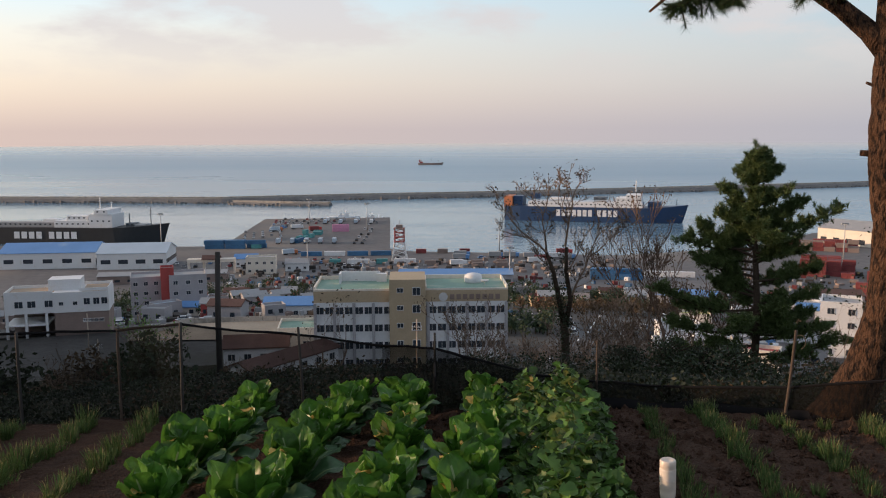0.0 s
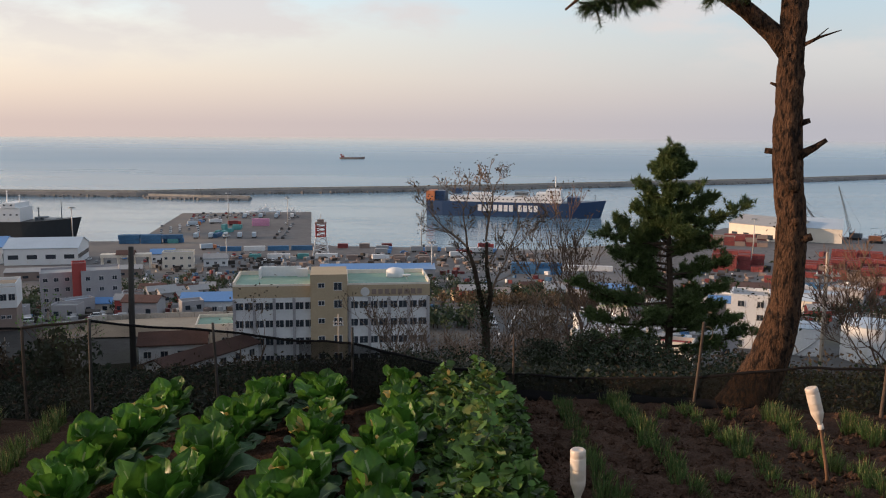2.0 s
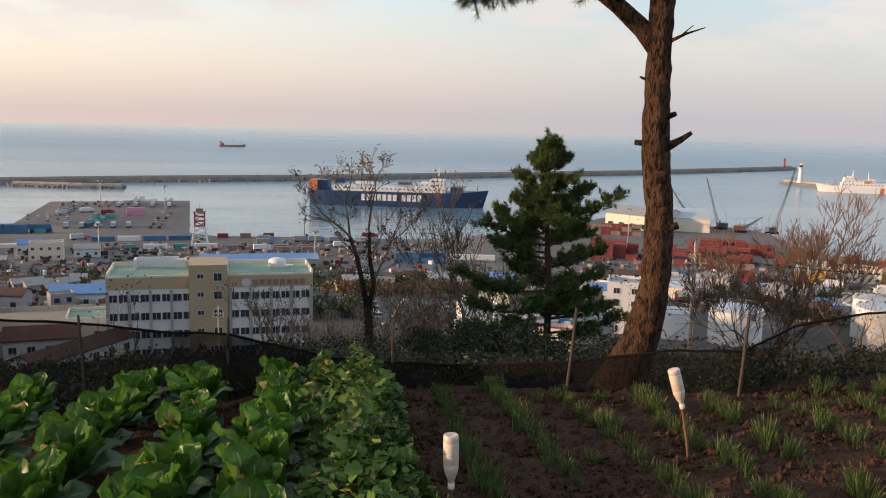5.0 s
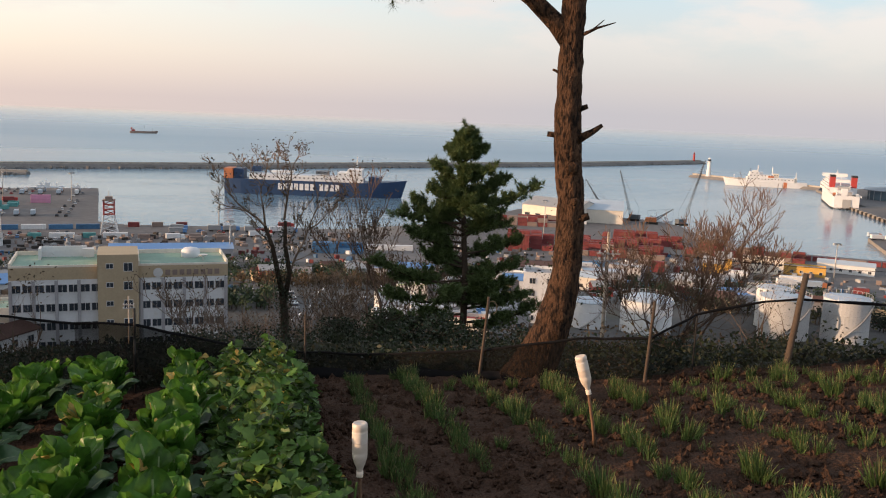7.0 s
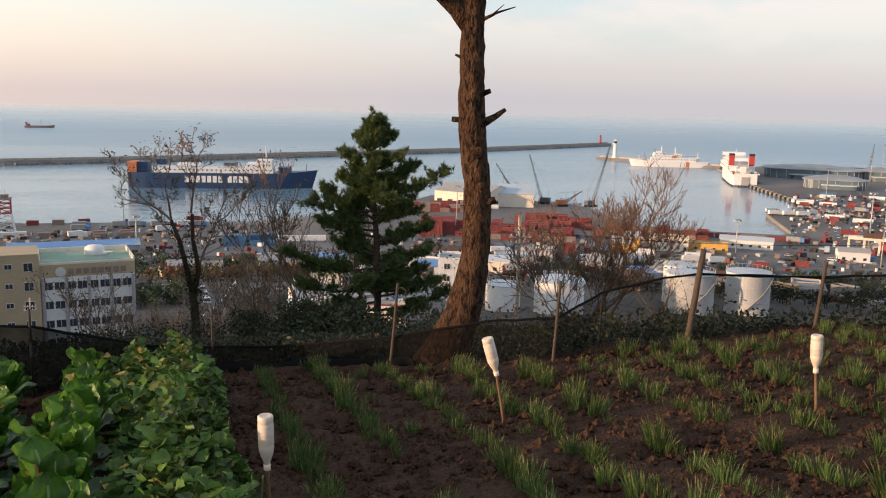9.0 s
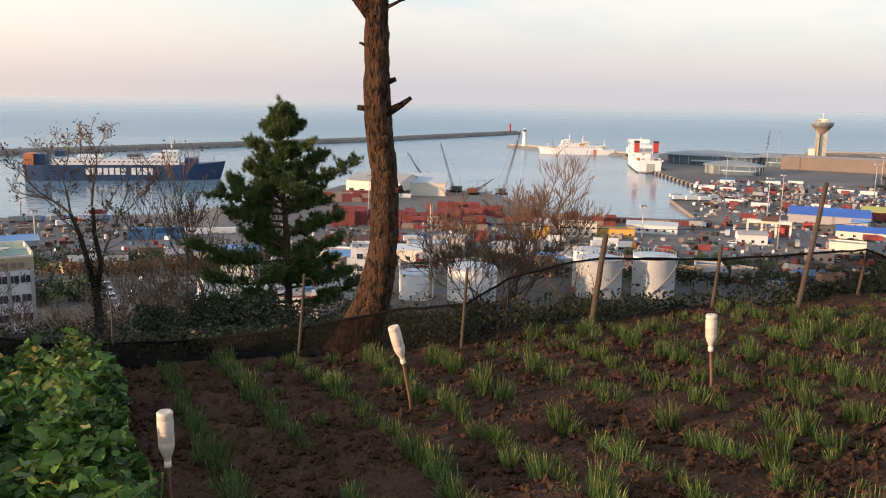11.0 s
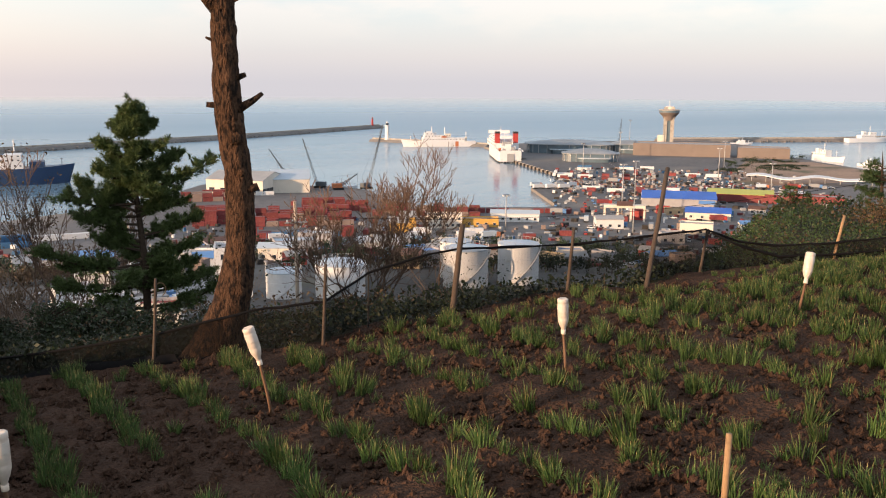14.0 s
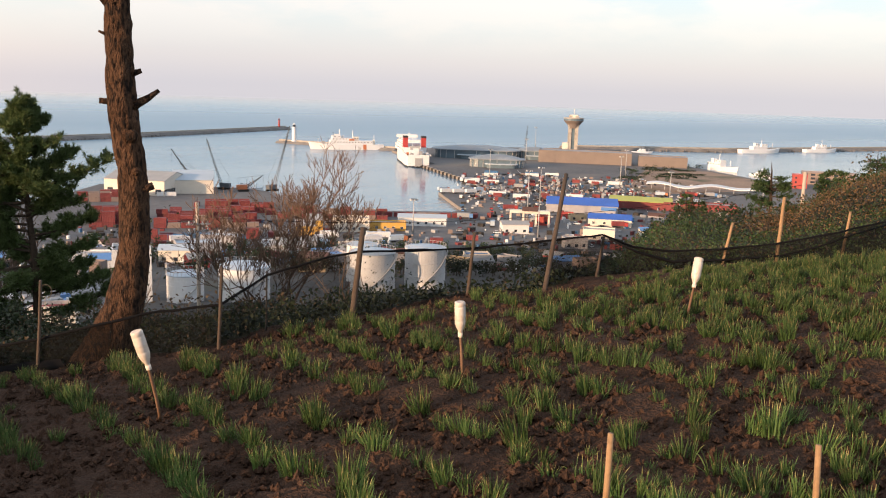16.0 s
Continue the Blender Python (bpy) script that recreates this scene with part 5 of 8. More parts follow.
bare_tree("bare_tree", "yellowing small tree below the garden", (-19.5, 57.0, gz(-19.5, 57)), [((-0.2, 0.1, 1), 3.0, 0.12), ((0.3, -0.1, 1), 2.8, 0.1)], 4, "twig", 8, "bean", 0.16, seed=14)
bare_tree("bare_tree", "leafless bush close behind the net fence", (10.8, 13.2, gz(10.8, 13.2)), [((-0.4, 0.1, 1), 0.9, 0.03), ((0.1, -0.2, 1), 1.0, 0.03), ((0.6, 0.2, 0.9), 0.9, 0.03), ((0.9, 0, 0.5), 0.8, 0.02)], 4, "twig", 1, "shrub", 0.05, seed=21)
bare_tree("bare_tree", "leafless bush close behind the net fence", (7.2, 15.5, gz(7.2, 15.5)), [((-0.6, 0.1, 1), 0.9, 0.03), ((0.1, -0.2, 1), 1.1, 0.03), ((0.6, 0.2, 0.9), 0.9, 0.03)], 4, "twig", 2, "shrub", 0.06, seed=23)
bare_tree("bare_tree", "leafless saplings below the garden", (-2.2, 17.0, gz(-2.2, 17)), [((-0.3, 0.1, 1), 0.8, 0.025), ((0.5, 0, 0.8), 0.8, 0.025)], 4, "twig", 1, "dryleaf", 0.06, seed=25)


def thicket():
    """Leafless brown trees standing close on the slope between the forked tree and the tanks."""
    rnd = random.Random(91)
    first = []
    spots = [(rnd.uniform(0.5, 15.5), rnd.uniform(40, 62)) for _ in range(10)] + [(rnd.uniform(15, 19), rnd.uniform(48, 70)) for _ in range(3)] + [(rnd.uniform(-30, -6), rnd.uniform(50, 90)) for _ in range(9)]
    for i, (az, r) in enumerate(spots):
        x, y = polar(az, r)
        if i < 4:
            first.append(bare_tree("bare_tree", "leafless brown tree in the thicket on the slope", (x, y, gz(x, y)), [((-0.35, 0.1, 1), 1.9, 0.07), ((0.15, -0.3, 1), 2.1, 0.075), ((0.5, 0.25, 0.9), 1.8, 0.06)], 4,
                                   "twig", 3, "dryleaf", 0.11, seed=60 + i, spread=0.55, up=0.16, kids=(2, 3)))
            first[-1]["group"] = "thicket on the slope"
        else:
            q = rnd.uniform(0.75, 1.15) * (1.0 if az > 0 else 0.7)
            copy_thing(first[i % 4], pose(x, y, gz(x, y) - 0.1, 0, 0, rnd.uniform(0, 360)) @ Matrix.Diagonal((q, q, q, 1)))


thicket()


def scrub():
    """Undergrowth over the slope."""
    for name, mt, n, size, label in (("undergrowth", "shrub", 80000, 0.10, "dark green scrub on the hillside"), ("dry_scrub", "dryleaf", 42000, 0.09, "dry brown scrub on the hillside")):
        c = []
        while len(c) < n:
            az = R.uniform(-32, 78)
            r = 9.0 * (120 / 9.0) ** R.random()
            x, y = polar(az, r)
            if y < fence_y(x) + 0.5 or (18.5 < az < 29 and r < 10.3):
                continue
            k = noise.noise((x * 0.28 + (40 if mt == "shrub" else 0), y * 0.28, 2))
            if k < -0.05:
                continue
            h = (0.2 + 0.7 * k) * (0.6 + 0.030 * r) * R.random() ** 0.7
            if 2 < az < 14 and r < 34:
                h *= 0.6
            if az <= 2 and r < 70:
                h *= 0.3
            z = gz(x, y) + h
            s = 0.6 + 0.03 * r
            for _ in range(6):
                c.append((x + R.gauss(0, 0.12 * s), y + R.gauss(0, 0.12 * s), z + R.gauss(0, 0.08 * s)))
        tagged(quads(name, leaf_quads(np.array(c), size * (0.2 + 0.036 * np.hypot(np.array(c)[:, :1], np.array(c)[:, 1:2]))), 4, M[mt]), label, "scrub", kind="stuff")


scrub()


def bank_growth():
    """Low dense weeds on the bank just behind the net."""
    c = []
    while len(c) < 56000:
        x = R.uniform(-9.5, 10.0)
        y = fence_y(x) + 0.12 + 7.0 * R.random() ** 1.3
        if 18.5 < math.degrees(math.atan2(x, y)) < 29 and y < 9.3:
            continue
        k = noise.noise((x * 0.9, y * 0.9, 12))
        h = (0.22 + 0.22 * k) * (0.45 if x < 0.3 else 1.1 if x < 3.0 else 0.5) * R.random() ** 0.6
        z = gz(x, y) + h
        for _ in range(4):
            c.append((x + R.gauss(0, 0.06), y + R.gauss(0, 0.06), z + R.gauss(0, 0.04)))
    tagged(quads("bank_weeds", leaf_quads(np.array(c), 0.05), 4, M["shrub"]), "dense dark weeds on the bank behind the net", "weeds", kind="stuff")


bank_growth()


def shrub(x, y, w, h, n, mt, label, size=0.05):
    th = thing("shrub", label, "shrub", at=(x, y, gz(x, y)))
    c = []
    while len(c) < n:
        u = Vector((R.gauss(0, 0.5), R.gauss(0, 0.5), R.uniform(0, 1)))
        k = 0.75 + 0.6 * noise.noise((u.x * 2.2 + x, u.y * 2.2, u.z * 2.2))
        if u.x * u.x + u.y * u.y + (u.z - 0.35) ** 2 * 1.4 < k * 0.75:
            c.append((u.x * w, u.y * w, u.z * h))
    tagged(quads("leaves", leaf_quads(np.array(c), size), 4, M[mt], th), kind="stuff")
    m = Mesh()
    for _ in range(9):
        m.tube([(R.uniform(-0.1, 0.1), R.uniform(-0.1, 0.1), -0.1), (R.uniform(-w, w) * 0.3, R.uniform(-w, w) * 0.3, h * 0.5), (R.uniform(-w, w) * 0.6, R.uniform(-w, w) * 0.6, h * 0.9)], [0.03, 0.02, 0.008], 5)
    tagged(m.ob("stemwork", M["darkbark"], th), kind="stuff")


for x, y, w, h, n in ((3.0, 14.2, 0.55, 0.55, 1800), (3.9, 14.9, 0.6, 0.85, 2200), (4.6, 15.4, 0.5, 0.7, 2000), (5.3, 15.6, 0.55, 0.9, 2000), (6.1, 16.6, 0.7, 0.75, 2200), (7.0, 17.5, 0.8, 0.6, 1800), (9.0, 19.5, 1.2, 0.9, 2600), (13.5, 20.5, 1.6, 1.1, 3000), (17.0, 20.0, 1.8, 1.5, 3600), (20.5, 19.5, 2.0, 1.7, 3600), (11.5, 12.5, 1.0, 0.5, 2000)):
    shrub(x, y, w, h * (0.75 if x < 8 else 1), n if x < 8 else n * 2, "shrub" if x < 9.5 else "hedge", "dense dark green shrub behind the net fence")


def hillside_bushes():
    """Dark and brown bushes all down the slope below the garden."""
    rnd = random.Random(77)
    proto = []
    for mt, label in (("shrub", "dark green bush on the slope below the garden"), ("dryleaf", "dry brown bush on the slope below the garden"), ("hedge", "leafy green bush on the slope below the garden")):
        th = thing("hillside_bush", label, "bush", "bushes on the slope", at=(0, 0, -300))
        c = []
        while len(c) < 1500:
            u = Vector((rnd.gauss(0, 0.5), rnd.gauss(0, 0.5), rnd.uniform(0, 1)))
            k = 0.7 + 0.8 * noise.noise((u.x * 2.4 + len(proto) * 7, u.y * 2.4, u.z * 2.4))
            if u.x * u.x + u.y * u.y + (u.z - 0.35) ** 2 * 1.4 < k * 0.75:
                c.append((u.x * 1.9, u.y * 1.9, u.z * 2.3))
        tagged(quads("foliage", leaf_quads(np.array(c), 0.20), 4, M[mt], th), kind="stuff")
        m = Mesh()
        m.tube([(0, 0, -0.6), (0.1, 0.05, 0.7), (0.05, 0.1, 1.6)], [0.12, 0.09, 0.04], 6)
        m.ob("stem", M["darkbark"], th)
        proto.append(th)
    used = set()
    for i in range(260):
        az = rnd.uniform(-31, 44)
        r = 22 * (118 / 22) ** rnd.random()
        if i > 200:
            az, r = rnd.uniform(-33, -12), rnd.uniform(70, 165)
        if -17 < az < 15.5 and r < 62 or 4 < az < 14 and r > 60 or (az > 14 and r > (112 if i % 3 else 75)):
            continue
        x, y = polar(az, r)
        s = rnd.uniform(0.45, 1.0) * (0.55 + 0.006 * r) * (1.3 if az < -16 else 0.8 if az < -6 else 0.85)
        k = 0 if rnd.random() < 0.5 else rnd.choice((1, 2))
        mx = pose(x, y, gz(x, y) - 0.2, 0, 0, rnd.uniform(0, 360)) @ Matrix.Diagonal((s, s, s * rnd.uniform(0.7, 1.1), 1))
        if k not in used:
            used.add(k)
            proto[k].matrix_basis = mx
        else:
            made = copy_thing(proto[k], mx)
            made.matrix_basis = mx


hillside_bushes()


def spur_pines():
    rnd = random.Random(31)
    kinds = []
    for k in range(3):
        H = 3.2 + 0.5 * k
        limbs = []
        for i in range(22):
            h = rnd.uniform(0.6, H * 0.97)
            reach = 0.35 + (H - h) * 0.42
            a = rnd.uniform(0, 6.28)
            limbs.append((h, reach * math.cos(a), reach * math.sin(a), h + rnd.uniform(0.05, 0.35)))
        kinds.append((H, limbs))
    first = []
    n = 0
    for i in range(140):
        az = rnd.uniform(55.0, 77) if i > 2 else 74
        r = rnd.uniform(50, 98)
        x, y = polar(az, r)
        s = rnd.uniform(0.28, 0.58) if az < 67 else rnd.uniform(0.4, 0.8)
        if i == 5:
            (x, y), s = polar(64.9, 46), 0.75
        if len(first) < 3:
            H, limbs = kinds[len(first)]
            first.append(small_pine("pine_tree", "small dark pine among others on the hill spur", (x, y, gz(x, y)), limbs, H, "needle", tufts=34, count=13, length=0.22, width=0.016, group="pines on the hill spur"))
        else:
            copy_thing(first[i % 3], pose(x, y, gz(x, y) - 0.2, 0, 0, rnd.uniform(0, 360)) @ Matrix.Diagonal((s, s, s, 1)))


spur_pines()


# ---- town ----
def face(x, y):
    """The turn that points a front towards the garden."""
    return -math.atan2(x, y)


PANE = {}


def pane_mesh(w, h):
    k = (round(w, 2), round(h, 2))
    if k not in PANE:
        m = Mesh()
        m.box(0, 0, 0, w, 0.10, h)
        me = bpy.data.meshes.new("window")
        me.from_pydata(m.v, [], m.f)
        me.materials.append(M["glass"])
        f = Mesh()
        t = 0.09
        f.box(-w / 2, 0, -0.03, t, 0.2, h + 0.06)
        f.box(w / 2, 0, -0.03, t, 0.2, h + 0.06)
        f.box(0, 0, -t / 2, w, 0.2, t)
        f.box(0, 0, h - t / 2, w, 0.2, t)
        f.box(0, 0, 0, 0.06, 0.16, h)
        fe = bpy.data.meshes.new("window_frame")
        fe.from_pydata(f.v, [], f.f)
        fe.materials.append(M["frame"])
        PANE[k] = (me, fe)
    return PANE[k]


def window(parent, x, y, z, w, h, rz=0.0, framed=True):
    me, fe = pane_mesh(w, h)
    o = new("window", me)
    o.parent = parent
    o.matrix_basis = pose(x, y, z, 0, 0, math.degrees(rz))
    if framed:
        q = new("window_frame", fe)
        q.parent = o
    return o


def building(name, label, x, y, z, w, d, h, rz, wall, roof, storeys=3, bays=6, win=(1.4, 1.3), flat=True, sides=True, rise=2.0, parapet=0.8, framed=True, category="building", low=1.1):
    """A house whose front looks along its own -y. x, y: the middle of its front."""
    th = thing(name, label, category, at=(x, y, z), rz=rz)
    m = Mesh()
    m.box(0, d / 2, -6, w, d, h + 6)
    m.ob("wall", M[wall], th)
    r = Mesh()
    if flat:
        t = 0.25
        for bx, by, sx, sy in ((0, t / 2, w, t), (0, d - t / 2, w, t), (-w / 2 + t / 2, d / 2, t, d - 2 * t), (w / 2 - t / 2, d / 2, t, d - 2 * t)):
            r.box(bx, by, h, sx, sy, parapet)
        r.ob("parapet", M[wall], th)
        r = Mesh()
        r.box(0, d / 2, h + 0.01, w - 2 * t, d - 2 * t, 0.12)
        r.ob("roof", M[roof], th)
    else:
        r.gable(0, d / 2, h, w, d, rise)
        r.ob("roof", M[roof], th)
        for s in (-1, 1):
            g = Mesh()
            xx = s * (w / 2 - 0.1)
            g.add([(xx - 0.1, 0.05, h), (xx + 0.1, 0.05, h), (xx + 0.1, d - 0.05, h), (xx - 0.1, d - 0.05, h), (xx - 0.1, d / 2, h + rise - 0.03), (xx + 0.1, d / 2, h + rise - 0.03)],
                  [(0, 3, 4), (1, 5, 2), (0, 4, 5, 1), (4, 3, 2, 5)])
            g.ob("gable_wall", M[wall], th)
    if storeys:
        sh = h / storeys
        for f in range(storeys):
            for b in range(bays):
                window(th, -w / 2 + w * (b + 0.5) / bays, -0.02, f * sh + min(low, sh * 0.35), win[0], min(win[1], sh * 0.6), framed=framed)
            if sides:
                nb = max(1, int(d / 4))
                for b in range(nb):
                    for s in (-1, 1):
                        window(th, s * (w / 2 + 0.02), d * (b + 0.5) / nb, f * sh + min(low, sh * 0.35), win[0], min(win[1], sh * 0.6), math.pi / 2, framed=framed)
    return th


def office():
    """The long beige and white office block with its stair tower."""
    th = thing("office_building", "beige and white office block with stair tower and green roof", "building", at=(-5.9, 166.6, -46.2), rz=radians(2.0))
    h = 15.4
    m = Mesh()
    m.box(-9.1, 6.5, -6, 19.4, 13, h + 6 - 1.9)
    m.box(10.4, 6.5, -6, 15.8, 13, h + 6 - 1.9)
    m.ob("wall", M["white"], th)
    m = Mesh()
    m.box(-9.1, 6.5, h - 1.9, 19.5, 13.1, 2.2)
    m.box(10.4, 6.5, h - 1.9, 15.9, 13.1, 2.2)
    m.ob("top_band", M["beige"], th, "beige band above the upper windows")
    m = Mesh()
    m.box(-1.15 + 0.2, 3.6, -6, 6.9, 9.6, h + 6 + 2.6)
    m.ob("stair_tower", M["beige"], th)
    m = Mesh()
    m.box(-9.1, 6.5, h + 0.3, 19.0, 12.5, 0.12)
    m.box(10.4, 6.5, h + 0.3, 15.4, 12.5, 0.12)
    m.ob("roof", M["greenroof"], th, "pale green coated flat roof")
    m = Mesh()
    for x0, x1 in ((-18.85, 0.65), (2.45, 18.35)):
        m = Mesh()
        c, w = (x0 + x1) / 2, x1 - x0
        m.box(c, 0.15, h + 0.3, w, 0.3, 0.35)
        m.box(c, 12.85, h + 0.3, w, 0.3, 0.9)
        m.box(x0 + 0.15, 6.5, h + 0.3, 0.3, 12.4, 0.8)
        m.box(x1 - 0.15, 6.5, h + 0.3, 0.3, 12.4, 0.8)
        m.ob("parapet", M["warmwhite"], th)
    m = Mesh()
    m.box(-10.5, 10.6, h + 0.42, 8.0, 0.4, 2.0)
    m.box(-14.4, 9.0, h + 0.42, 0.4, 3.2, 2.0)
    m.box(-6.2, 10.2, h + 0.42, 2.0, 1.6, 1.6)
    m.ob("roof_screen", M["white"], th)
    m = Mesh()
    m.lathe([(1.7, 0), (1.75, 0.2), (1.75, 1.3), (1.3, 1.7), (0.3, 1.9)], 18, 12.2, 8.0, h + 0.42)
    m.ob("water_tank", M["white"], th, "round white roof tank", smooth=True)
    m = Mesh()
    m.lathe([(0.05, 0), (0.6, 0.2), (0.9, 0.5)], 16, 14.2, 4.0, h + 1.0)
    m.tube([(14.2, 4.0, h + 0.4), (14.2, 4.0, h + 1.1)], 0.08, 6)
    m.ob("dish_aerial", M["frame"], th)
    for x in [-18.6 + 3.7 * i for i in range(5)] + [3.0 + 3.75 * i for i in range(5)]:
        pil = Mesh()
        pil.box(x, -0.25, -1, 0.55, 0.5, h - 1.0)
        pil.ob("pilaster", M["grey"], th)
    for f in range(4):
        z = f * 3.42 + 0.95
        for i in range(10):
            window(th, -17.75 + 1.87 * i, -0.02, z, 1.62, 1.4)
        for i in range(8):
            window(th, 3.75 + 1.88 * i, -0.02, z, 1.62, 1.4)
        for i in range(4):
            window(th, 18.32, 2 + 3 * i, z, 1.62, 1.4, math.pi / 2)
    for f in range(5):
        window(th, 0.75, -1.22, f * 3.4 + 1.4, 1.5, 1.5)
        window(th, -2.35, -1.22, f * 3.4 + 1.9, 1.2, 0.9)
    # sign of unreadable letters: plain bars
    for i in range(8):
        m = Mesh()
        m.box(7.6 + 1.25 * i, -0.12, h - 1.5, 0.85, 0.14, 1.0)
        m.ob("sign_bar", M["brownwall"], th)
    m = Mesh()
    m.lathe([(0.1, 0), (0.85, 0.05), (0.85, 0.15)], 18)
    o = m.ob("emblem", M["frame"], th, "plain round emblem on the facade")
    o.matrix_basis = pose(5.9, -0.05, h - 1.0, 90, 0, 0)


office()


def white_house():
    th = thing("white_building", "white three-storey building on stilts with roof terrace and brown side", "building", at=(-99.5, 221.0, -52.6), rz=radians(14))
    m = Mesh()
    m.box(-7.5, 6, 6.3, 13, 12, 5.2)
    m.ob("wall", M["white"], th)
    m = Mesh()
    m.box(6.6, 6, 6.3, 15.2, 13, 5.6)
    m.ob("side_wing", M["white"], th)
    m = Mesh()
    m.box(6.6, 6, -5, 14.8, 12.5, 11.3)
    m.ob("lower_wall", M["brownwall"], th, "brown panelled lower wall")
    for x in (-13.6, -8.5, -3.0):
        for y in (0.4, 11.6):
            m = Mesh()
            m.box(x, y, -5, 0.7, 0.7, 11.3)
            m.ob("column", M["white"], th)
    m = Mesh()
    m.box(-8.3, 6, 2.9, 11.5, 12, 0.5)
    m.ob("floor_slab", M["white"], th)
    m = Mesh()
    m.box(-8.3, 11.4, -5, 11.5, 0.4, 11.3)
    m.ob("back_wall", M["brownwall"], th)
    m = Mesh()
    m.box(1.8, 7, 11.9, 9.0, 7, 3.0)
    m.ob("roof_house", M["white"], th)
    m = Mesh()
    m.box(-7.5, 6, 11.5, 12.6, 11.6, 0.1)
    m.box(10.4, 6, 11.9, 7.0, 12.4, 0.1)
    m.ob("roof", M["sand"], th, "sandy flat roof")
    m = Mesh()
    for s in (0.1, 11.9):
        m.box(-7.5, s, 11.5, 13, 0.25, 0.9)
        m.box(10.2, s, 11.9, 7.8, 0.25, 0.9)
    m.box(-13.9, 6, 11.5, 0.25, 11.6, 0.9)
    m.box(14.0, 6, 11.9, 0.25, 11.6, 0.9)
    m.ob("parapet", M["white"], th)
    for x in (-10.2, -6.8, -2.2):
        window(th, x, -0.02, 8.0, 2.2, 1.8)
    for x in (1.2, 5.0):
        window(th, x, -0.52, 8.3, 1.2, 1.0)
    for x in (8.2, 10.8, 13.0):
        window(th, x, -0.52, 8.3, 1.7, 1.8)
    for x in (7.5, 9.0, 10.5, 12.0):
        window(th, x, -0.28, 3.4, 1.1, 0.9)
    th.matrix_basis = pose(-98.2, 221.0, -51.6, 0, 0, 14) @ Matrix.Diagonal((0.88, 0.88, 0.93, 1))


white_house()
b = building("grey_building", "grey three-storey block with a red stair tower", -97.5, 291, -62.0, 13, 12, 13.0, 0.32, "grey", "greyroof", 4, 4)
b2 = building("grey_building", "three-storey grey block with flat roof", -84.5, 289, -62.0, 12, 12, 14.0, 0.32, "grey", "greyroof", 4, 3)
building("stair_tower_block", "narrow dark red stair tower between grey blocks", -91.0, 288, -62.0, 4.2, 6, 16.5, 0.32, "redwall", "greyroof", 0, 0)
building("warehouse", "long white port warehouse with blue metal roof", -211, 467, -72.8, 50, 26, 8.5, 0.1, "white", "blueroof", 1, 5, (5, 2.2), flat=False, rise=4.0, framed=False, low=3.6)
building("warehouse", "white port warehouse with faded pale blue roof", -165, 464, -72.8, 36, 26, 8.5, 0.1, "white", "paleroof", 1, 4, (5, 2.2), flat=False, rise=4.0, framed=False, low=3.6)
building("shed", "low white shed with bright blue roof", -47.5, 268, -57.6, 16, 10, 4.0, 0.05, "white", "blueroof", 1, 4, flat=False, rise=1.8)
building("house", "low white house with dark brown roof", -37.0, 170, -46.0, 12.5, 8, 3.6, 0.12, "white", "brownroof", 1, 4, flat=False, rise=1.6)
building("shed", "long low building with dark roof below the office", -26.5, 156, -44.2, 22, 6, 3.2, 0.95, "white", "brownroof", 1, 6, flat=False, rise=1.2)
building("house", "pale flat-roofed annexe with green roof", -27.0, 183, -46.6, 16, 10, 4.5, 0.1, "warmwhite", "greenroof", 1, 4)
building("house", "white two-storey port office with pale roof", -93.0, 446, -72.8, 15, 9, 8.0, 0.1, "warmwhite", "greyroof", 2, 4)
building("house", "small white house with grey gabled roof", -76.0, 455, -72.8, 12, 8, 4.0, 0.1, "white", "greyroof", 1, 3, flat=False, rise=2.0)
building("house", "small white house with blue roof at the port", -106.0, 470, -72.8, 12, 8, 4.5, 0.1, "white", "blueroof", 1, 3, flat=False, rise=2.0)
building("long_shed", "very long low shed with faded blue roof", 6.0, 413, -72.8, 54, 16, 4.5, 0.0, "grey", "blueroof", 1, 12, (2.5, 1.2), flat=False, rise=1.6, framed=False)
building("long_shed", "long row shed with grey roof beside the quay", -135.0, 420, -72.8, 60, 10, 4.0, 0.15, "brownwall", "greyroof", 1, 10, (2.5, 1.2), flat=False, rise=1.2, framed=False)
building("quay_warehouse", "sunlit cream quay warehouse with grey roof", 252, 545, -72.8, 42, 34, 9.5, -0.95, "warmwhite", "greyroof", 1, 5, (4, 3), flat=False, rise=4.5, framed=False)
building("quay_shed", "pale green quay shed with gabled roof", 286, 531, -72.8, 26, 36, 9.0, -0.5, "warmwhite", "paleroof", 0, 0, flat=False, rise=5.0)
building("white_building", "tall narrow white block with stained walls", 83, 181, -48.4, 8, 9, 11.5, -0.42, "white", "greyroof", 4, 2)
building("office_block", "low cream port office behind the yellow sheds", 277, 352, -72.8, 19, 10, 6.4, -0.65, "warmwhite", "greyroof", 2, 6)
building("yellow_shed", "bright yellow gabled shed in the harbour yard", 247, 349, -72.8, 9, 9, 6.0, -0.6, "yellow", "greyroof", 0, 0, flat=False, rise=2.4)
building("yellow_shed", "bright yellow gabled shed in the harbour yard", 262, 362, -72.8, 8, 9, 6.0, -0.6, "yellow", "greyroof", 0, 0, flat=False, rise=2.4)
building("yellow_shed", "low long yellow and grey store in the yard", 292, 346, -72.8, 26, 8, 3.8, -0.7, "yellow", "greyroof", 1, 6)
building("shed", "long white shed with pale blue roof in the yard", 321, 346, -72.8, 26, 9, 4.5, -0.75, "white", "paleroof", 1, 6, flat=False, rise=1.4)
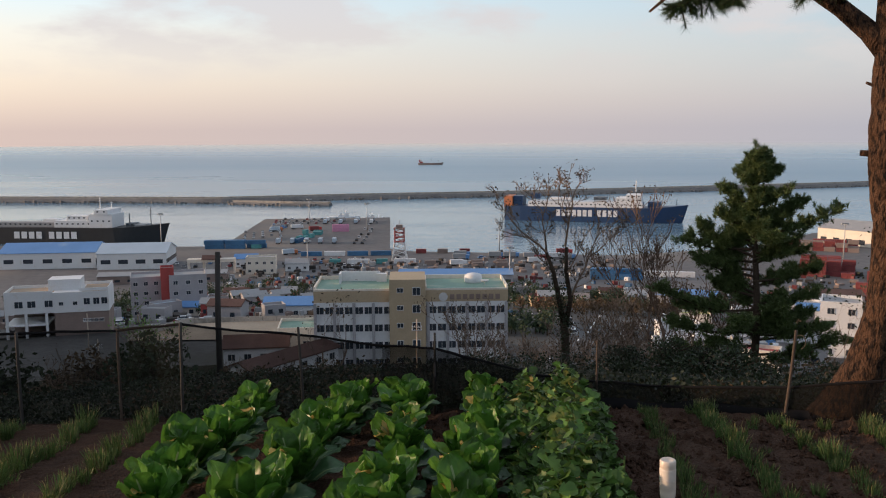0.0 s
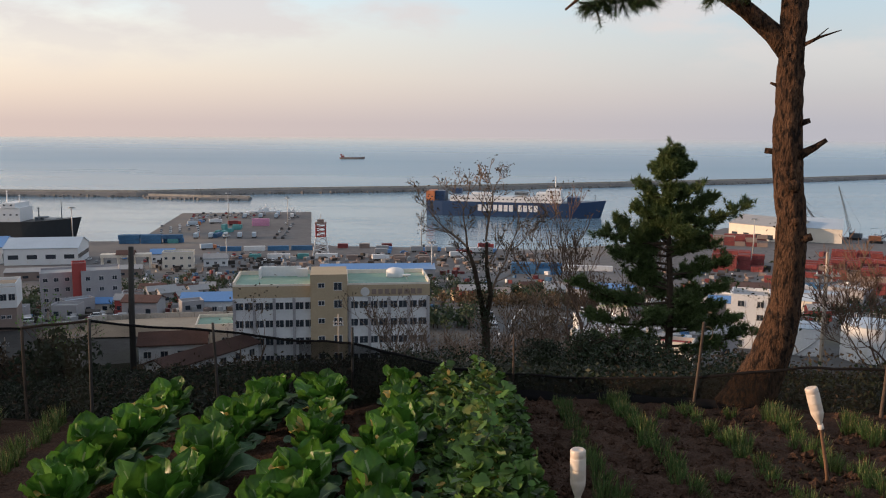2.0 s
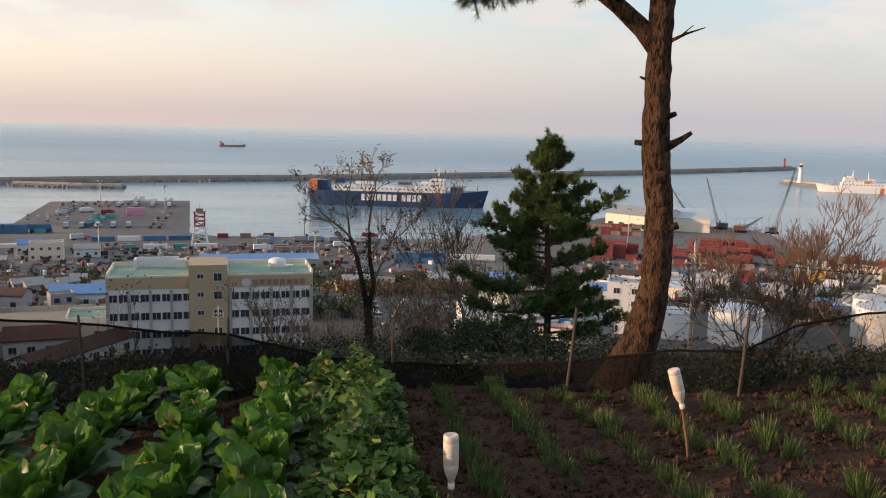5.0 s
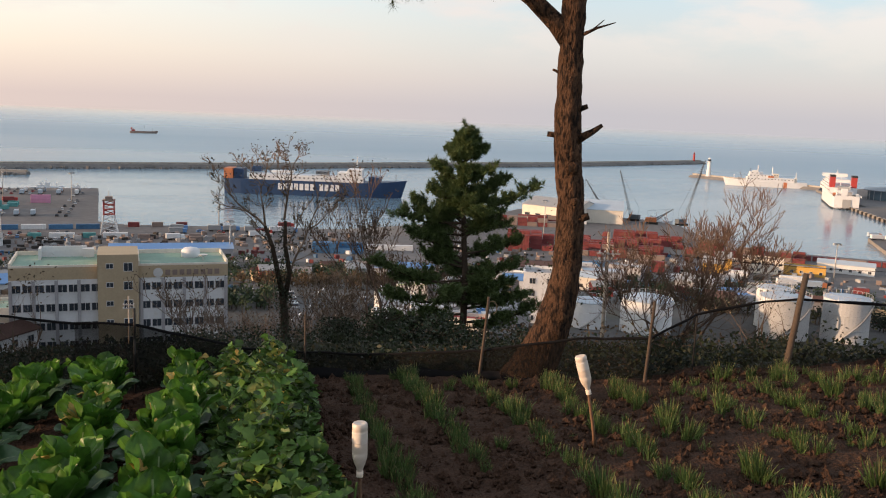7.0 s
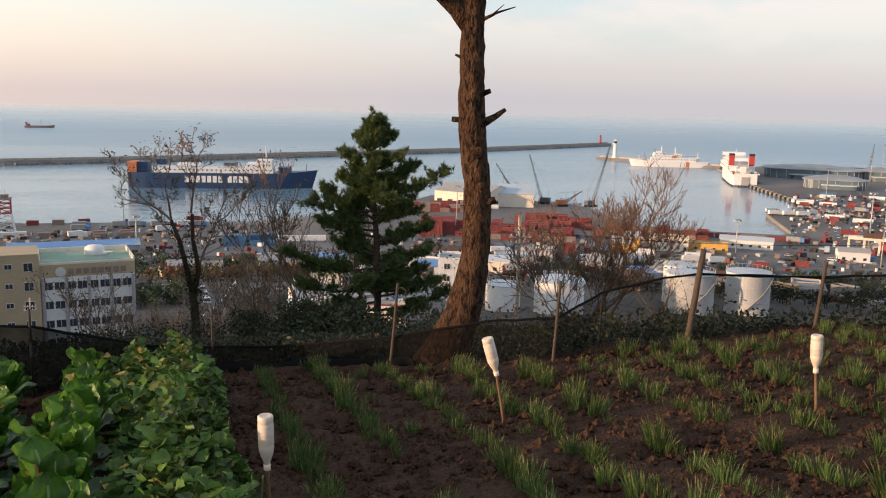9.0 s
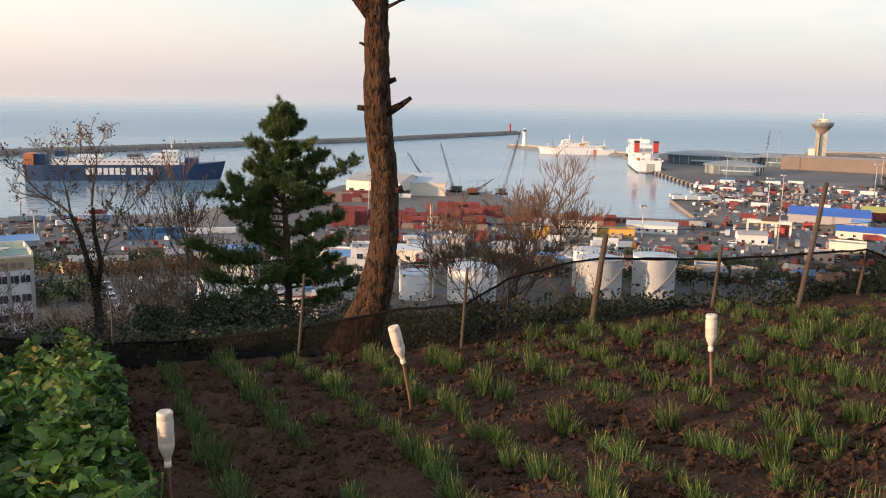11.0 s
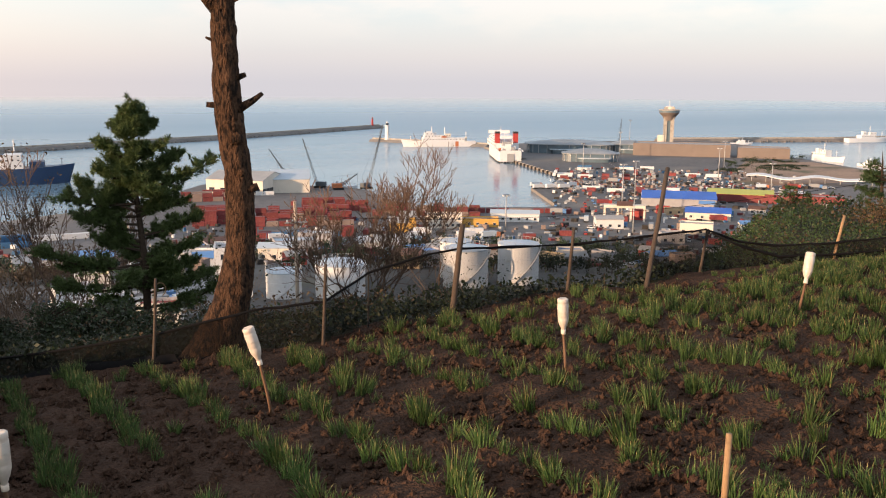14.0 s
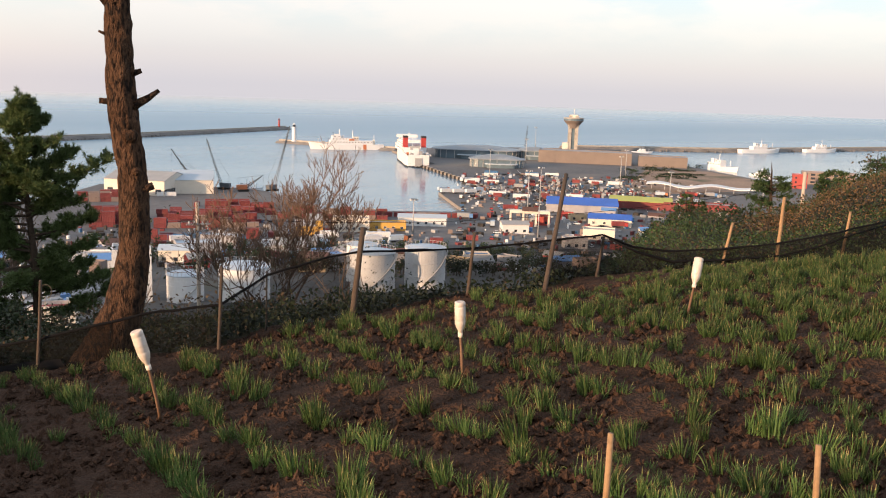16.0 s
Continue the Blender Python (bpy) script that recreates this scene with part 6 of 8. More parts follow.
building("tarpaulin_hall", "wide hall under a bright blue tarpaulin roof", 442, 331, -72.8, 44, 30, 5.0, -0.9, "grey", "bluetarp", 0, 0, flat=False, rise=3.0, category="hall")
building("tarpaulin_hall", "small hall under a blue tarpaulin roof", 411, 288, -72.8, 24, 16, 4.0, -0.95, "warmwhite", "bluetarp", 1, 4, flat=False, rise=2.0, category="hall")
building("market_hall", "long red-walled hall with yellow-green roof", 492, 322, -72.8, 40, 22, 5.0, -1.0, "containerred", "yellowgreen", 0, 0, flat=False, rise=2.0, category="hall")
building("market_hall", "long low red-walled row of stores", 512, 290, -72.8, 46, 12, 5.0, -1.0, "containerred", "greyroof", 0, 0, category="hall")
building("terminal_wing", "long brown passenger terminal with flat pale roof", 764, 573, -72.8, 98, 34, 12.0, -0.96, "terminalwall", "greyroof", 0, 0, (2.6, 2.0), framed=False)
building("harbour_block", "brown open-sided block by the far basin", 792, 326, -72.8, 44, 16, 10, -1.1, "brownwall", "greyroof", 3, 7, (3.6, 1.8), framed=False)
building("harbour_block", "small reddish block by the far basin", 735, 326, -72.8, 12, 12, 11, -1.1, "redwall", "greyroof", 3, 2, framed=False)
building("terminal_wing", "low brown terminal wing with flat roof", 811, 507, -72.8, 50, 26, 10.0, -0.96, "terminalwall", "greyroof", 0, 0, (2.6, 2.0), framed=False)
for x, y, w, h, wl, rf in ((120, 300, 16, 4, "white", "greyroof"), (150, 292, 12, 5, "warmwhite", "paleroof"), (176, 322, 18, 5, "white", "paleroof"), (204, 300, 14, 4.5, "grey", "greyroof"), (112, 262, 10, 4, "white", "blueroof"),
                           (222, 318, 16, 5, "white", "greyroof"), (236, 296, 12, 4, "warmwhite", "brownroof"), (160, 352, 20, 5, "grey", "brownroof"), (197, 344, 16, 6, "white", "paleroof"), (96, 330, 14, 4, "grey", "blueroof"), (345, 300, 14, 5, "white", "greyroof"), (365, 262, 16, 5, "warmwhite", "greyroof"),
                           (80, 226, 9, 4, "white", "greyroof"), (62, 214, 8, 4, "warmwhite", "yellowgreen"), (52, 190, 9, 4.5, "white", "greyroof"), (70, 168, 9, 5, "white", "greyroof"), (58, 160, 8, 4, "warmwhite", "redwall")):
    wl = "grey" if wl == "white" and R.random() < 0.6 else wl
    building("store", "small pale town store with a simple roof", x, y, max(gz(x, y), QUAY) - 0.1, w, w * 0.6, h, face(x, y) + R.uniform(-0.3, 0.3), wl, rf, 1, max(2, int(w / 4)), flat=R.random() < 0.5, rise=1.4, framed=False)


def sand_yard():
    m = Mesh()
    pts = [(-75, 205), (-68, 236), (-22, 232), (-30, 200)]
    n = 12
    for i in range(n + 1):
        for k in range(n + 1):
            a = Vector(pts[0]).lerp(Vector(pts[3]), i / n)
            c = Vector(pts[1]).lerp(Vector(pts[2]), i / n)
            p = a.lerp(c, k / n)
            m.v.append((p.x, p.y, gz(p.x, p.y) + 0.35))
    for i in range(n):
        for k in range(n):
            q = i * (n + 1) + k
            m.f.append((q, q + n + 1, q + n + 2, q + 1))
    m.mi = [0] * len(m.f)
    tagged(m.ob("sports_ground", M["sand"]), "pale sandy sports ground beside the office", "sports ground", kind="structure")
    th = thing("wall_fence", "pale concrete wall round the sandy yard", "wall", at=(0, 0, 0))
    for a, c in ((pts[1], pts[2]), (pts[0], pts[1])):
        for i in range(12):
            p, q = Vector(a).lerp(Vector(c), i / 12), Vector(a).lerp(Vector(c), (i + 1) / 12)
            w = Mesh()
            d = q - p
            w.box((p.x + q.x) / 2, (p.y + q.y) / 2, gz(p.x, p.y) - 0.5, d.length - 0.15, 0.25, 2.3, math.atan2(d.y, d.x))
            w.ob("panel", M["concrete"], th)


sand_yard()


# ---- roads ----
def road(name, pts, width, label, lift=0.12):
    m = Mesh()
    out = strip(pts, width)
    n = len(pts)
    for i in range(n - 1):
        q = [out[i], out[i + 1], out[2 * n - 2 - i], out[2 * n - 1 - i]]
        m.add([(x, y, max(gz(x, y), QUAY) + lift) for x, y in q], [(0, 3, 2, 1)])
    o = m.ob(name, M["road"])
    for p in o.data.polygons:
        if p.normal.z < 0:
            p.flip()
    tagged(o, label, "road", kind="structure")
    k = Mesh()
    for i in range(n - 1):
        a, c = Vector(pts[i]), Vector(pts[i + 1])
        L = (c - a).length
        d = (c - a) / L
        for s in range(int(L / 9)):
            p = a + d * (s * 9 + 2)
            k.box(p.x, p.y, max(gz(p.x, p.y), QUAY) + lift + 0.01, 4.0, 0.35, 0.02, math.atan2(d.y, d.x))
    tagged(k.ob("road_marking", M["tarmacline"]), "broken white line along the road", "road marking", kind="stuff")


road("road", [polar(a, 398 + 0.35 * max(0, a - 20)) for a in range(-30, 64, 3)], 16, "wide grey port road with white lines")
road("road", [(20, 168), (34, 205), (48, 260), (60, 330), (66, 392)], 9, "town road running down to the port", 0.4)
road("road", [polar(a, 252) for a in range(-28, 10, 3)], 8, "grey town street across the slope", 0.5)
road("road", [(400, 330), (520, 430), (640, 560), (720, 690)], 14, "straight terminal road with white lines")
road("road", [(470, 300), (600, 400), (760, 520)], 12, "straight terminal road with white lines")


def street_trees():
    for k, (a0, a1, r0, n, mt) in enumerate(((-27, 66, 376, 200, "hedge"), (-24, 14, 300, 80, "hedge"), (2, 20, 345, 110, "hedge"), (5, 17, 270, 70, "dryleaf"), (-25, -8, 350, 60, "hedge"), (20, 62, 335, 120, "hedge"), (28, 60, 262, 90, "shrub"), (-27, -3, 402, 90, "hedge"), (-4, 6, 395, 40, "hedge"), (0, 7, 215, 60, "hedge"), (26, 50, 398, 70, "hedge"))):
        c, m = [], Mesh()
        for i in range(n):
            x, y = polar(R.uniform(a0, a1), r0 + R.gauss(0, 6))
            z = max(gz(x, y), QUAY)
            h = R.uniform(3.0, 5.5)
            m.tube([(x, y, z - 0.3), (x, y, z + h * 0.6)], [0.16, 0.08], 5)
            n2 = 70
            u = rng.normal(size=(n2, 3)) * (h * 0.24, h * 0.24, h * 0.2) + (x, y, z + h * 0.62)
            c.append(u)
        tagged(quads("roadside_trees", leaf_quads(np.concatenate(c), 0.9), 4, M[mt]), "row of small leafy trees along the road", "trees", kind="stuff")
        tagged(m.ob("roadside_trunks", M["darkbark"]), "thin trunks of the roadside trees", "trees", kind="stuff")


street_trees()


# ---- storage tanks ----
def storage_tank(x, y, z, rad, h, label):
    th = thing("storage_tank", label, "storage tank", "oil storage tanks", at=(x, y, z))
    m = Mesh()
    m.lathe([(rad, -5), (rad, h * 0.33), (rad + 0.06, h * 0.335), (rad + 0.06, h * 0.345), (rad, h * 0.35), (rad, h * 0.66), (rad + 0.06, h * 0.665), (rad + 0.06, h * 0.675), (rad, h * 0.68), (rad, h)], 40)
    m.ob("shell", M["white"], th, smooth=False)
    m = Mesh()
    m.lathe([(rad + 0.15, h), (rad + 0.15, h + 0.18), (rad * 0.5, h + rad * 0.10), (0.2, h + rad * 0.14)], 40)
    m.ob("roof", M["paleroof"], th)
    m = Mesh()
    for i in range(28):
        t = 2 * math.pi * i / 28
        m.tube([((rad + 0.05) * math.cos(t), (rad + 0.05) * math.sin(t), h + 0.1), ((rad + 0.05) * math.cos(t), (rad + 0.05) * math.sin(t), h + 1.1)], 0.04, 4)
    m.tube([((rad + 0.05) * math.cos(t), (rad + 0.05) * math.sin(t), h + 1.1) for t in np.linspace(0, 2 * math.pi, 33)], 0.04, 4)
    m.ob("guard_rail", M["galv"], th)
    m = Mesh()
    a0 = -math.atan2(y, x)
    m.tube([((rad + 0.5) * math.cos(t), (rad + 0.5) * math.sin(t), h * i / 16) for i, t in enumerate(np.linspace(3.6, 5.4, 17))], 0.22, 5)
    m.ob("stair", M["galv"], th)


storage_tank(137.5, 165.5, -49.5, 5.6, 9.6, "large cream-white oil tank with spiral stair")
storage_tank(152.0, 162.0, -50.0, 5.2, 10.2, "large white oil tank with roof railing")
storage_tank(93.3, 177.0, -48.6, 4.0, 6.6, "white oil tank below the garden slope")
storage_tank(104.4, 170.6, -48.4, 5.7, 8.0, "white oil tank beside another on the slope")
storage_tank(146.0, 180.0, -50.0, 4.2, 9.0, "smaller white oil tank between larger ones")


# ---- poles, masts, lamps ----
def power_pole(x, y, top, base, label, r=0.14, arms=1, lean=(0, 0)):
    th = thing("utility_pole", label, "utility pole", at=(x, y, base))
    m = Mesh()
    m.tube([(0, 0, -1), (lean[0], lean[1], top - base)], [r, r * 0.75], 12)
    m.ob("pole", M["polec"], th, smooth=True)
    for k in range(arms):
        a = Mesh()
        z = (top - base) * 0.86 - 0.5 * k
        a.box(lean[0] * 0.86, lean[1] * 0.86 - 0.12, z, 1.6, 0.09, 0.11, 0.5 * k - 0.3)
        a.ob("crossarm", M["galv"], th)
        for s in (-0.7, -0.3, 0.3, 0.7):
            i = Mesh()
            i.lathe([(0.04, 0), (0.07, 0.06), (0.05, 0.12), (0.06, 0.18)], 8, s, -0.12, z + 0.11)
            i.ob("insulator", M["white"], th)


power_pole(29.4, 53.35, -7.95, gz(29.4, 53.35), "sunlit concrete utility pole with crossarms", 0.15, 2)
power_pole(55.4, 24.0, -4.4, gz(55.4, 24.0), "pale concrete utility pole on the hill spur", 0.14, 0)
th = thing("wooden_pole", "dark bare wooden pole below the garden", "pole", at=(-5.9, 22.65, gz(-5.9, 22.65)))
m = Mesh()
m.tube([(0, 0, -1), (0.02, 0, 2.0), (0.07, 0.0, -3.11 - gz(-5.9, 22.65))], [0.085, 0.075, 0.065], 10)
m.ob("pole", M["darkpost"], th, smooth=True)
for x, y, h in ((-38.5, 120, 9), (-78, 190, 9), (-4.0, 130, 9), (-60, 150, 8), (50, 140, 8)):
    power_pole(x, y, gz(x, y) + h, gz(x, y), "grey concrete town utility pole", 0.13, 2)


def light_mast(x, y, h, label="tall floodlight mast on the quay"):
    th = thing("light_mast", label, "light mast", "floodlight masts", at=(x, y, QUAY))
    m = Mesh()
    m.tube([(0, 0, 0), (0, 0, h)], [0.38, 0.2], 10)
    m.ob("mast", M["galv"], th, smooth=True)
    m = Mesh()
    m.lathe([(0.4, h - 0.4), (1.6, h - 0.2), (1.6, h), (0.4, h + 0.1)], 12)
    m.ob("head_ring", M["steel"], th)
    for k in range(6):
        t = k * 1.047
        b = Mesh()
        b.box(1.7 * math.cos(t), 1.7 * math.sin(t), h - 0.9, 0.7, 0.5, 0.7, t)
        b.ob("floodlight", M["frame"], th)


for x, y, h in ((-179, 558, 21), (33, 514, 19), (32, 419, 17), (-71, 459, 16), (390, 331, 29), (833, 700, 32), (-100, 660, 22), (-55, 640, 20), (205, 585, 24), (460, 380, 24), (540, 330, 22), (610, 420, 24), (690, 470, 24), (700, 600, 26), (300, 330, 18), (345, 285, 18), (420, 250, 18), (215, 470, 22), (560, 520, 24)):
    light_mast(x, y, h)


def lattice(m, x, y, z0, z1, w0, w1, r=0.25, steps=7):
    for k in range(4):
        a, c = ((-1, -1), (1, -1), (1, 1), (-1, 1))[k], ((1, -1), (1, 1), (-1, 1), (-1, -1))[k]
        m.tube([(x + a[0] * w0, y + a[1] * w0, z0), (x + a[0] * w1, y + a[1] * w1, z1)], r, 5)
        for s in range(steps):
            t, u = s / steps, (s + 1) / steps
            wa, wb = w0 + (w1 - w0) * t, w0 + (w1 - w0) * u
            m.tube([(x + a[0] * wa, y + a[1] * wa, z0 + (z1 - z0) * t), (x + c[0] * wb, y + c[1] * wb, z0 + (z1 - z0) * u)], r * 0.6, 4)


def signal_tower():
    th = thing("signal_tower", "red and white lattice radar tower on the quay", "tower", at=(-24.5, 494.8, QUAY))
    m = Mesh()
    lattice(m, 0, 0, 0, 10, 4.2, 2.6, 0.32, 4)
    m.box(0, 0, 0, 5.5, 5.5, 0.8)
    m.ob("lower_frame", M["white"], th)
    m = Mesh()
    lattice(m, 0, 0, 10, 18, 2.6, 2.6, 0.3, 4)
    for z in (10, 12.6, 15.2):
        m.box(0, 0, z, 4.6, 4.6, 0.35)
    m.ob("upper_frame", M["redwall"], th)
    m = Mesh()
    m.box(0, 0, 17.4, 6.4, 6.4, 0.5)
    m.box(0, 0, 17.9, 3.6, 3.6, 1.8)
    m.ob("cabin", M["brownwall"], th)
    m = Mesh()
    m.tube([(0, 0, 18), (0, 0, 23)], 0.15, 6)
    m.ob("antenna", M["galv"], th)


signal_tower()


def lighthouse(x, y, z, h, mt, label):
    th = thing("lighthouse", label, "lighthouse", at=(x, y, z))
    m = Mesh()
    m.lathe([(h * 0.16, -2), (h * 0.16, 0.6), (h * 0.13, 0.7), (h * 0.095, h * 0.72), (h * 0.15, h * 0.74), (h * 0.15, h * 0.78)], 20)
    m.ob("tower", M[mt], th, smooth=False)
    m = Mesh()
    m.lathe([(h * 0.08, h * 0.78), (h * 0.08, h * 0.90)], 14)
    m.ob("lantern", M["glass"], th)
    m = Mesh()
    m.lathe([(h * 0.095, h * 0.90), (h * 0.03, h * 0.98), (0.05, h)], 14)
    m.ob("cap", M[mt], th)


lighthouse(662, 962, -72.0, 24, "white", "white sunlit lighthouse at the end of the mole")
lighthouse(842, 1268, -70.6, 15, "red", "red lighthouse at the end of the breakwater")


# ---- ships ----
def hull(L, B, D, sheer=2.0, fine=0.30, stern=0.85):
    """Half-open hull loft, bow towards +x, with its stern at x = 0, waterline at z = 0."""
    m = Mesh()
    ns = 22
    st = []
    for i in range(ns + 1):
        t = i / ns
        if t < 0.08:
            b = stern + (1 - stern) * t / 0.08
        elif t < 1 - fine:
            b = 1.0
        else:
            u = (t - 1 + fine) / fine
            b = (1 - u ** 2.0)
        bw = b if t < 1 - fine else max(0.0, 1 - ((t - 1 + fine) / (fine * 0.93)) ** 1.6)
        top = D + sheer * max(0, (t - 0.7) / 0.3) ** 2
        st.append((t * L, max(b, 0.02) * B / 2, max(bw, 0.015) * B / 2, top))
    for x, b, bw, top in st:
        xr = min(x, L * 0.965) if x > L * 0.9 else x
        m.v += [(xr, -bw * 0.92, -3), (xr, -bw, 0), (x, -b, top), (x, b, top), (xr, bw, 0), (xr, bw * 0.92, -3)]
    for i in range(ns):
        for k in range(5):
            a = i * 6 + k
            m.f.append((a, a + 6, a + 7, a + 1))
    m.f.append((0, 1, 2, 3, 4, 5))
    m.f.append(tuple(ns * 6 + k for k in (5, 4, 3, 2, 1, 0)))
    m.mi = [0] * len(m.f)
    return m


def ship(name, label, stern, bow_dir, L, B, D, hullmat, blocks, masts=(), boot=None, sheer=2.0, fine=0.3, letters=None):
    d = Vector(bow_dir).normalized()
    th = thing(name, label, "ship", at=(stern[0], stern[1], SEA), rz=math.atan2(d.y, d.x))
    hull(L, B, D, sheer, fine).ob("hull", M[hullmat], th, smooth=False)
    if boot:
        m = hull(L * 1.0005, B * 1.006, 1.4, 0, fine)
        m.ob("boot_stripe", M[boot], th)
    for nm, x, y, z, sx, sy, sz, mt in blocks:
        m = Mesh()
        m.box(x, y, z, sx, sy, sz)
        if sz > 2.2 and sx > 5:
            for s in (-1, 1):
                n = max(2, int(sx / 3.5))
                for i in range(n):
                    m.box(x - sx / 2 + sx * (i + 0.5) / n, y + s * sy / 2, z + sz * 0.45, 1.3, 0.16, 0.9, 0, 1)
        m.ob(nm, [M[mt], M["glass"]], th)
    for x, y, z, h, r, mt in masts:
        m = Mesh()
        m.tube([(x, y, z), (x, y, z + h)], [r, r * 0.5], 7)
        m.box(x, y, z + h * 0.6, 0.3, h * 0.35, 0.3)
        m.box(x, y, z + h * 0.82, 1.6, 0.3, 0.25)
        m.ob("mast", M[mt], th)
    if letters:
        x0, z0, lw, lh, gap, count, side = letters
        x = x0
        for k in count:
            if k:
                m = Mesh()
                m.box(x, side * (B / 2 + 0.06), z0, lw * 0.72, 0.14, lh)
                m.ob("letter_block", M["white"], th, "plain white block of hull lettering")
            x += gap * lw if k else lw * 0.7
    return th


ship("cargo_ship", "blue and white cargo ship lying in the harbour", (54, 742), (141, -42), 147, 22, 12.0, "bluehull",
     [("deck_house", 66, 0, 12, 92, 20, 4.2, "white"), ("ramp_house", 3, 0, 11, 7, 18, 9.0, "orange"), ("stern_gear", 11, 0, 12, 8, 14, 8, "bluehull"), ("funnel", 24, 3, 17.5, 8, 6, 4.5, "bluehull"), ("bridge", 101, 0, 16.2, 20, 20, 3.6, "white"),
      ("bridge_deck", 105, 0, 19.8, 12, 22, 2.6, "white"), ("deck_gear", 78, 0, 17.5, 10, 12, 2.4, "steel"), ("deck_box", 46, 0, 17.5, 18, 10, 1.6, "white"), ("breakwater_plate", 121, 0, 12.4, 10, 15, 4.5, "bluehull")],
     ((106, 0, 24.5, 9, 0.6, "white"), (8, 0, 20, 8, 0.4, "steel"), (138, 0, 14, 5, 0.3, "steel")), None, 2.5, 0.26, (45, 4.6, 4.3, 5.2, 1.0, (1, 1, 1, 1, 1, 1, 1, 0, 1, 1, 1, 1), -1))
ship("tanker", "black-hulled ship with white superstructure at the quay", (-335, 606), (152, -14), 152, 22, 11.0, "blackhull",
     [("superstructure", 108, 0, 11, 16, 18, 9.0, "white"), ("bridge", 109, 0, 20, 9, 20, 3.0, "white"), ("lower_house", 88, 0, 11, 26, 16, 4.5, "white"), ("slope_house", 90, 0, 15.5, 14, 12, 3.0, "white"), ("deck_gear", 60, 0, 11, 60, 10, 3.0, "greyroof"),
      ("winch", 126, 0, 11, 6, 8, 2.6, "steel"), ("deck_box", 132, 0, 11.2, 9, 8, 1.6, "greyroof"), ("pump_house", 70, 0, 14, 10, 8, 2, "white")],
     ((104, 0, 23, 8, 0.5, "white"), (112, 0, 23, 5, 0.4, "white"), (139, 0, 12, 12, 0.35, "steel"), (124, 0, 13, 7, 0.5, "steel")), None, 2.6, 0.22, (50, 3.8, 5.2, 4.6, 1.0, (1, 1, 1, 1, 0, 1, 1, 1, 1), -1))
ship("ferry", "white ferry with two red funnels moored stern-on", (580, 633), (58, 81), 130, 24, 11, "white",
     [("deck_house", 78, 0, 11, 92, 23, 6, "white"), ("upper_deck", 84, 0, 17, 74, 20, 3.2, "white"), ("boat_deck", 88, 0, 20.2, 58, 17, 2.8, "white"), ("bridge", 112, 0, 23, 12, 22, 3.2, "white"), ("funnel", 40, 9.2, 11, 8, 4.6, 15.5, "red"), ("funnel", 40, -9.2, 11, 8, 4.6, 15.5, "red"),
      ("funnel_cap", 40, 9.2, 26.5, 8.2, 4.8, 1.8, "blackhull"), ("funnel_cap", 40, -9.2, 26.5, 8.2, 4.8, 1.8, "blackhull"), ("stern_door", -0.3, 0, 1.5, 0.6, 7, 7.5, "greyroof"), ("aft_house", 24, 0, 11, 16, 13, 4.4, "white"), ("aft_upper", 30, 0, 15.4, 10, 10, 3.4, "greyroof"),
      ("mooring_gear", 6, 6, 11, 4, 3, 2.2, "greyroof"), ("mooring_gear", 6, -6, 11, 4, 3, 2.2, "steel"), ("life_raft", 12, 9.6, 11, 5, 2.2, 2.6, "orange"), ("life_raft", 12, -9.6, 11, 5, 2.2, 2.6, "white"), ("vent_box", 15, 1, 11, 4, 5, 6.5, "white"), ("vent_box", 10, -3, 11, 3, 3, 4.0, "greyroof"),
      ("rail_band", 20, 11.8, 11, 40, 0.3, 1.4, "white"), ("rail_band", 20, -11.8, 11, 40, 0.3, 1.4, "white"), ("stern_band", 0.2, 0, 11, 0.3, 20, 1.2, "white")],
     ((92, 0, 23, 8, 0.5, "white"), (30, 3, 18.8, 9, 0.35, "white"), (20, -4, 15.4, 7, 0.3, "white")), "blackhull", 2.0, 0.3)
ship("patrol_ship", "long white patrol ship moored at the sunlit mole", (706, 836), (-82, 42), 92, 13, 6.5, "white",
     [("superstructure", 46, 0, 6.5, 40, 11, 4.4, "white"), ("upper_house", 52, 0, 10.9, 24, 9.5, 3.0, "white"), ("bridge", 58, 0, 13.9, 10, 10.5, 2.8, "white"), ("wheelhouse_top", 57, 0, 16.7, 6, 6, 1.6, "white"), ("funnel", 34, 0, 10.9, 6, 5, 4.6, "warmwhite"), ("hangar", 20, 0, 6.5, 12, 10, 4.2, "white"), ("crane_base", 12, 2, 6.5, 2.5, 2.5, 5, "warmwhite"), ("life_boat", 40, 5.4, 10.9, 6, 1.8, 1.8, "orange"), ("life_boat", 40, -5.4, 10.9, 6, 1.8, 1.8, "orange"), ("radome", 50, 0, 13.9, 3, 3, 3, "white"), ("gun_house", 74, 0, 7, 4, 4, 2.5, "greyroof"), ("hull_stripe", 24, 0, 0.2, 4, 13.2, 6.2, "orange")],
     ((54, 0, 16.5, 8, 0.8, "white"), (38, 0, 14, 9, 0.7, "white"), (62, 0, 16.5, 4, 0.3, "steel"), (12, 2, 11, 7, 0.5, "white"), (80, 0, 8, 5, 0.3, "white")), None, 2.5, 0.35)
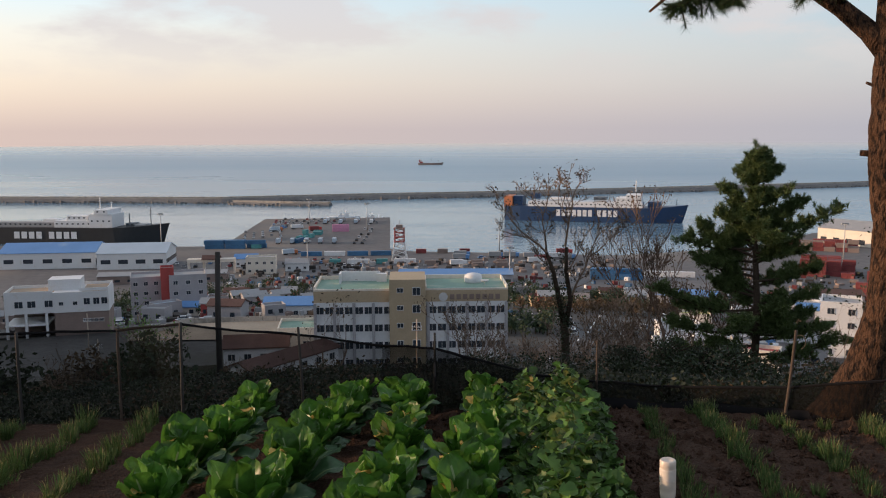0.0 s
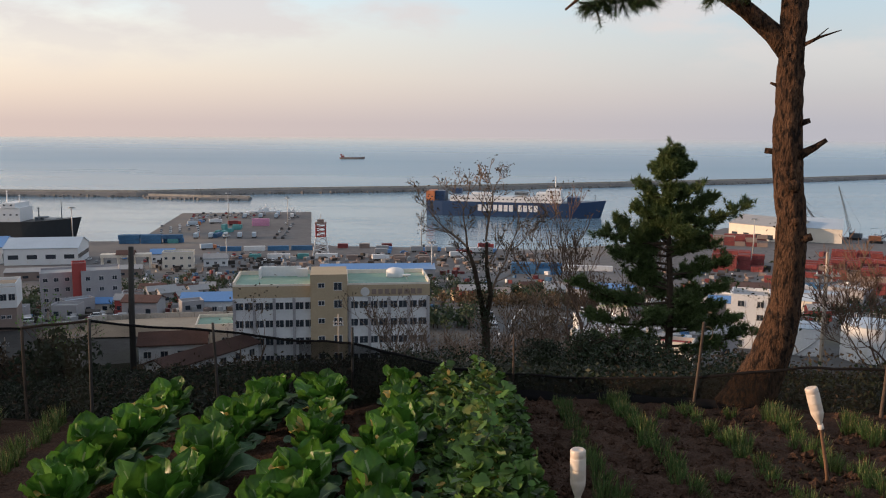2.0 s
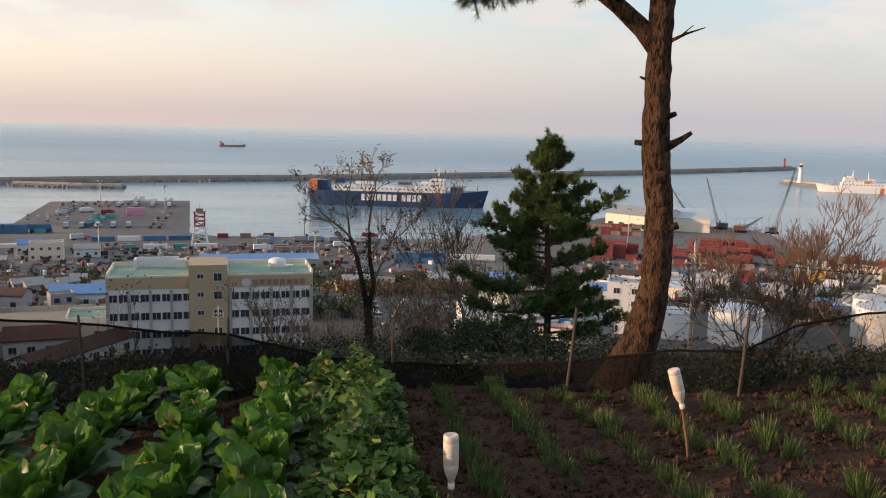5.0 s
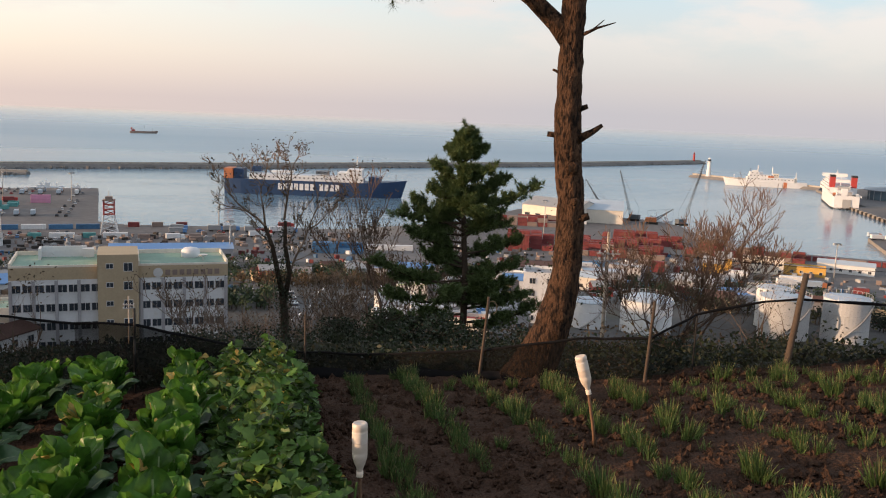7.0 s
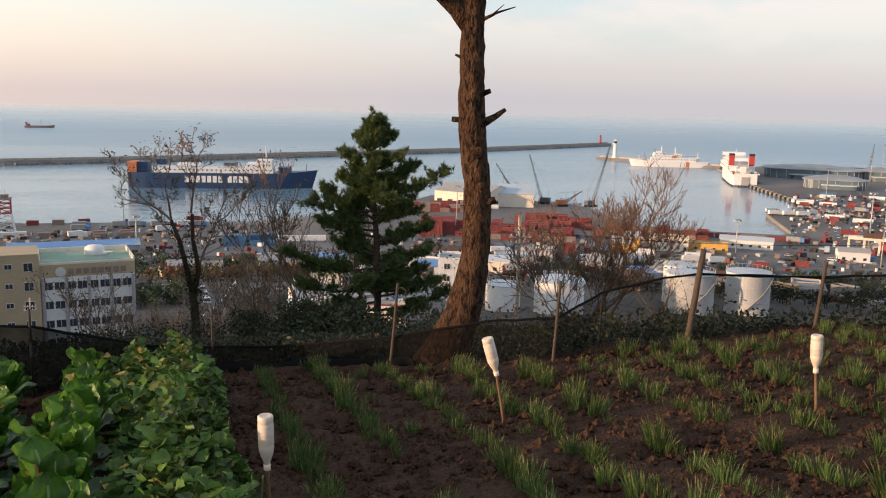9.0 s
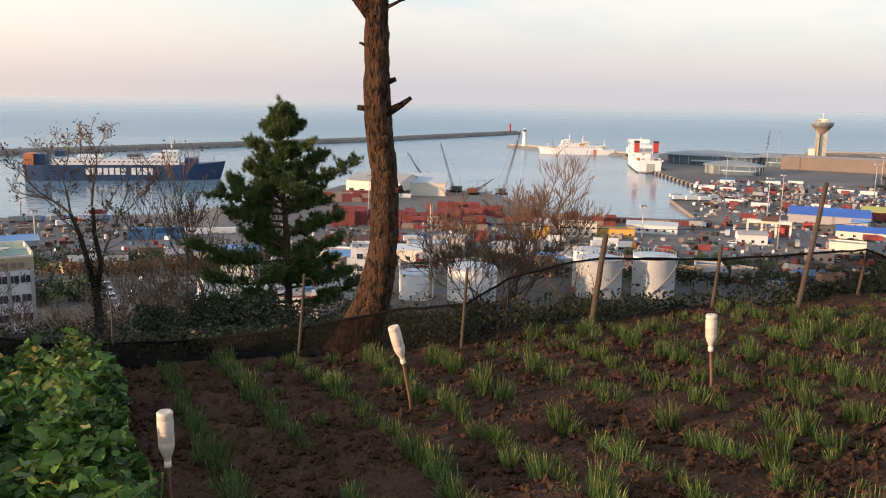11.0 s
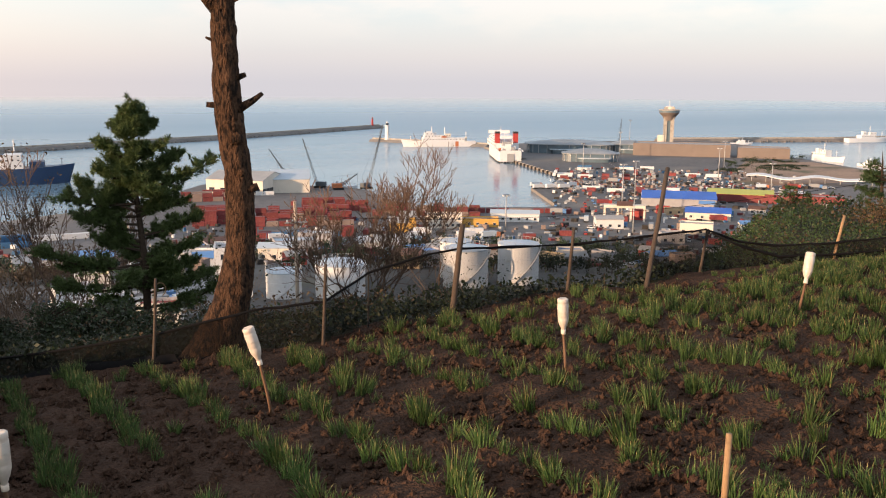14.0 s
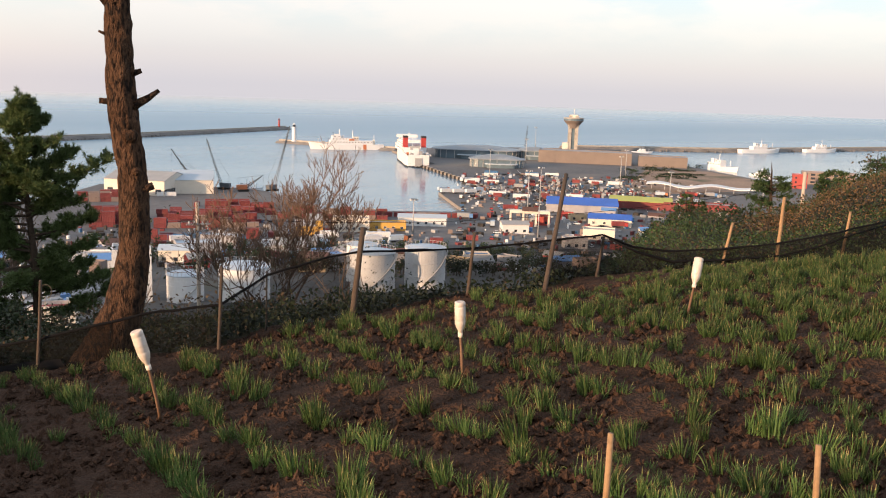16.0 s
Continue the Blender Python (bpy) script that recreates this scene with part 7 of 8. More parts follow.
for x, y, dx, dy, L, lab in ((876, 502, -21, -60, 60, "white fishing ship moored beside the terminal quay"), (842, 424, -10, -28, 28, "small white working boat at the quay"), (1004, 676, 24, -15, 30, "white ship behind the terminal roof"),
                             (1176, 612, 66, -26, 72, "white patrol ship at the far breakwater"), (1312, 580, 58, -24, 62, "white patrol ship at the far breakwater"), (-96, 748, 60, 2, 26, "small white vessel at the head of the pier"),
                             (-70, 742, 40, 3, 20, "small white vessel at the head of the pier"), (-52, 1896, 52, -4, 54, "dark small freighter far out at sea"), (330, 560, 12, -18, 26, "small white and orange work boat at the wharf")):
    dark = L == 54
    ship("fishing_ship" if not dark else "freighter", lab, (x, y), (dx, dy), L, L * 0.17, L * 0.075, "brownwall" if dark else "white",
         [("deck_house", L * 0.45 if not dark else L * 0.12, 0, L * 0.075, L * 0.34 if not dark else L * 0.12, L * 0.13, L * 0.06, "white" if not dark else "redwall"), ("bridge", L * 0.55 if not dark else L * 0.12, 0, L * 0.135, L * 0.14 if not dark else L * 0.08, L * 0.12, L * 0.05, "white"), ("funnel", L * 0.38 if not dark else L * 0.06, 0, L * 0.13, L * 0.07, L * 0.06, L * 0.07, "white" if not dark else "redwall")],
         ((L * 0.52, 0, L * 0.18, L * 0.12, 0.35, "white" if not dark else "steel"), (L * 0.8, 0, L * 0.08, L * 0.12, 0.25, "white" if not dark else "steel")), None, L * 0.03, 0.4)


# ---- terminal and observation tower ----
def tower_hall():
    th = thing("observation_tower", "tall cream observation tower with flared head at the terminal", "tower", at=(902, 697, QUAY), rz=-0.91)
    m = Mesh()
    m.box(-4.2, 0, 0, 4.4, 10, 46)
    m.box(4.2, 0, 0, 4.4, 10, 46)
    m.ob("shaft", M["concrete"], th)
    m = Mesh()
    m.box(0, 0.6, 0, 4.2, 8, 44)
    m.ob("glass_core", M["curtain"], th)
    m = Mesh()
    m.lathe([(6.0, 30), (8.2, 35), (12.2, 39), (12.6, 39.6)], 20)
    m.ob("head", M["terminalwall"], th)
    m = Mesh()
    m.lathe([(12.3, 39.6), (12.3, 42.2)], 20)
    m.ob("window_ring", M["curtain"], th, "ring of dark glass under the roof")
    m = Mesh()
    m.lathe([(13.0, 42.2), (13.0, 43.1), (9.0, 43.6)], 20)
    m.ob("head_roof", M["concrete"], th)
    m = Mesh()
    m.box(0, 0, 43.5, 10, 9, 3.4)
    m.ob("roof_room", M["warmwhite"], th)
    m = Mesh()
    m.tube([(0, 0, 46), (0, 0, 54)], 0.4, 6)
    m.ob("spire", M["galv"], th)
    m = Mesh()
    m.box(-9, 0, 0, 8, 12, 12)
    m.ob("lower_block", M["warmwhite"], th)
    for x, y, w, d, h, lab in ((714, 684, 92, 52, 9, "round-fronted glass ferry terminal with grey roof"), (645, 590, 52, 30, 7.5, "glass-walled customs hall with grey roof"), (760, 640, 40, 26, 9, "low grey terminal hall")):
        t2 = thing("terminal_hall", lab, "terminal", at=(x, y, QUAY), rz=-0.82)
        poly = [(w / 2 * math.copysign(abs(math.cos(t)) ** 0.5, math.cos(t)), d / 2 * math.copysign(abs(math.sin(t)) ** 0.5, math.sin(t))) for t in np.linspace(0, 2 * math.pi, 25)[:-1]]
        m = Mesh()
        m.prism(poly, 0, h)
        m.ob("glass_wall", M["curtain"], t2)
        m = Mesh()
        m.prism([(a * 1.08, c * 1.12) for a, c in poly], h, h + 0.7)
        m.prism([(a * 1.0, c * 1.0) for a, c in poly], h + 0.7, h + 2.6, scale=0.72)
        m.prism([(a * 0.70, c * 0.70) for a, c in poly], h + 2.6, h + 4.2, scale=0.5)
        m.ob("roof", M["slateroof"], t2)
        m = Mesh()
        m.prism([(a * 0.62 + w * 0.08, c * 0.5 - d * 0.45) for a, c in poly], h * 0.45, h * 0.45 + 0.8)
        m.ob("entrance_canopy", M["paleroof"], t2, "pale canopy roof over the entrance")
        m = Mesh()
        m.prism([(a * 0.56 + w * 0.08, c * 0.42 - d * 0.45) for a, c in poly], 0, h * 0.45)
        m.ob("entrance_hall", M["curtain"], t2)
        for a, c in poly:
            m = Mesh()
            m.box(a * 1.01, c * 1.01, 0, 0.5, 0.5, h)
            m.ob("mullion", M["galv"], t2)


tower_hall()


def gate(x, y, rz, w, h, label):
    th = thing("port_gate", label, "gate", at=(x, y, QUAY), rz=rz)
    for k in (-1, -0.33, 0.33, 1):
        m = Mesh()
        m.box(k * w / 2 * 0.96, 0, 0, 1.1, 1.4, h)
        m.ob("pillar", M["warmwhite"], th)
    m = Mesh()
    m.box(0, 0, h, w, 5, 1.6)
    m.ob("lintel", M["warmwhite"], th)
    m = Mesh()
    m.gable(0, 0, h + 1.6, w * 0.35, 6, 1.6)
    m.ob("roof", M["brownroof"], th)


gate(-119, 450, 0.1, 24, 6.0, "white port gate with pillars and dark roof")
gate(371, 313, -0.85, 22, 7.5, "white port gate with pillars in the sun")


# ---- containers, cars, lorries ----
def container(mt, label, L=12.0):
    th = thing("shipping_container", label, "container", "shipping containers", at=(0, 0, -200))
    m = Mesh()
    W, H = 2.44, 2.6
    nr = int(L / 0.75)
    side = []
    for i in range(nr):                          # corrugated long walls
        x, q = -L / 2 + L * i / nr, L / nr
        side += [(x + q * 0.2, 0.0), (x + q * 0.3, 0.06), (x + q * 0.8, 0.06), (x + q * 0.9, 0.0)]
    outline = [(-L / 2, -W / 2)] + [(x, -W / 2 - d) for x, d in side] + [(L / 2, -W / 2), (L / 2, W / 2)] + [(x, W / 2 + d) for x, d in side[::-1]] + [(-L / 2, W / 2)]
    m.prism(outline, 0.05, H)
    m.ob("body", M[mt], th)
    m = Mesh()
    for s in (-1, 1):
        m.box(L / 2, s * 0.6, 0.15, 0.10, 1.1, H - 0.3)
    m.ob("door", M[mt], th)
    return th


CON = {k: container(mt, lab, 6.06 if k in "rdt" else 12.0) for k, mt, lab in (("r", "containerred", "rust-red steel shipping container in the yard"), ("b", "containerblue", "blue steel shipping container on the quay"), ("p", "containerpink", "pink steel shipping container on the pier"),
                                                ("t", "containerteal", "teal steel shipping container on the pier"), ("w", "white", "white steel shipping container on the quay"), ("d", "brownwall", "dark brown steel shipping container on the quay"))}
USED = set()


def put_container(k, x, y, level, rz):
    m = pose(x, y, QUAY + 2.62 * level, 0, 0, math.degrees(rz))
    if k not in USED:
        USED.add(k)
        CON[k].matrix_basis = m
    else:
        copy_thing(CON[k], m)


def yard(x0, y0, rz, cols, rows, colours, high, dx=12.8, dy=4.4, skip=0.12):
    u, v = Vector((math.cos(rz), math.sin(rz))), Vector((-math.sin(rz), math.cos(rz)))
    for i in range(cols):
        for j in range(rows):
            if R.random() < skip:
                continue
            p = Vector((x0, y0)) + u * (i - (cols - 1) / 2) * dx + v * j * dy
            for k in range(R.randint(1, high)):
                put_container(R.choice(colours), p.x + R.uniform(-0.3, 0.3), p.y, k, rz)


yard(188, 428, -0.42, 4, 6, "r", 3, dx=6.5)
yard(224, 402, -0.50, 8, 6, "rrrrd", 2, dx=6.5, dy=8.0)
yard(262, 432, -0.50, 6, 5, "rrrr", 2, dx=6.5, dy=7.5)
yard(205, 372, -0.50, 8, 2, "rrbd", 2, dx=6.6)
yard(226, 520, -0.4, 6, 3, "rrd", 2, dx=6.5, dy=9)
yard(296, 392, -0.66, 9, 3, "rrrd", 2, dx=6.8, dy=7)
yard(345, 372, -0.66, 7, 1, "rrrd", 1, dx=6.8, dy=7)
yard(-129, 545, 0.05, 3, 2, "bbt", 2, dy=3)
yard(-50, 512, 0.05, 5, 1, "bbwb", 1, dx=13.5)
yard(-92, 588, 1.4, 3, 2, "ttb", 2, dy=4)
yard(-74, 628, 0.0, 1, 2, "p", 2, dy=8)
yard(-88, 606, 0.0, 1, 3, "t", 2, dy=8)
yard(-40, 480, 0.0, 4, 1, "bbwt", 1, dy=8)
yard(12, 466, 0.0, 4, 2, "dddb", 1, dy=8)
yard(0, 520, 0.0, 3, 1, "drd", 1, dy=8)
yard(84, 424, -0.2, 2, 3, "bbb", 3, dy=3)
yard(112, 432, -0.2, 2, 1, "w", 1)
yard(66, 440, -0.2, 1, 1, "w", 1)
yard(520, 470, -0.85, 4, 3, "rrrw", 1, dy=11, dx=16, skip=0.3)
yard(585, 505, -0.85, 4, 3, "rrwb", 1, dy=12, dx=18, skip=0.35)
yard(470, 405, -0.85, 3, 2, "rwb", 1, dy=11, dx=17, skip=0.3)
yard(512, 372, -0.95, 3, 2, "bwr", 1, dy=8, dx=15, skip=0.3)
yard(590, 440, -0.95, 4, 2, "rrrw", 1, dy=9, dx=16, skip=0.35)


def car(mt, label):
    th = thing("car", label, "car", "parked cars", at=(0, 0, -200))
    m = Mesh()
    m.add([(-2.1, -0.85, 0.3), (2.1, -0.85, 0.3), (2.15, -0.85, 0.75), (1.2, -0.85, 0.92), (-2.1, -0.85, 0.95), (-2.1, 0.85, 0.3), (2.1, 0.85, 0.3), (2.15, 0.85, 0.75), (1.2, 0.85, 0.92), (-2.1, 0.85, 0.95)],
          [(0, 1, 2, 3, 4), (9, 8, 7, 6, 5), (0, 5, 6, 1), (1, 6, 7, 2), (2, 7, 8, 3), (3, 8, 9, 4), (4, 9, 5, 0)])
    m.ob("body", M[mt], th)
    m = Mesh()
    m.add([(-1.9, -0.8, 0.94), (1.15, -0.8, 0.92), (0.5, -0.68, 1.45), (-1.4, -0.68, 1.45), (-1.9, 0.8, 0.94), (1.15, 0.8, 0.92), (0.5, 0.68, 1.45), (-1.4, 0.68, 1.45)], [(0, 1, 2, 3), (7, 6, 5, 4), (1, 5, 6, 2), (3, 2, 6, 7), (0, 3, 7, 4)])
    m.ob("cabin", M["glass"], th)
    m = Mesh()
    m.box(-0.45, 0, 1.44, 1.8, 1.34, 0.06)
    m.ob("roof", M[mt], th)
    for x in (-1.3, 1.3):
        w = Mesh()
        for s in (-1, 1):
            w.tube([(x, s * 0.68, 0.32), (x, s * 0.88, 0.32)], 0.32, 10)
        w.tube([(x, -0.68, 0.32), (x, 0.68, 0.32)], 0.06, 6)
        w.ob("axle", M["tyre"], th)
    return th


def lorry(mt, boxm, label):
    th = thing("lorry", label, "lorry", "lorries in the port", at=(0, 0, -200))
    m = Mesh()
    m.box(3.6, 0, 0.6, 2.0, 2.3, 2.2)
    m.ob("cab", M[mt], th)
    m = Mesh()
    m.box(4.55, 0, 1.7, 0.15, 2.0, 0.8)
    m.ob("windscreen", M["glass"], th)
    m = Mesh()
    m.box(-1.0, 0, 1.0, 7.0, 2.4, 2.4)
    m.ob("cargo_box", M[boxm], th)
    m = Mesh()
    m.box(0.2, 0, 0.55, 9.0, 1.0, 0.4)
    m.ob("chassis", M["steel"], th)
    for x in (-3.2, -2.0, 3.4):
        w = Mesh()
        for s in (-1, 1):
            w.tube([(x, s * 0.85, 0.5), (x, s * 1.15, 0.5)], 0.5, 10)
        w.tube([(x, -0.85, 0.5), (x, 0.85, 0.5)], 0.08, 6)
        w.ob("axle", M["tyre"], th)
    return th


CARS = [car("white", "white parked car"), car("greyroof", "silver-grey parked car"), car("darkpost", "black parked car"), car("red", "red parked car"), car("blueroof", "blue parked car")]
for c, w in zip(CARS, ("white car parked on the asphalt", "silver-grey car parked on the asphalt", "black car parked on the asphalt", "red car parked on the asphalt", "blue car parked on the asphalt")):
    c["label"] = w
LORRIES = [lorry("white", "white", "white box lorry standing in the port"), lorry("blueroof", "greyroof", "blue lorry with grey box in the port"), lorry("red", "containerred", "red lorry with red load in the port"), lorry("orange", "paleroof", "orange lorry with pale grey load in the port")]
SEEN = set()


def park(kinds, x, y, rz, z=None):
    k = R.choice(kinds)
    zz = max(gz(x, y), QUAY) if z is None else z
    m = pose(x, y, zz + 0.02, 0, 0, math.degrees(rz))
    if k.name not in SEEN:
        SEEN.add(k.name)
        k.matrix_basis = m
    else:
        copy_thing(k, m)


def lot(kinds, x0, y0, rz, n, rows, dx, dy, skip=0.25, turn=1.57):
    u, v = Vector((math.cos(rz), math.sin(rz))), Vector((-math.sin(rz), math.cos(rz)))
    for j in range(rows):
        for i in range(n):
            if R.random() > skip:
                p = Vector((x0, y0)) + u * (i - n / 2) * dx + v * j * dy
                park(kinds, p.x, p.y, rz + turn + R.uniform(-0.05, 0.05))


lot(CARS, -105, 690, 0.0, 8, 3, 6, 16, 0.3)
lot(LORRIES, -100, 640, 0.1, 3, 2, 14, 14, 0.3, 0.3)
lot(CARS, -62, 470, 0.05, 10, 3, 4.5, 12, 0.35)
lot(CARS[:3], -52, 565, 0.0, 2, 9, 5, 16, 0.2)
lot(LORRIES, -68, 690, 0.0, 4, 2, 12, 16, 0.2)
lot(CARS, -118, 640, 0.12, 3, 8, 5, 10, 0.25)
lot(LORRIES, -84, 570, 0.05, 5, 1, 9, 12, 0.2)
lot(CARS[:2], -120, 600, 0.2, 5, 4, 6, 12, 0.3)
lot(CARS[:3], 36, 196, -0.1, 6, 4, 6, 11, 0.45)
lot(CARS[:3], 45, 250, -0.15, 8, 3, 6, 14, 0.5)
lot(LORRIES[:2], 64, 178, -0.3, 4, 2, 8, 9, 0.2, 0.2)
lot(CARS, -80, 258, 0.3, 9, 1, 6, 9, 0.4, 0.0)
lot(CARS, -130, 470, 0.1, 9, 2, 6, 12, 0.35)
lot(LORRIES, 540, 470, -0.85, 7, 3, 13, 20, 0.35)
lot(CARS[:3], 560, 370, -0.98, 20, 3, 5, 14, 0.35)
lot(CARS[:3], 640, 400, -0.98, 14, 2, 5, 14, 0.35)
lot(LORRIES, 455, 440, -0.6, 4, 2, 9, 12, 0.3, 0.4)
lot(CARS, 400, 360, -0.8, 10, 2, 6, 14, 0.4)
lot(CARS, 180, 315, -0.5, 10, 3, 6, 14, 0.4)
lot(LORRIES, 250, 318, -0.6, 6, 2, 12, 14, 0.35, 0.3)
lot(CARS, 330, 270, -0.8, 10, 2, 6, 12, 0.4)
lot(LORRIES, 60, 495, -0.2, 5, 1, 20, 12, 0.3, 0.2)
lot(LORRIES, 20, 492, -0.1, 1, 1, 20, 12, 0.0, 0.2)


# ---- cranes ----
def crane(x, y, z, boom_len, angle, rz, mt, label):
    th = thing("crawler_crane", label, "crane", "harbour cranes", at=(x, y, z), rz=rz)
    m = Mesh()
    m.box(0, -2.2, 0, 7, 1.2, 1.4)
    m.box(0, 2.2, 0, 7, 1.2, 1.4)
    m.ob("track", M["tyre"], th)
    m = Mesh()
    m.box(-1, 0, 1.4, 7, 3.6, 3.0)
    m.ob("cab", M[mt], th)
    m = Mesh()
    c, s = math.cos(angle), math.sin(angle)
    for a, b in ((-0.8, -0.8), (0.8, -0.8), (0.8, 0.8), (-0.8, 0.8)):
        m.tube([(2 - s * a, b, 3 + c * a), (2 + c * boom_len, b * 0.4, 3 + s * boom_len)], 0.16, 4)
    n = int(boom_len / 2)
    for i in range(n):
        t0, t1 = i / n * boom_len, (i + 1) / n * boom_len
        w = 0.8 * (1 - 0.55 * i / n) * (1 if i % 2 else -1)
        m.tube([(2 + c * t0, w, 3 + s * t0), (2 + c * t1, -w, 3 + s * t1)], 0.10, 4)
    m.ob("boom", M["steel"], th)
    m = Mesh()
    m.tube([(-3, 0, 4), (-4, 0, 9), (2 + c * boom_len, 0, 3 + s * boom_len)], 0.09, 4)
    m.tube([(2 + c * boom_len, 0, 3 + s * boom_len), (2 + c * boom_len, 0, 3 + s * boom_len - 12)], 0.08, 4)
    m.ob("cable", M["steel"], th)


crane(300, 548, QUAY, 30, 0.95, 2.3, "blueroof", "blue crawler crane with raised lattice boom")
crane(317, 545, QUAY, 33, 1.25, 2.2, "steel", "harbour crane with steep lattice boom")
crane(340, 520, QUAY, 44, 1.22, 0.2, "steel", "tall harbour crane with lattice boom beside the basin")
crane(322, 528, QUAY, 14, 0.6, -0.4, "orange", "low orange excavator crane on the wharf")
crane(308, 556, QUAY, 20, 0.8, 2.6, "steel", "short harbour crane on the wharf")
crane(838, 722, QUAY, 30, 1.35, 0.3, "red", "red crane beyond the terminal")


# ---- overhead wires below the garden ----
def wire(a, c, sag, label="thin dark overhead wire below the garden"):
    m = Mesh()
    a, c = Vector(a), Vector(c)
    m.tube([tuple(a.lerp(c, i / 16) - Vector((0, 0, sag * 4 * (i / 16) * (1 - i / 16)))) for i in range(17)], 0.016, 4)
    tagged(m.ob("overhead_wire", M["rope"]), label, "wire")


wire((29.4, 53.2, -8.9), (55.4, 24.0, -5.2), 1.2)


# ---- more stores, stacks and stock in the port and the town ----
def clutter():
    kinds = (("grey", "greyroof"), ("grey", "paleroof"), ("grey", "greyroof"), ("grey", "brownroof"), ("warmwhite", "blueroof"), ("brownwall", "greyroof"), ("beige", "brownroof"), ("redwall", "greyroof"), ("grey", "blueroof"))
    for az0, az1, r0, r1, n in ((-27, -2, 300, 372, 20), (-26, -10, 258, 300, 8), (18, 48, 255, 372, 20), (46, 62, 300, 385, 12), (50, 63, 420, 640, 16), (3, 18, 300, 360, 8)):
        for _ in range(n):
            a, r = R.uniform(az0, az1), R.uniform(r0, r1)
            x, y = polar(a, r)
            w = R.uniform(5, 11)
            wl, rf = R.choice(kinds)
            building("store", "small pale store with a simple roof near the port", x, y, max(gz(x, y), QUAY) - 0.1, w, w * R.uniform(0.5, 0.8), R.uniform(2.8, 4.6), face(x, y) + R.uniform(-0.5, 0.5), wl, rf, 1, max(2, int(w / 3.5)), flat=R.random() < 0.5, rise=1.3, framed=False, sides=False)
    for az0, az1, r0, r1, n in ((44, 62, 455, 700, 46), (24, 44, 385, 440, 22), (18, 40, 300, 380, 20), (-12, 8, 470, 530, 14)):
        for _ in range(n):
            x, y = polar(R.uniform(az0, az1), R.uniform(r0, r1))
            park(CARS[:2] + LORRIES if R.random() < 0.6 else CARS, x, y, face(x, y) + R.choice((0, 0.2, 1.57)))
    for _ in range(34):
        a, r = R.uniform(24, 60), R.uniform(390, 620)
        if 30 < a < 46 and r > 470:
            continue
        x, y = polar(a, r)
        put_container(R.choice("rrrrwbd"), x, y, 0, face(x, y) + R.choice((0, 0.15, 1.4)))


clutter()


def paved_square():
    m = Mesh()
    m.prism([(560, 372), (690, 335), (765, 375), (812, 455), (770, 500), (640, 430)], QUAY + 0.02, QUAY + 0.14)
    tagged(m.ob("pavement", M["brownground"]), "brownish open ground beside the passenger terminal", "pavement", kind="structure")
    for _ in range(40):
        x, y = R.uniform(650, 840), R.uniform(405, 520)
        if (x - 640) * 0.42 + 395 < y < (x - 640) * 0.56 + 440:
            c = rng.normal(size=(60, 3)) * (1.6, 1.6, 1.0) + (0, 0, 2.4)
            th = thing("square_tree", "small round tree on the open terminal ground", "tree", "trees on the terminal ground", at=(x, y, QUAY + 0.12))
            tagged(quads("crown", leaf_quads(c, 1.1), 4, M["hedge"], th), kind="stuff")
            t = Mesh()
            t.tube([(0, 0, 0), (0, 0, 2.2)], [0.16, 0.1], 6)
            t.ob("trunk", M["darkbark"], th)


paved_square()


def fender_piles():
    """Dark piles along the edge of the ferry quay."""
    a, c = Vector((477, 420)), Vector((586, 636))
    d = (c - a).normalized()
    n = Vector((-d.y, d.x))
    proto = None
    for i in range(21):
        p = a.lerp(c, (i + 0.5) / 21) + n * 0.7
        if proto is None:
            proto = thing("quay_fender", "dark timber fender pile on the quay wall", "fender", "fender piles along the ferry quay", at=(p.x, p.y, SEA), rz=math.atan2(d.y, d.x))
            m = Mesh()
            m.box(0, 0, -1, 2.2, 1.3, 3.6)
            m.ob("timber_block", M["darkpost"], proto)
            m = Mesh()
            m.box(0, 0.1, 2.6, 2.8, 1.5, 0.5)
            m.ob("cap", M["concrete"], proto)
        else:
            copy_thing(proto, pose(p.x, p.y, SEA, 0, 0, math.degrees(math.atan2(d.y, d.x))))


fender_piles()


def waving_canopy():
    th = thing("waving_canopy", "long white canopy with a waving outline beside the car park", "canopy", at=(628, 352, QUAY), rz=-1.05)
    m = Mesh()
    n = 40
    for i in range(n + 1):
        x = -46 + 92 * i / n
        y = 5.5 * math.sin(x * 0.11)
        z = 4.2 + 0.9 * math.sin(x * 0.16 + 1)
        m.v += [(x, y - 6, z), (x, y + 6, z + 0.5), (x, y + 6, z + 1.1), (x, y - 6, z + 0.6)]
    for i in range(n):
        for k in range(4):
            m.f.append((i * 4 + k, i * 4 + (k + 1) % 4, i * 4 + 4 + (k + 1) % 4, i * 4 + 4 + k))
    m.f += [(0, 3, 2, 1), (n * 4, n * 4 + 1, n * 4 + 2, n * 4 + 3)]
    m.mi = [0] * len(m.f)
    m.ob("roof", M["white"], th)
    for i in range(9):
        x = -42 + 10.5 * i
        p = Mesh()
        p.tube([(x, 5.5 * math.sin(x * 0.11), 0), (x, 5.5 * math.sin(x * 0.11), 4.4 + 0.9 * math.sin(x * 0.16 + 1))], 0.3, 8)
        p.ob("column", M["galv"], th)


waving_canopy()


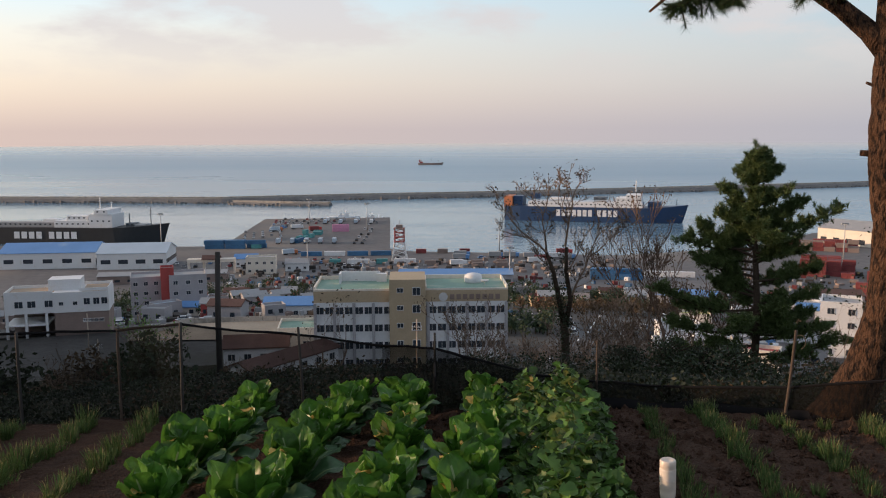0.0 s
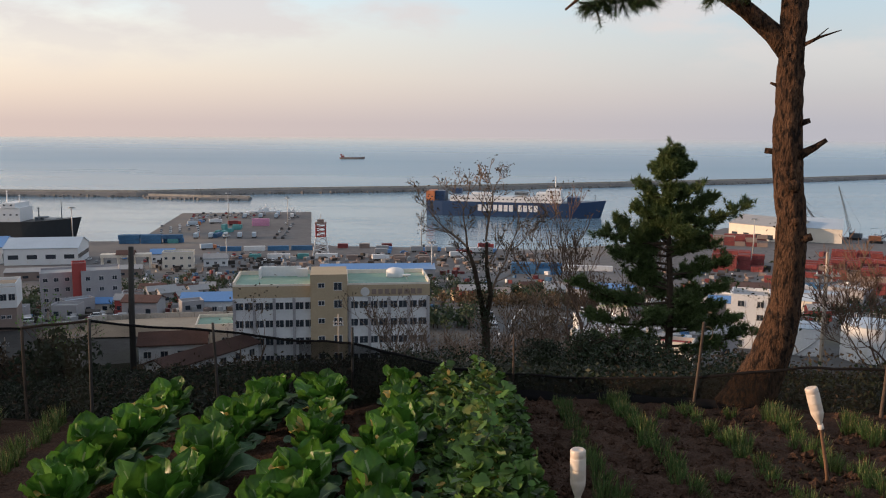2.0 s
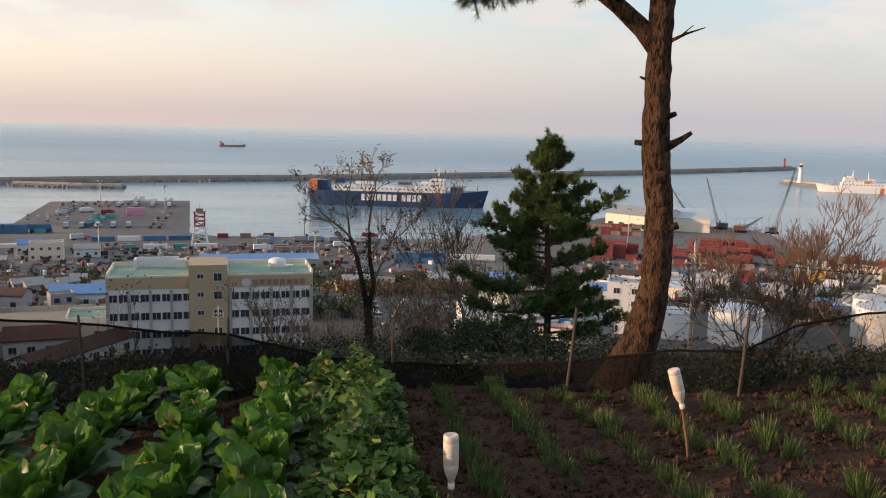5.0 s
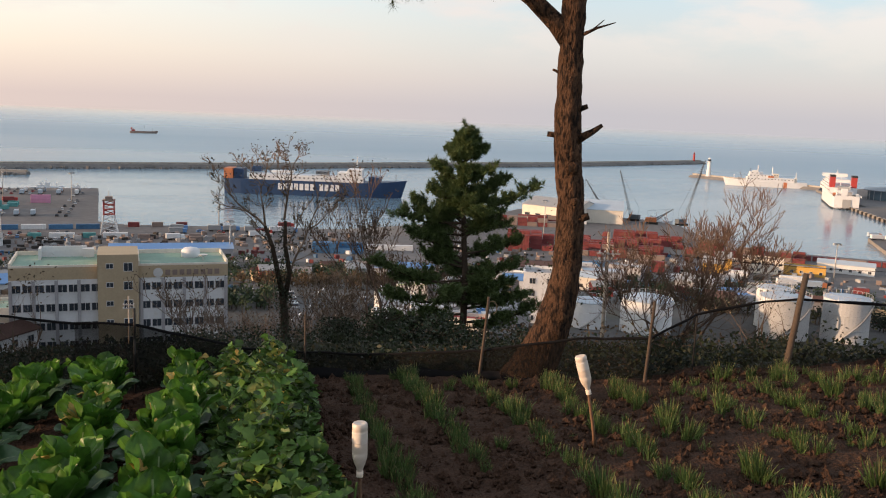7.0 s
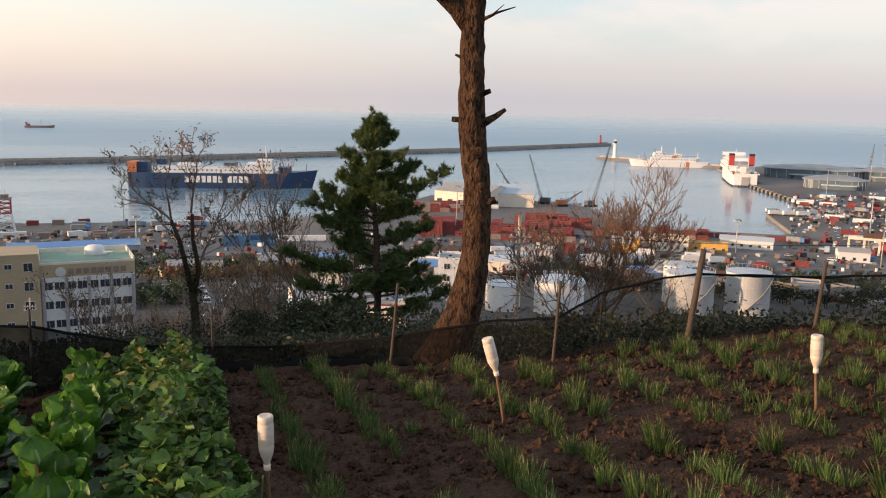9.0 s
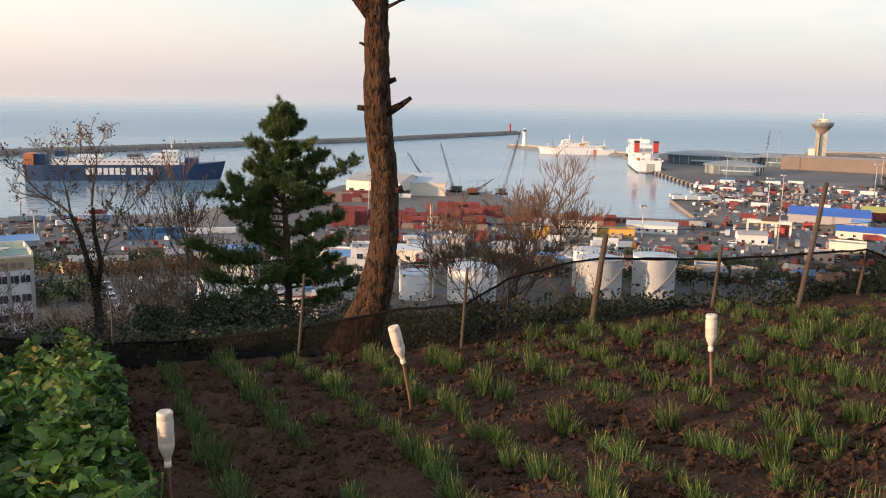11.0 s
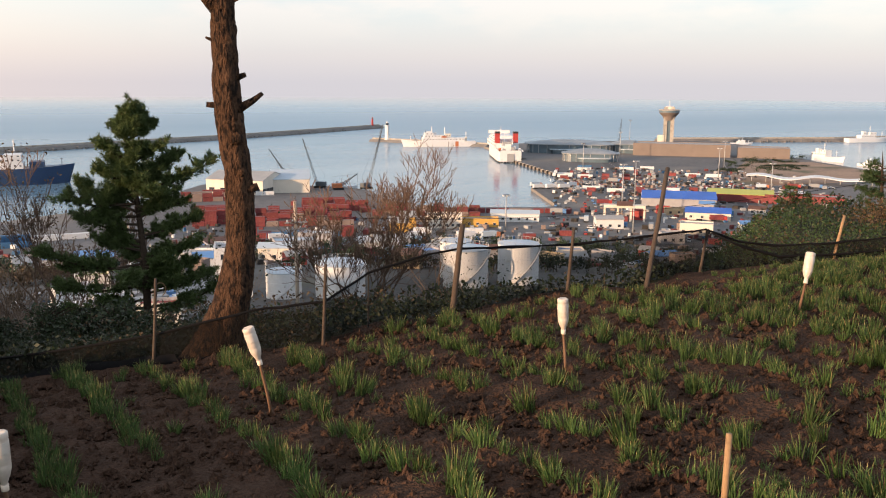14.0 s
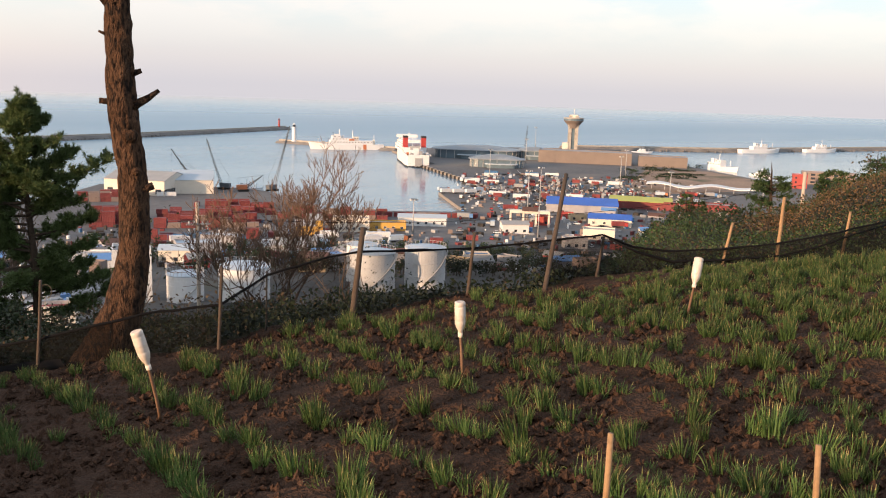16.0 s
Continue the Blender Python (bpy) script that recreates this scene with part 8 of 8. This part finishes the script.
def ground_hedges():
    """Clipped dark hedges in rows over the open ground, and thin planting along the port road."""
    c = []
    for _ in range(38):
        x0, y0 = R.uniform(640, 835), R.uniform(400, 520)
        if not (x0 - 640) * 0.42 + 385 < y0 < (x0 - 640) * 0.56 + 445:
            continue
        L = R.uniform(8, 26)
        a = -0.55 + R.choice((0, 0, 1.57))
        k = int(L * 22)
        t = rng.uniform(-L / 2, L / 2, k)
        c.append(np.stack([x0 + t * math.cos(a) + rng.normal(size=k) * 0.6, y0 + t * math.sin(a) + rng.normal(size=k) * 0.6, QUAY + 0.2 + rng.random(k) * 1.5], 1))
    tagged(quads("hedge_rows", leaf_quads(np.concatenate(c), 0.8), 4, M["hedge"]), "rows of clipped dark hedges on the open terminal ground", "hedge", kind="stuff")


ground_hedges()


def stock():
    """Crates, pallets and small stock all over the yards."""
    for mt, n, w0, w1, label in (("white", 260, 0.6, 2.0, "small white crates and sheeted stock in the port yards"), ("greyroof", 700, 0.8, 3.2, "small grey stock and pallets in the port yards"),
                                 ("containerred", 400, 0.8, 3.0, "rusty red steel stock in the port yards"), ("brownwall", 700, 0.8, 3.5, "brown timber and scrap stock in the port yards"),
                                 # the darkpost boxes are machinery, and stock with shade put into its colour
                                 ("containerblue", 160, 0.8, 2.6, "blue crates and drums in the port yards"), ("darkpost", 700, 1.0, 3.8, "dark machinery and stock darkened in colour for shade in the port yards")):
        m = Mesh()
        while len(m.f) < n * 6:
            a, r = R.choice(((R.uniform(18, 40), R.uniform(300, 480)), (R.uniform(40, 63), R.uniform(300, 460)), (R.uniform(45, 62), R.uniform(430, 720)), (R.uniform(46, 57), R.uniform(600, 800)), (R.uniform(-14, 12), R.uniform(440, 490) if mt in ("brownwall", "darkpost", "greyroof") else R.uniform(400, 440)), (R.uniform(-27, 5), R.uniform(255, 380))))
            x, y = polar(a, r)
            w = R.uniform(w0, w1)
            m.box(x, y, max(gz(x, y), QUAY) - 0.1, w, w * R.uniform(0.4, 1.2), R.uniform(0.6, 2.2), R.uniform(0, 3))
        tagged(m.ob("yard_stock", M[mt]), label, "stock", kind="stuff")


stock()


def spur_scrub():
    """Low growth that covers the hill spur."""
    for name, mt, n, label in (("spur_scrub", "needle", 120000, "dark green growth over the hill spur"), ("spur_dry_grass", "drygrass", 70000, "dry brown growth over the hill spur")):
        c = []
        while len(c) < n:
            az, r = R.uniform(53, 79), R.uniform(14, 100)
            x, y = polar(az, r)
            if y < fence_y(x) + 0.8:
                continue
            k = noise.noise((x * 0.12 + (30 if mt == "needle" else 0), y * 0.12, 6))
            if k < -0.12 or (mt == "drygrass" and az < 63 + 3 * k):
                continue
            h = (0.2 + 1.1 * max(0, k)) * R.random() ** 0.6 * min(1.0, r / 45)
            z = gz(x, y) + h
            for _ in range(5):
                c.append((x + R.gauss(0, 0.3), y + R.gauss(0, 0.3), z + R.gauss(0, 0.15)))
        tagged(quads(name, leaf_quads(np.array(c), 0.085), 4, M[mt]), label, "scrub", kind="stuff")


spur_scrub()
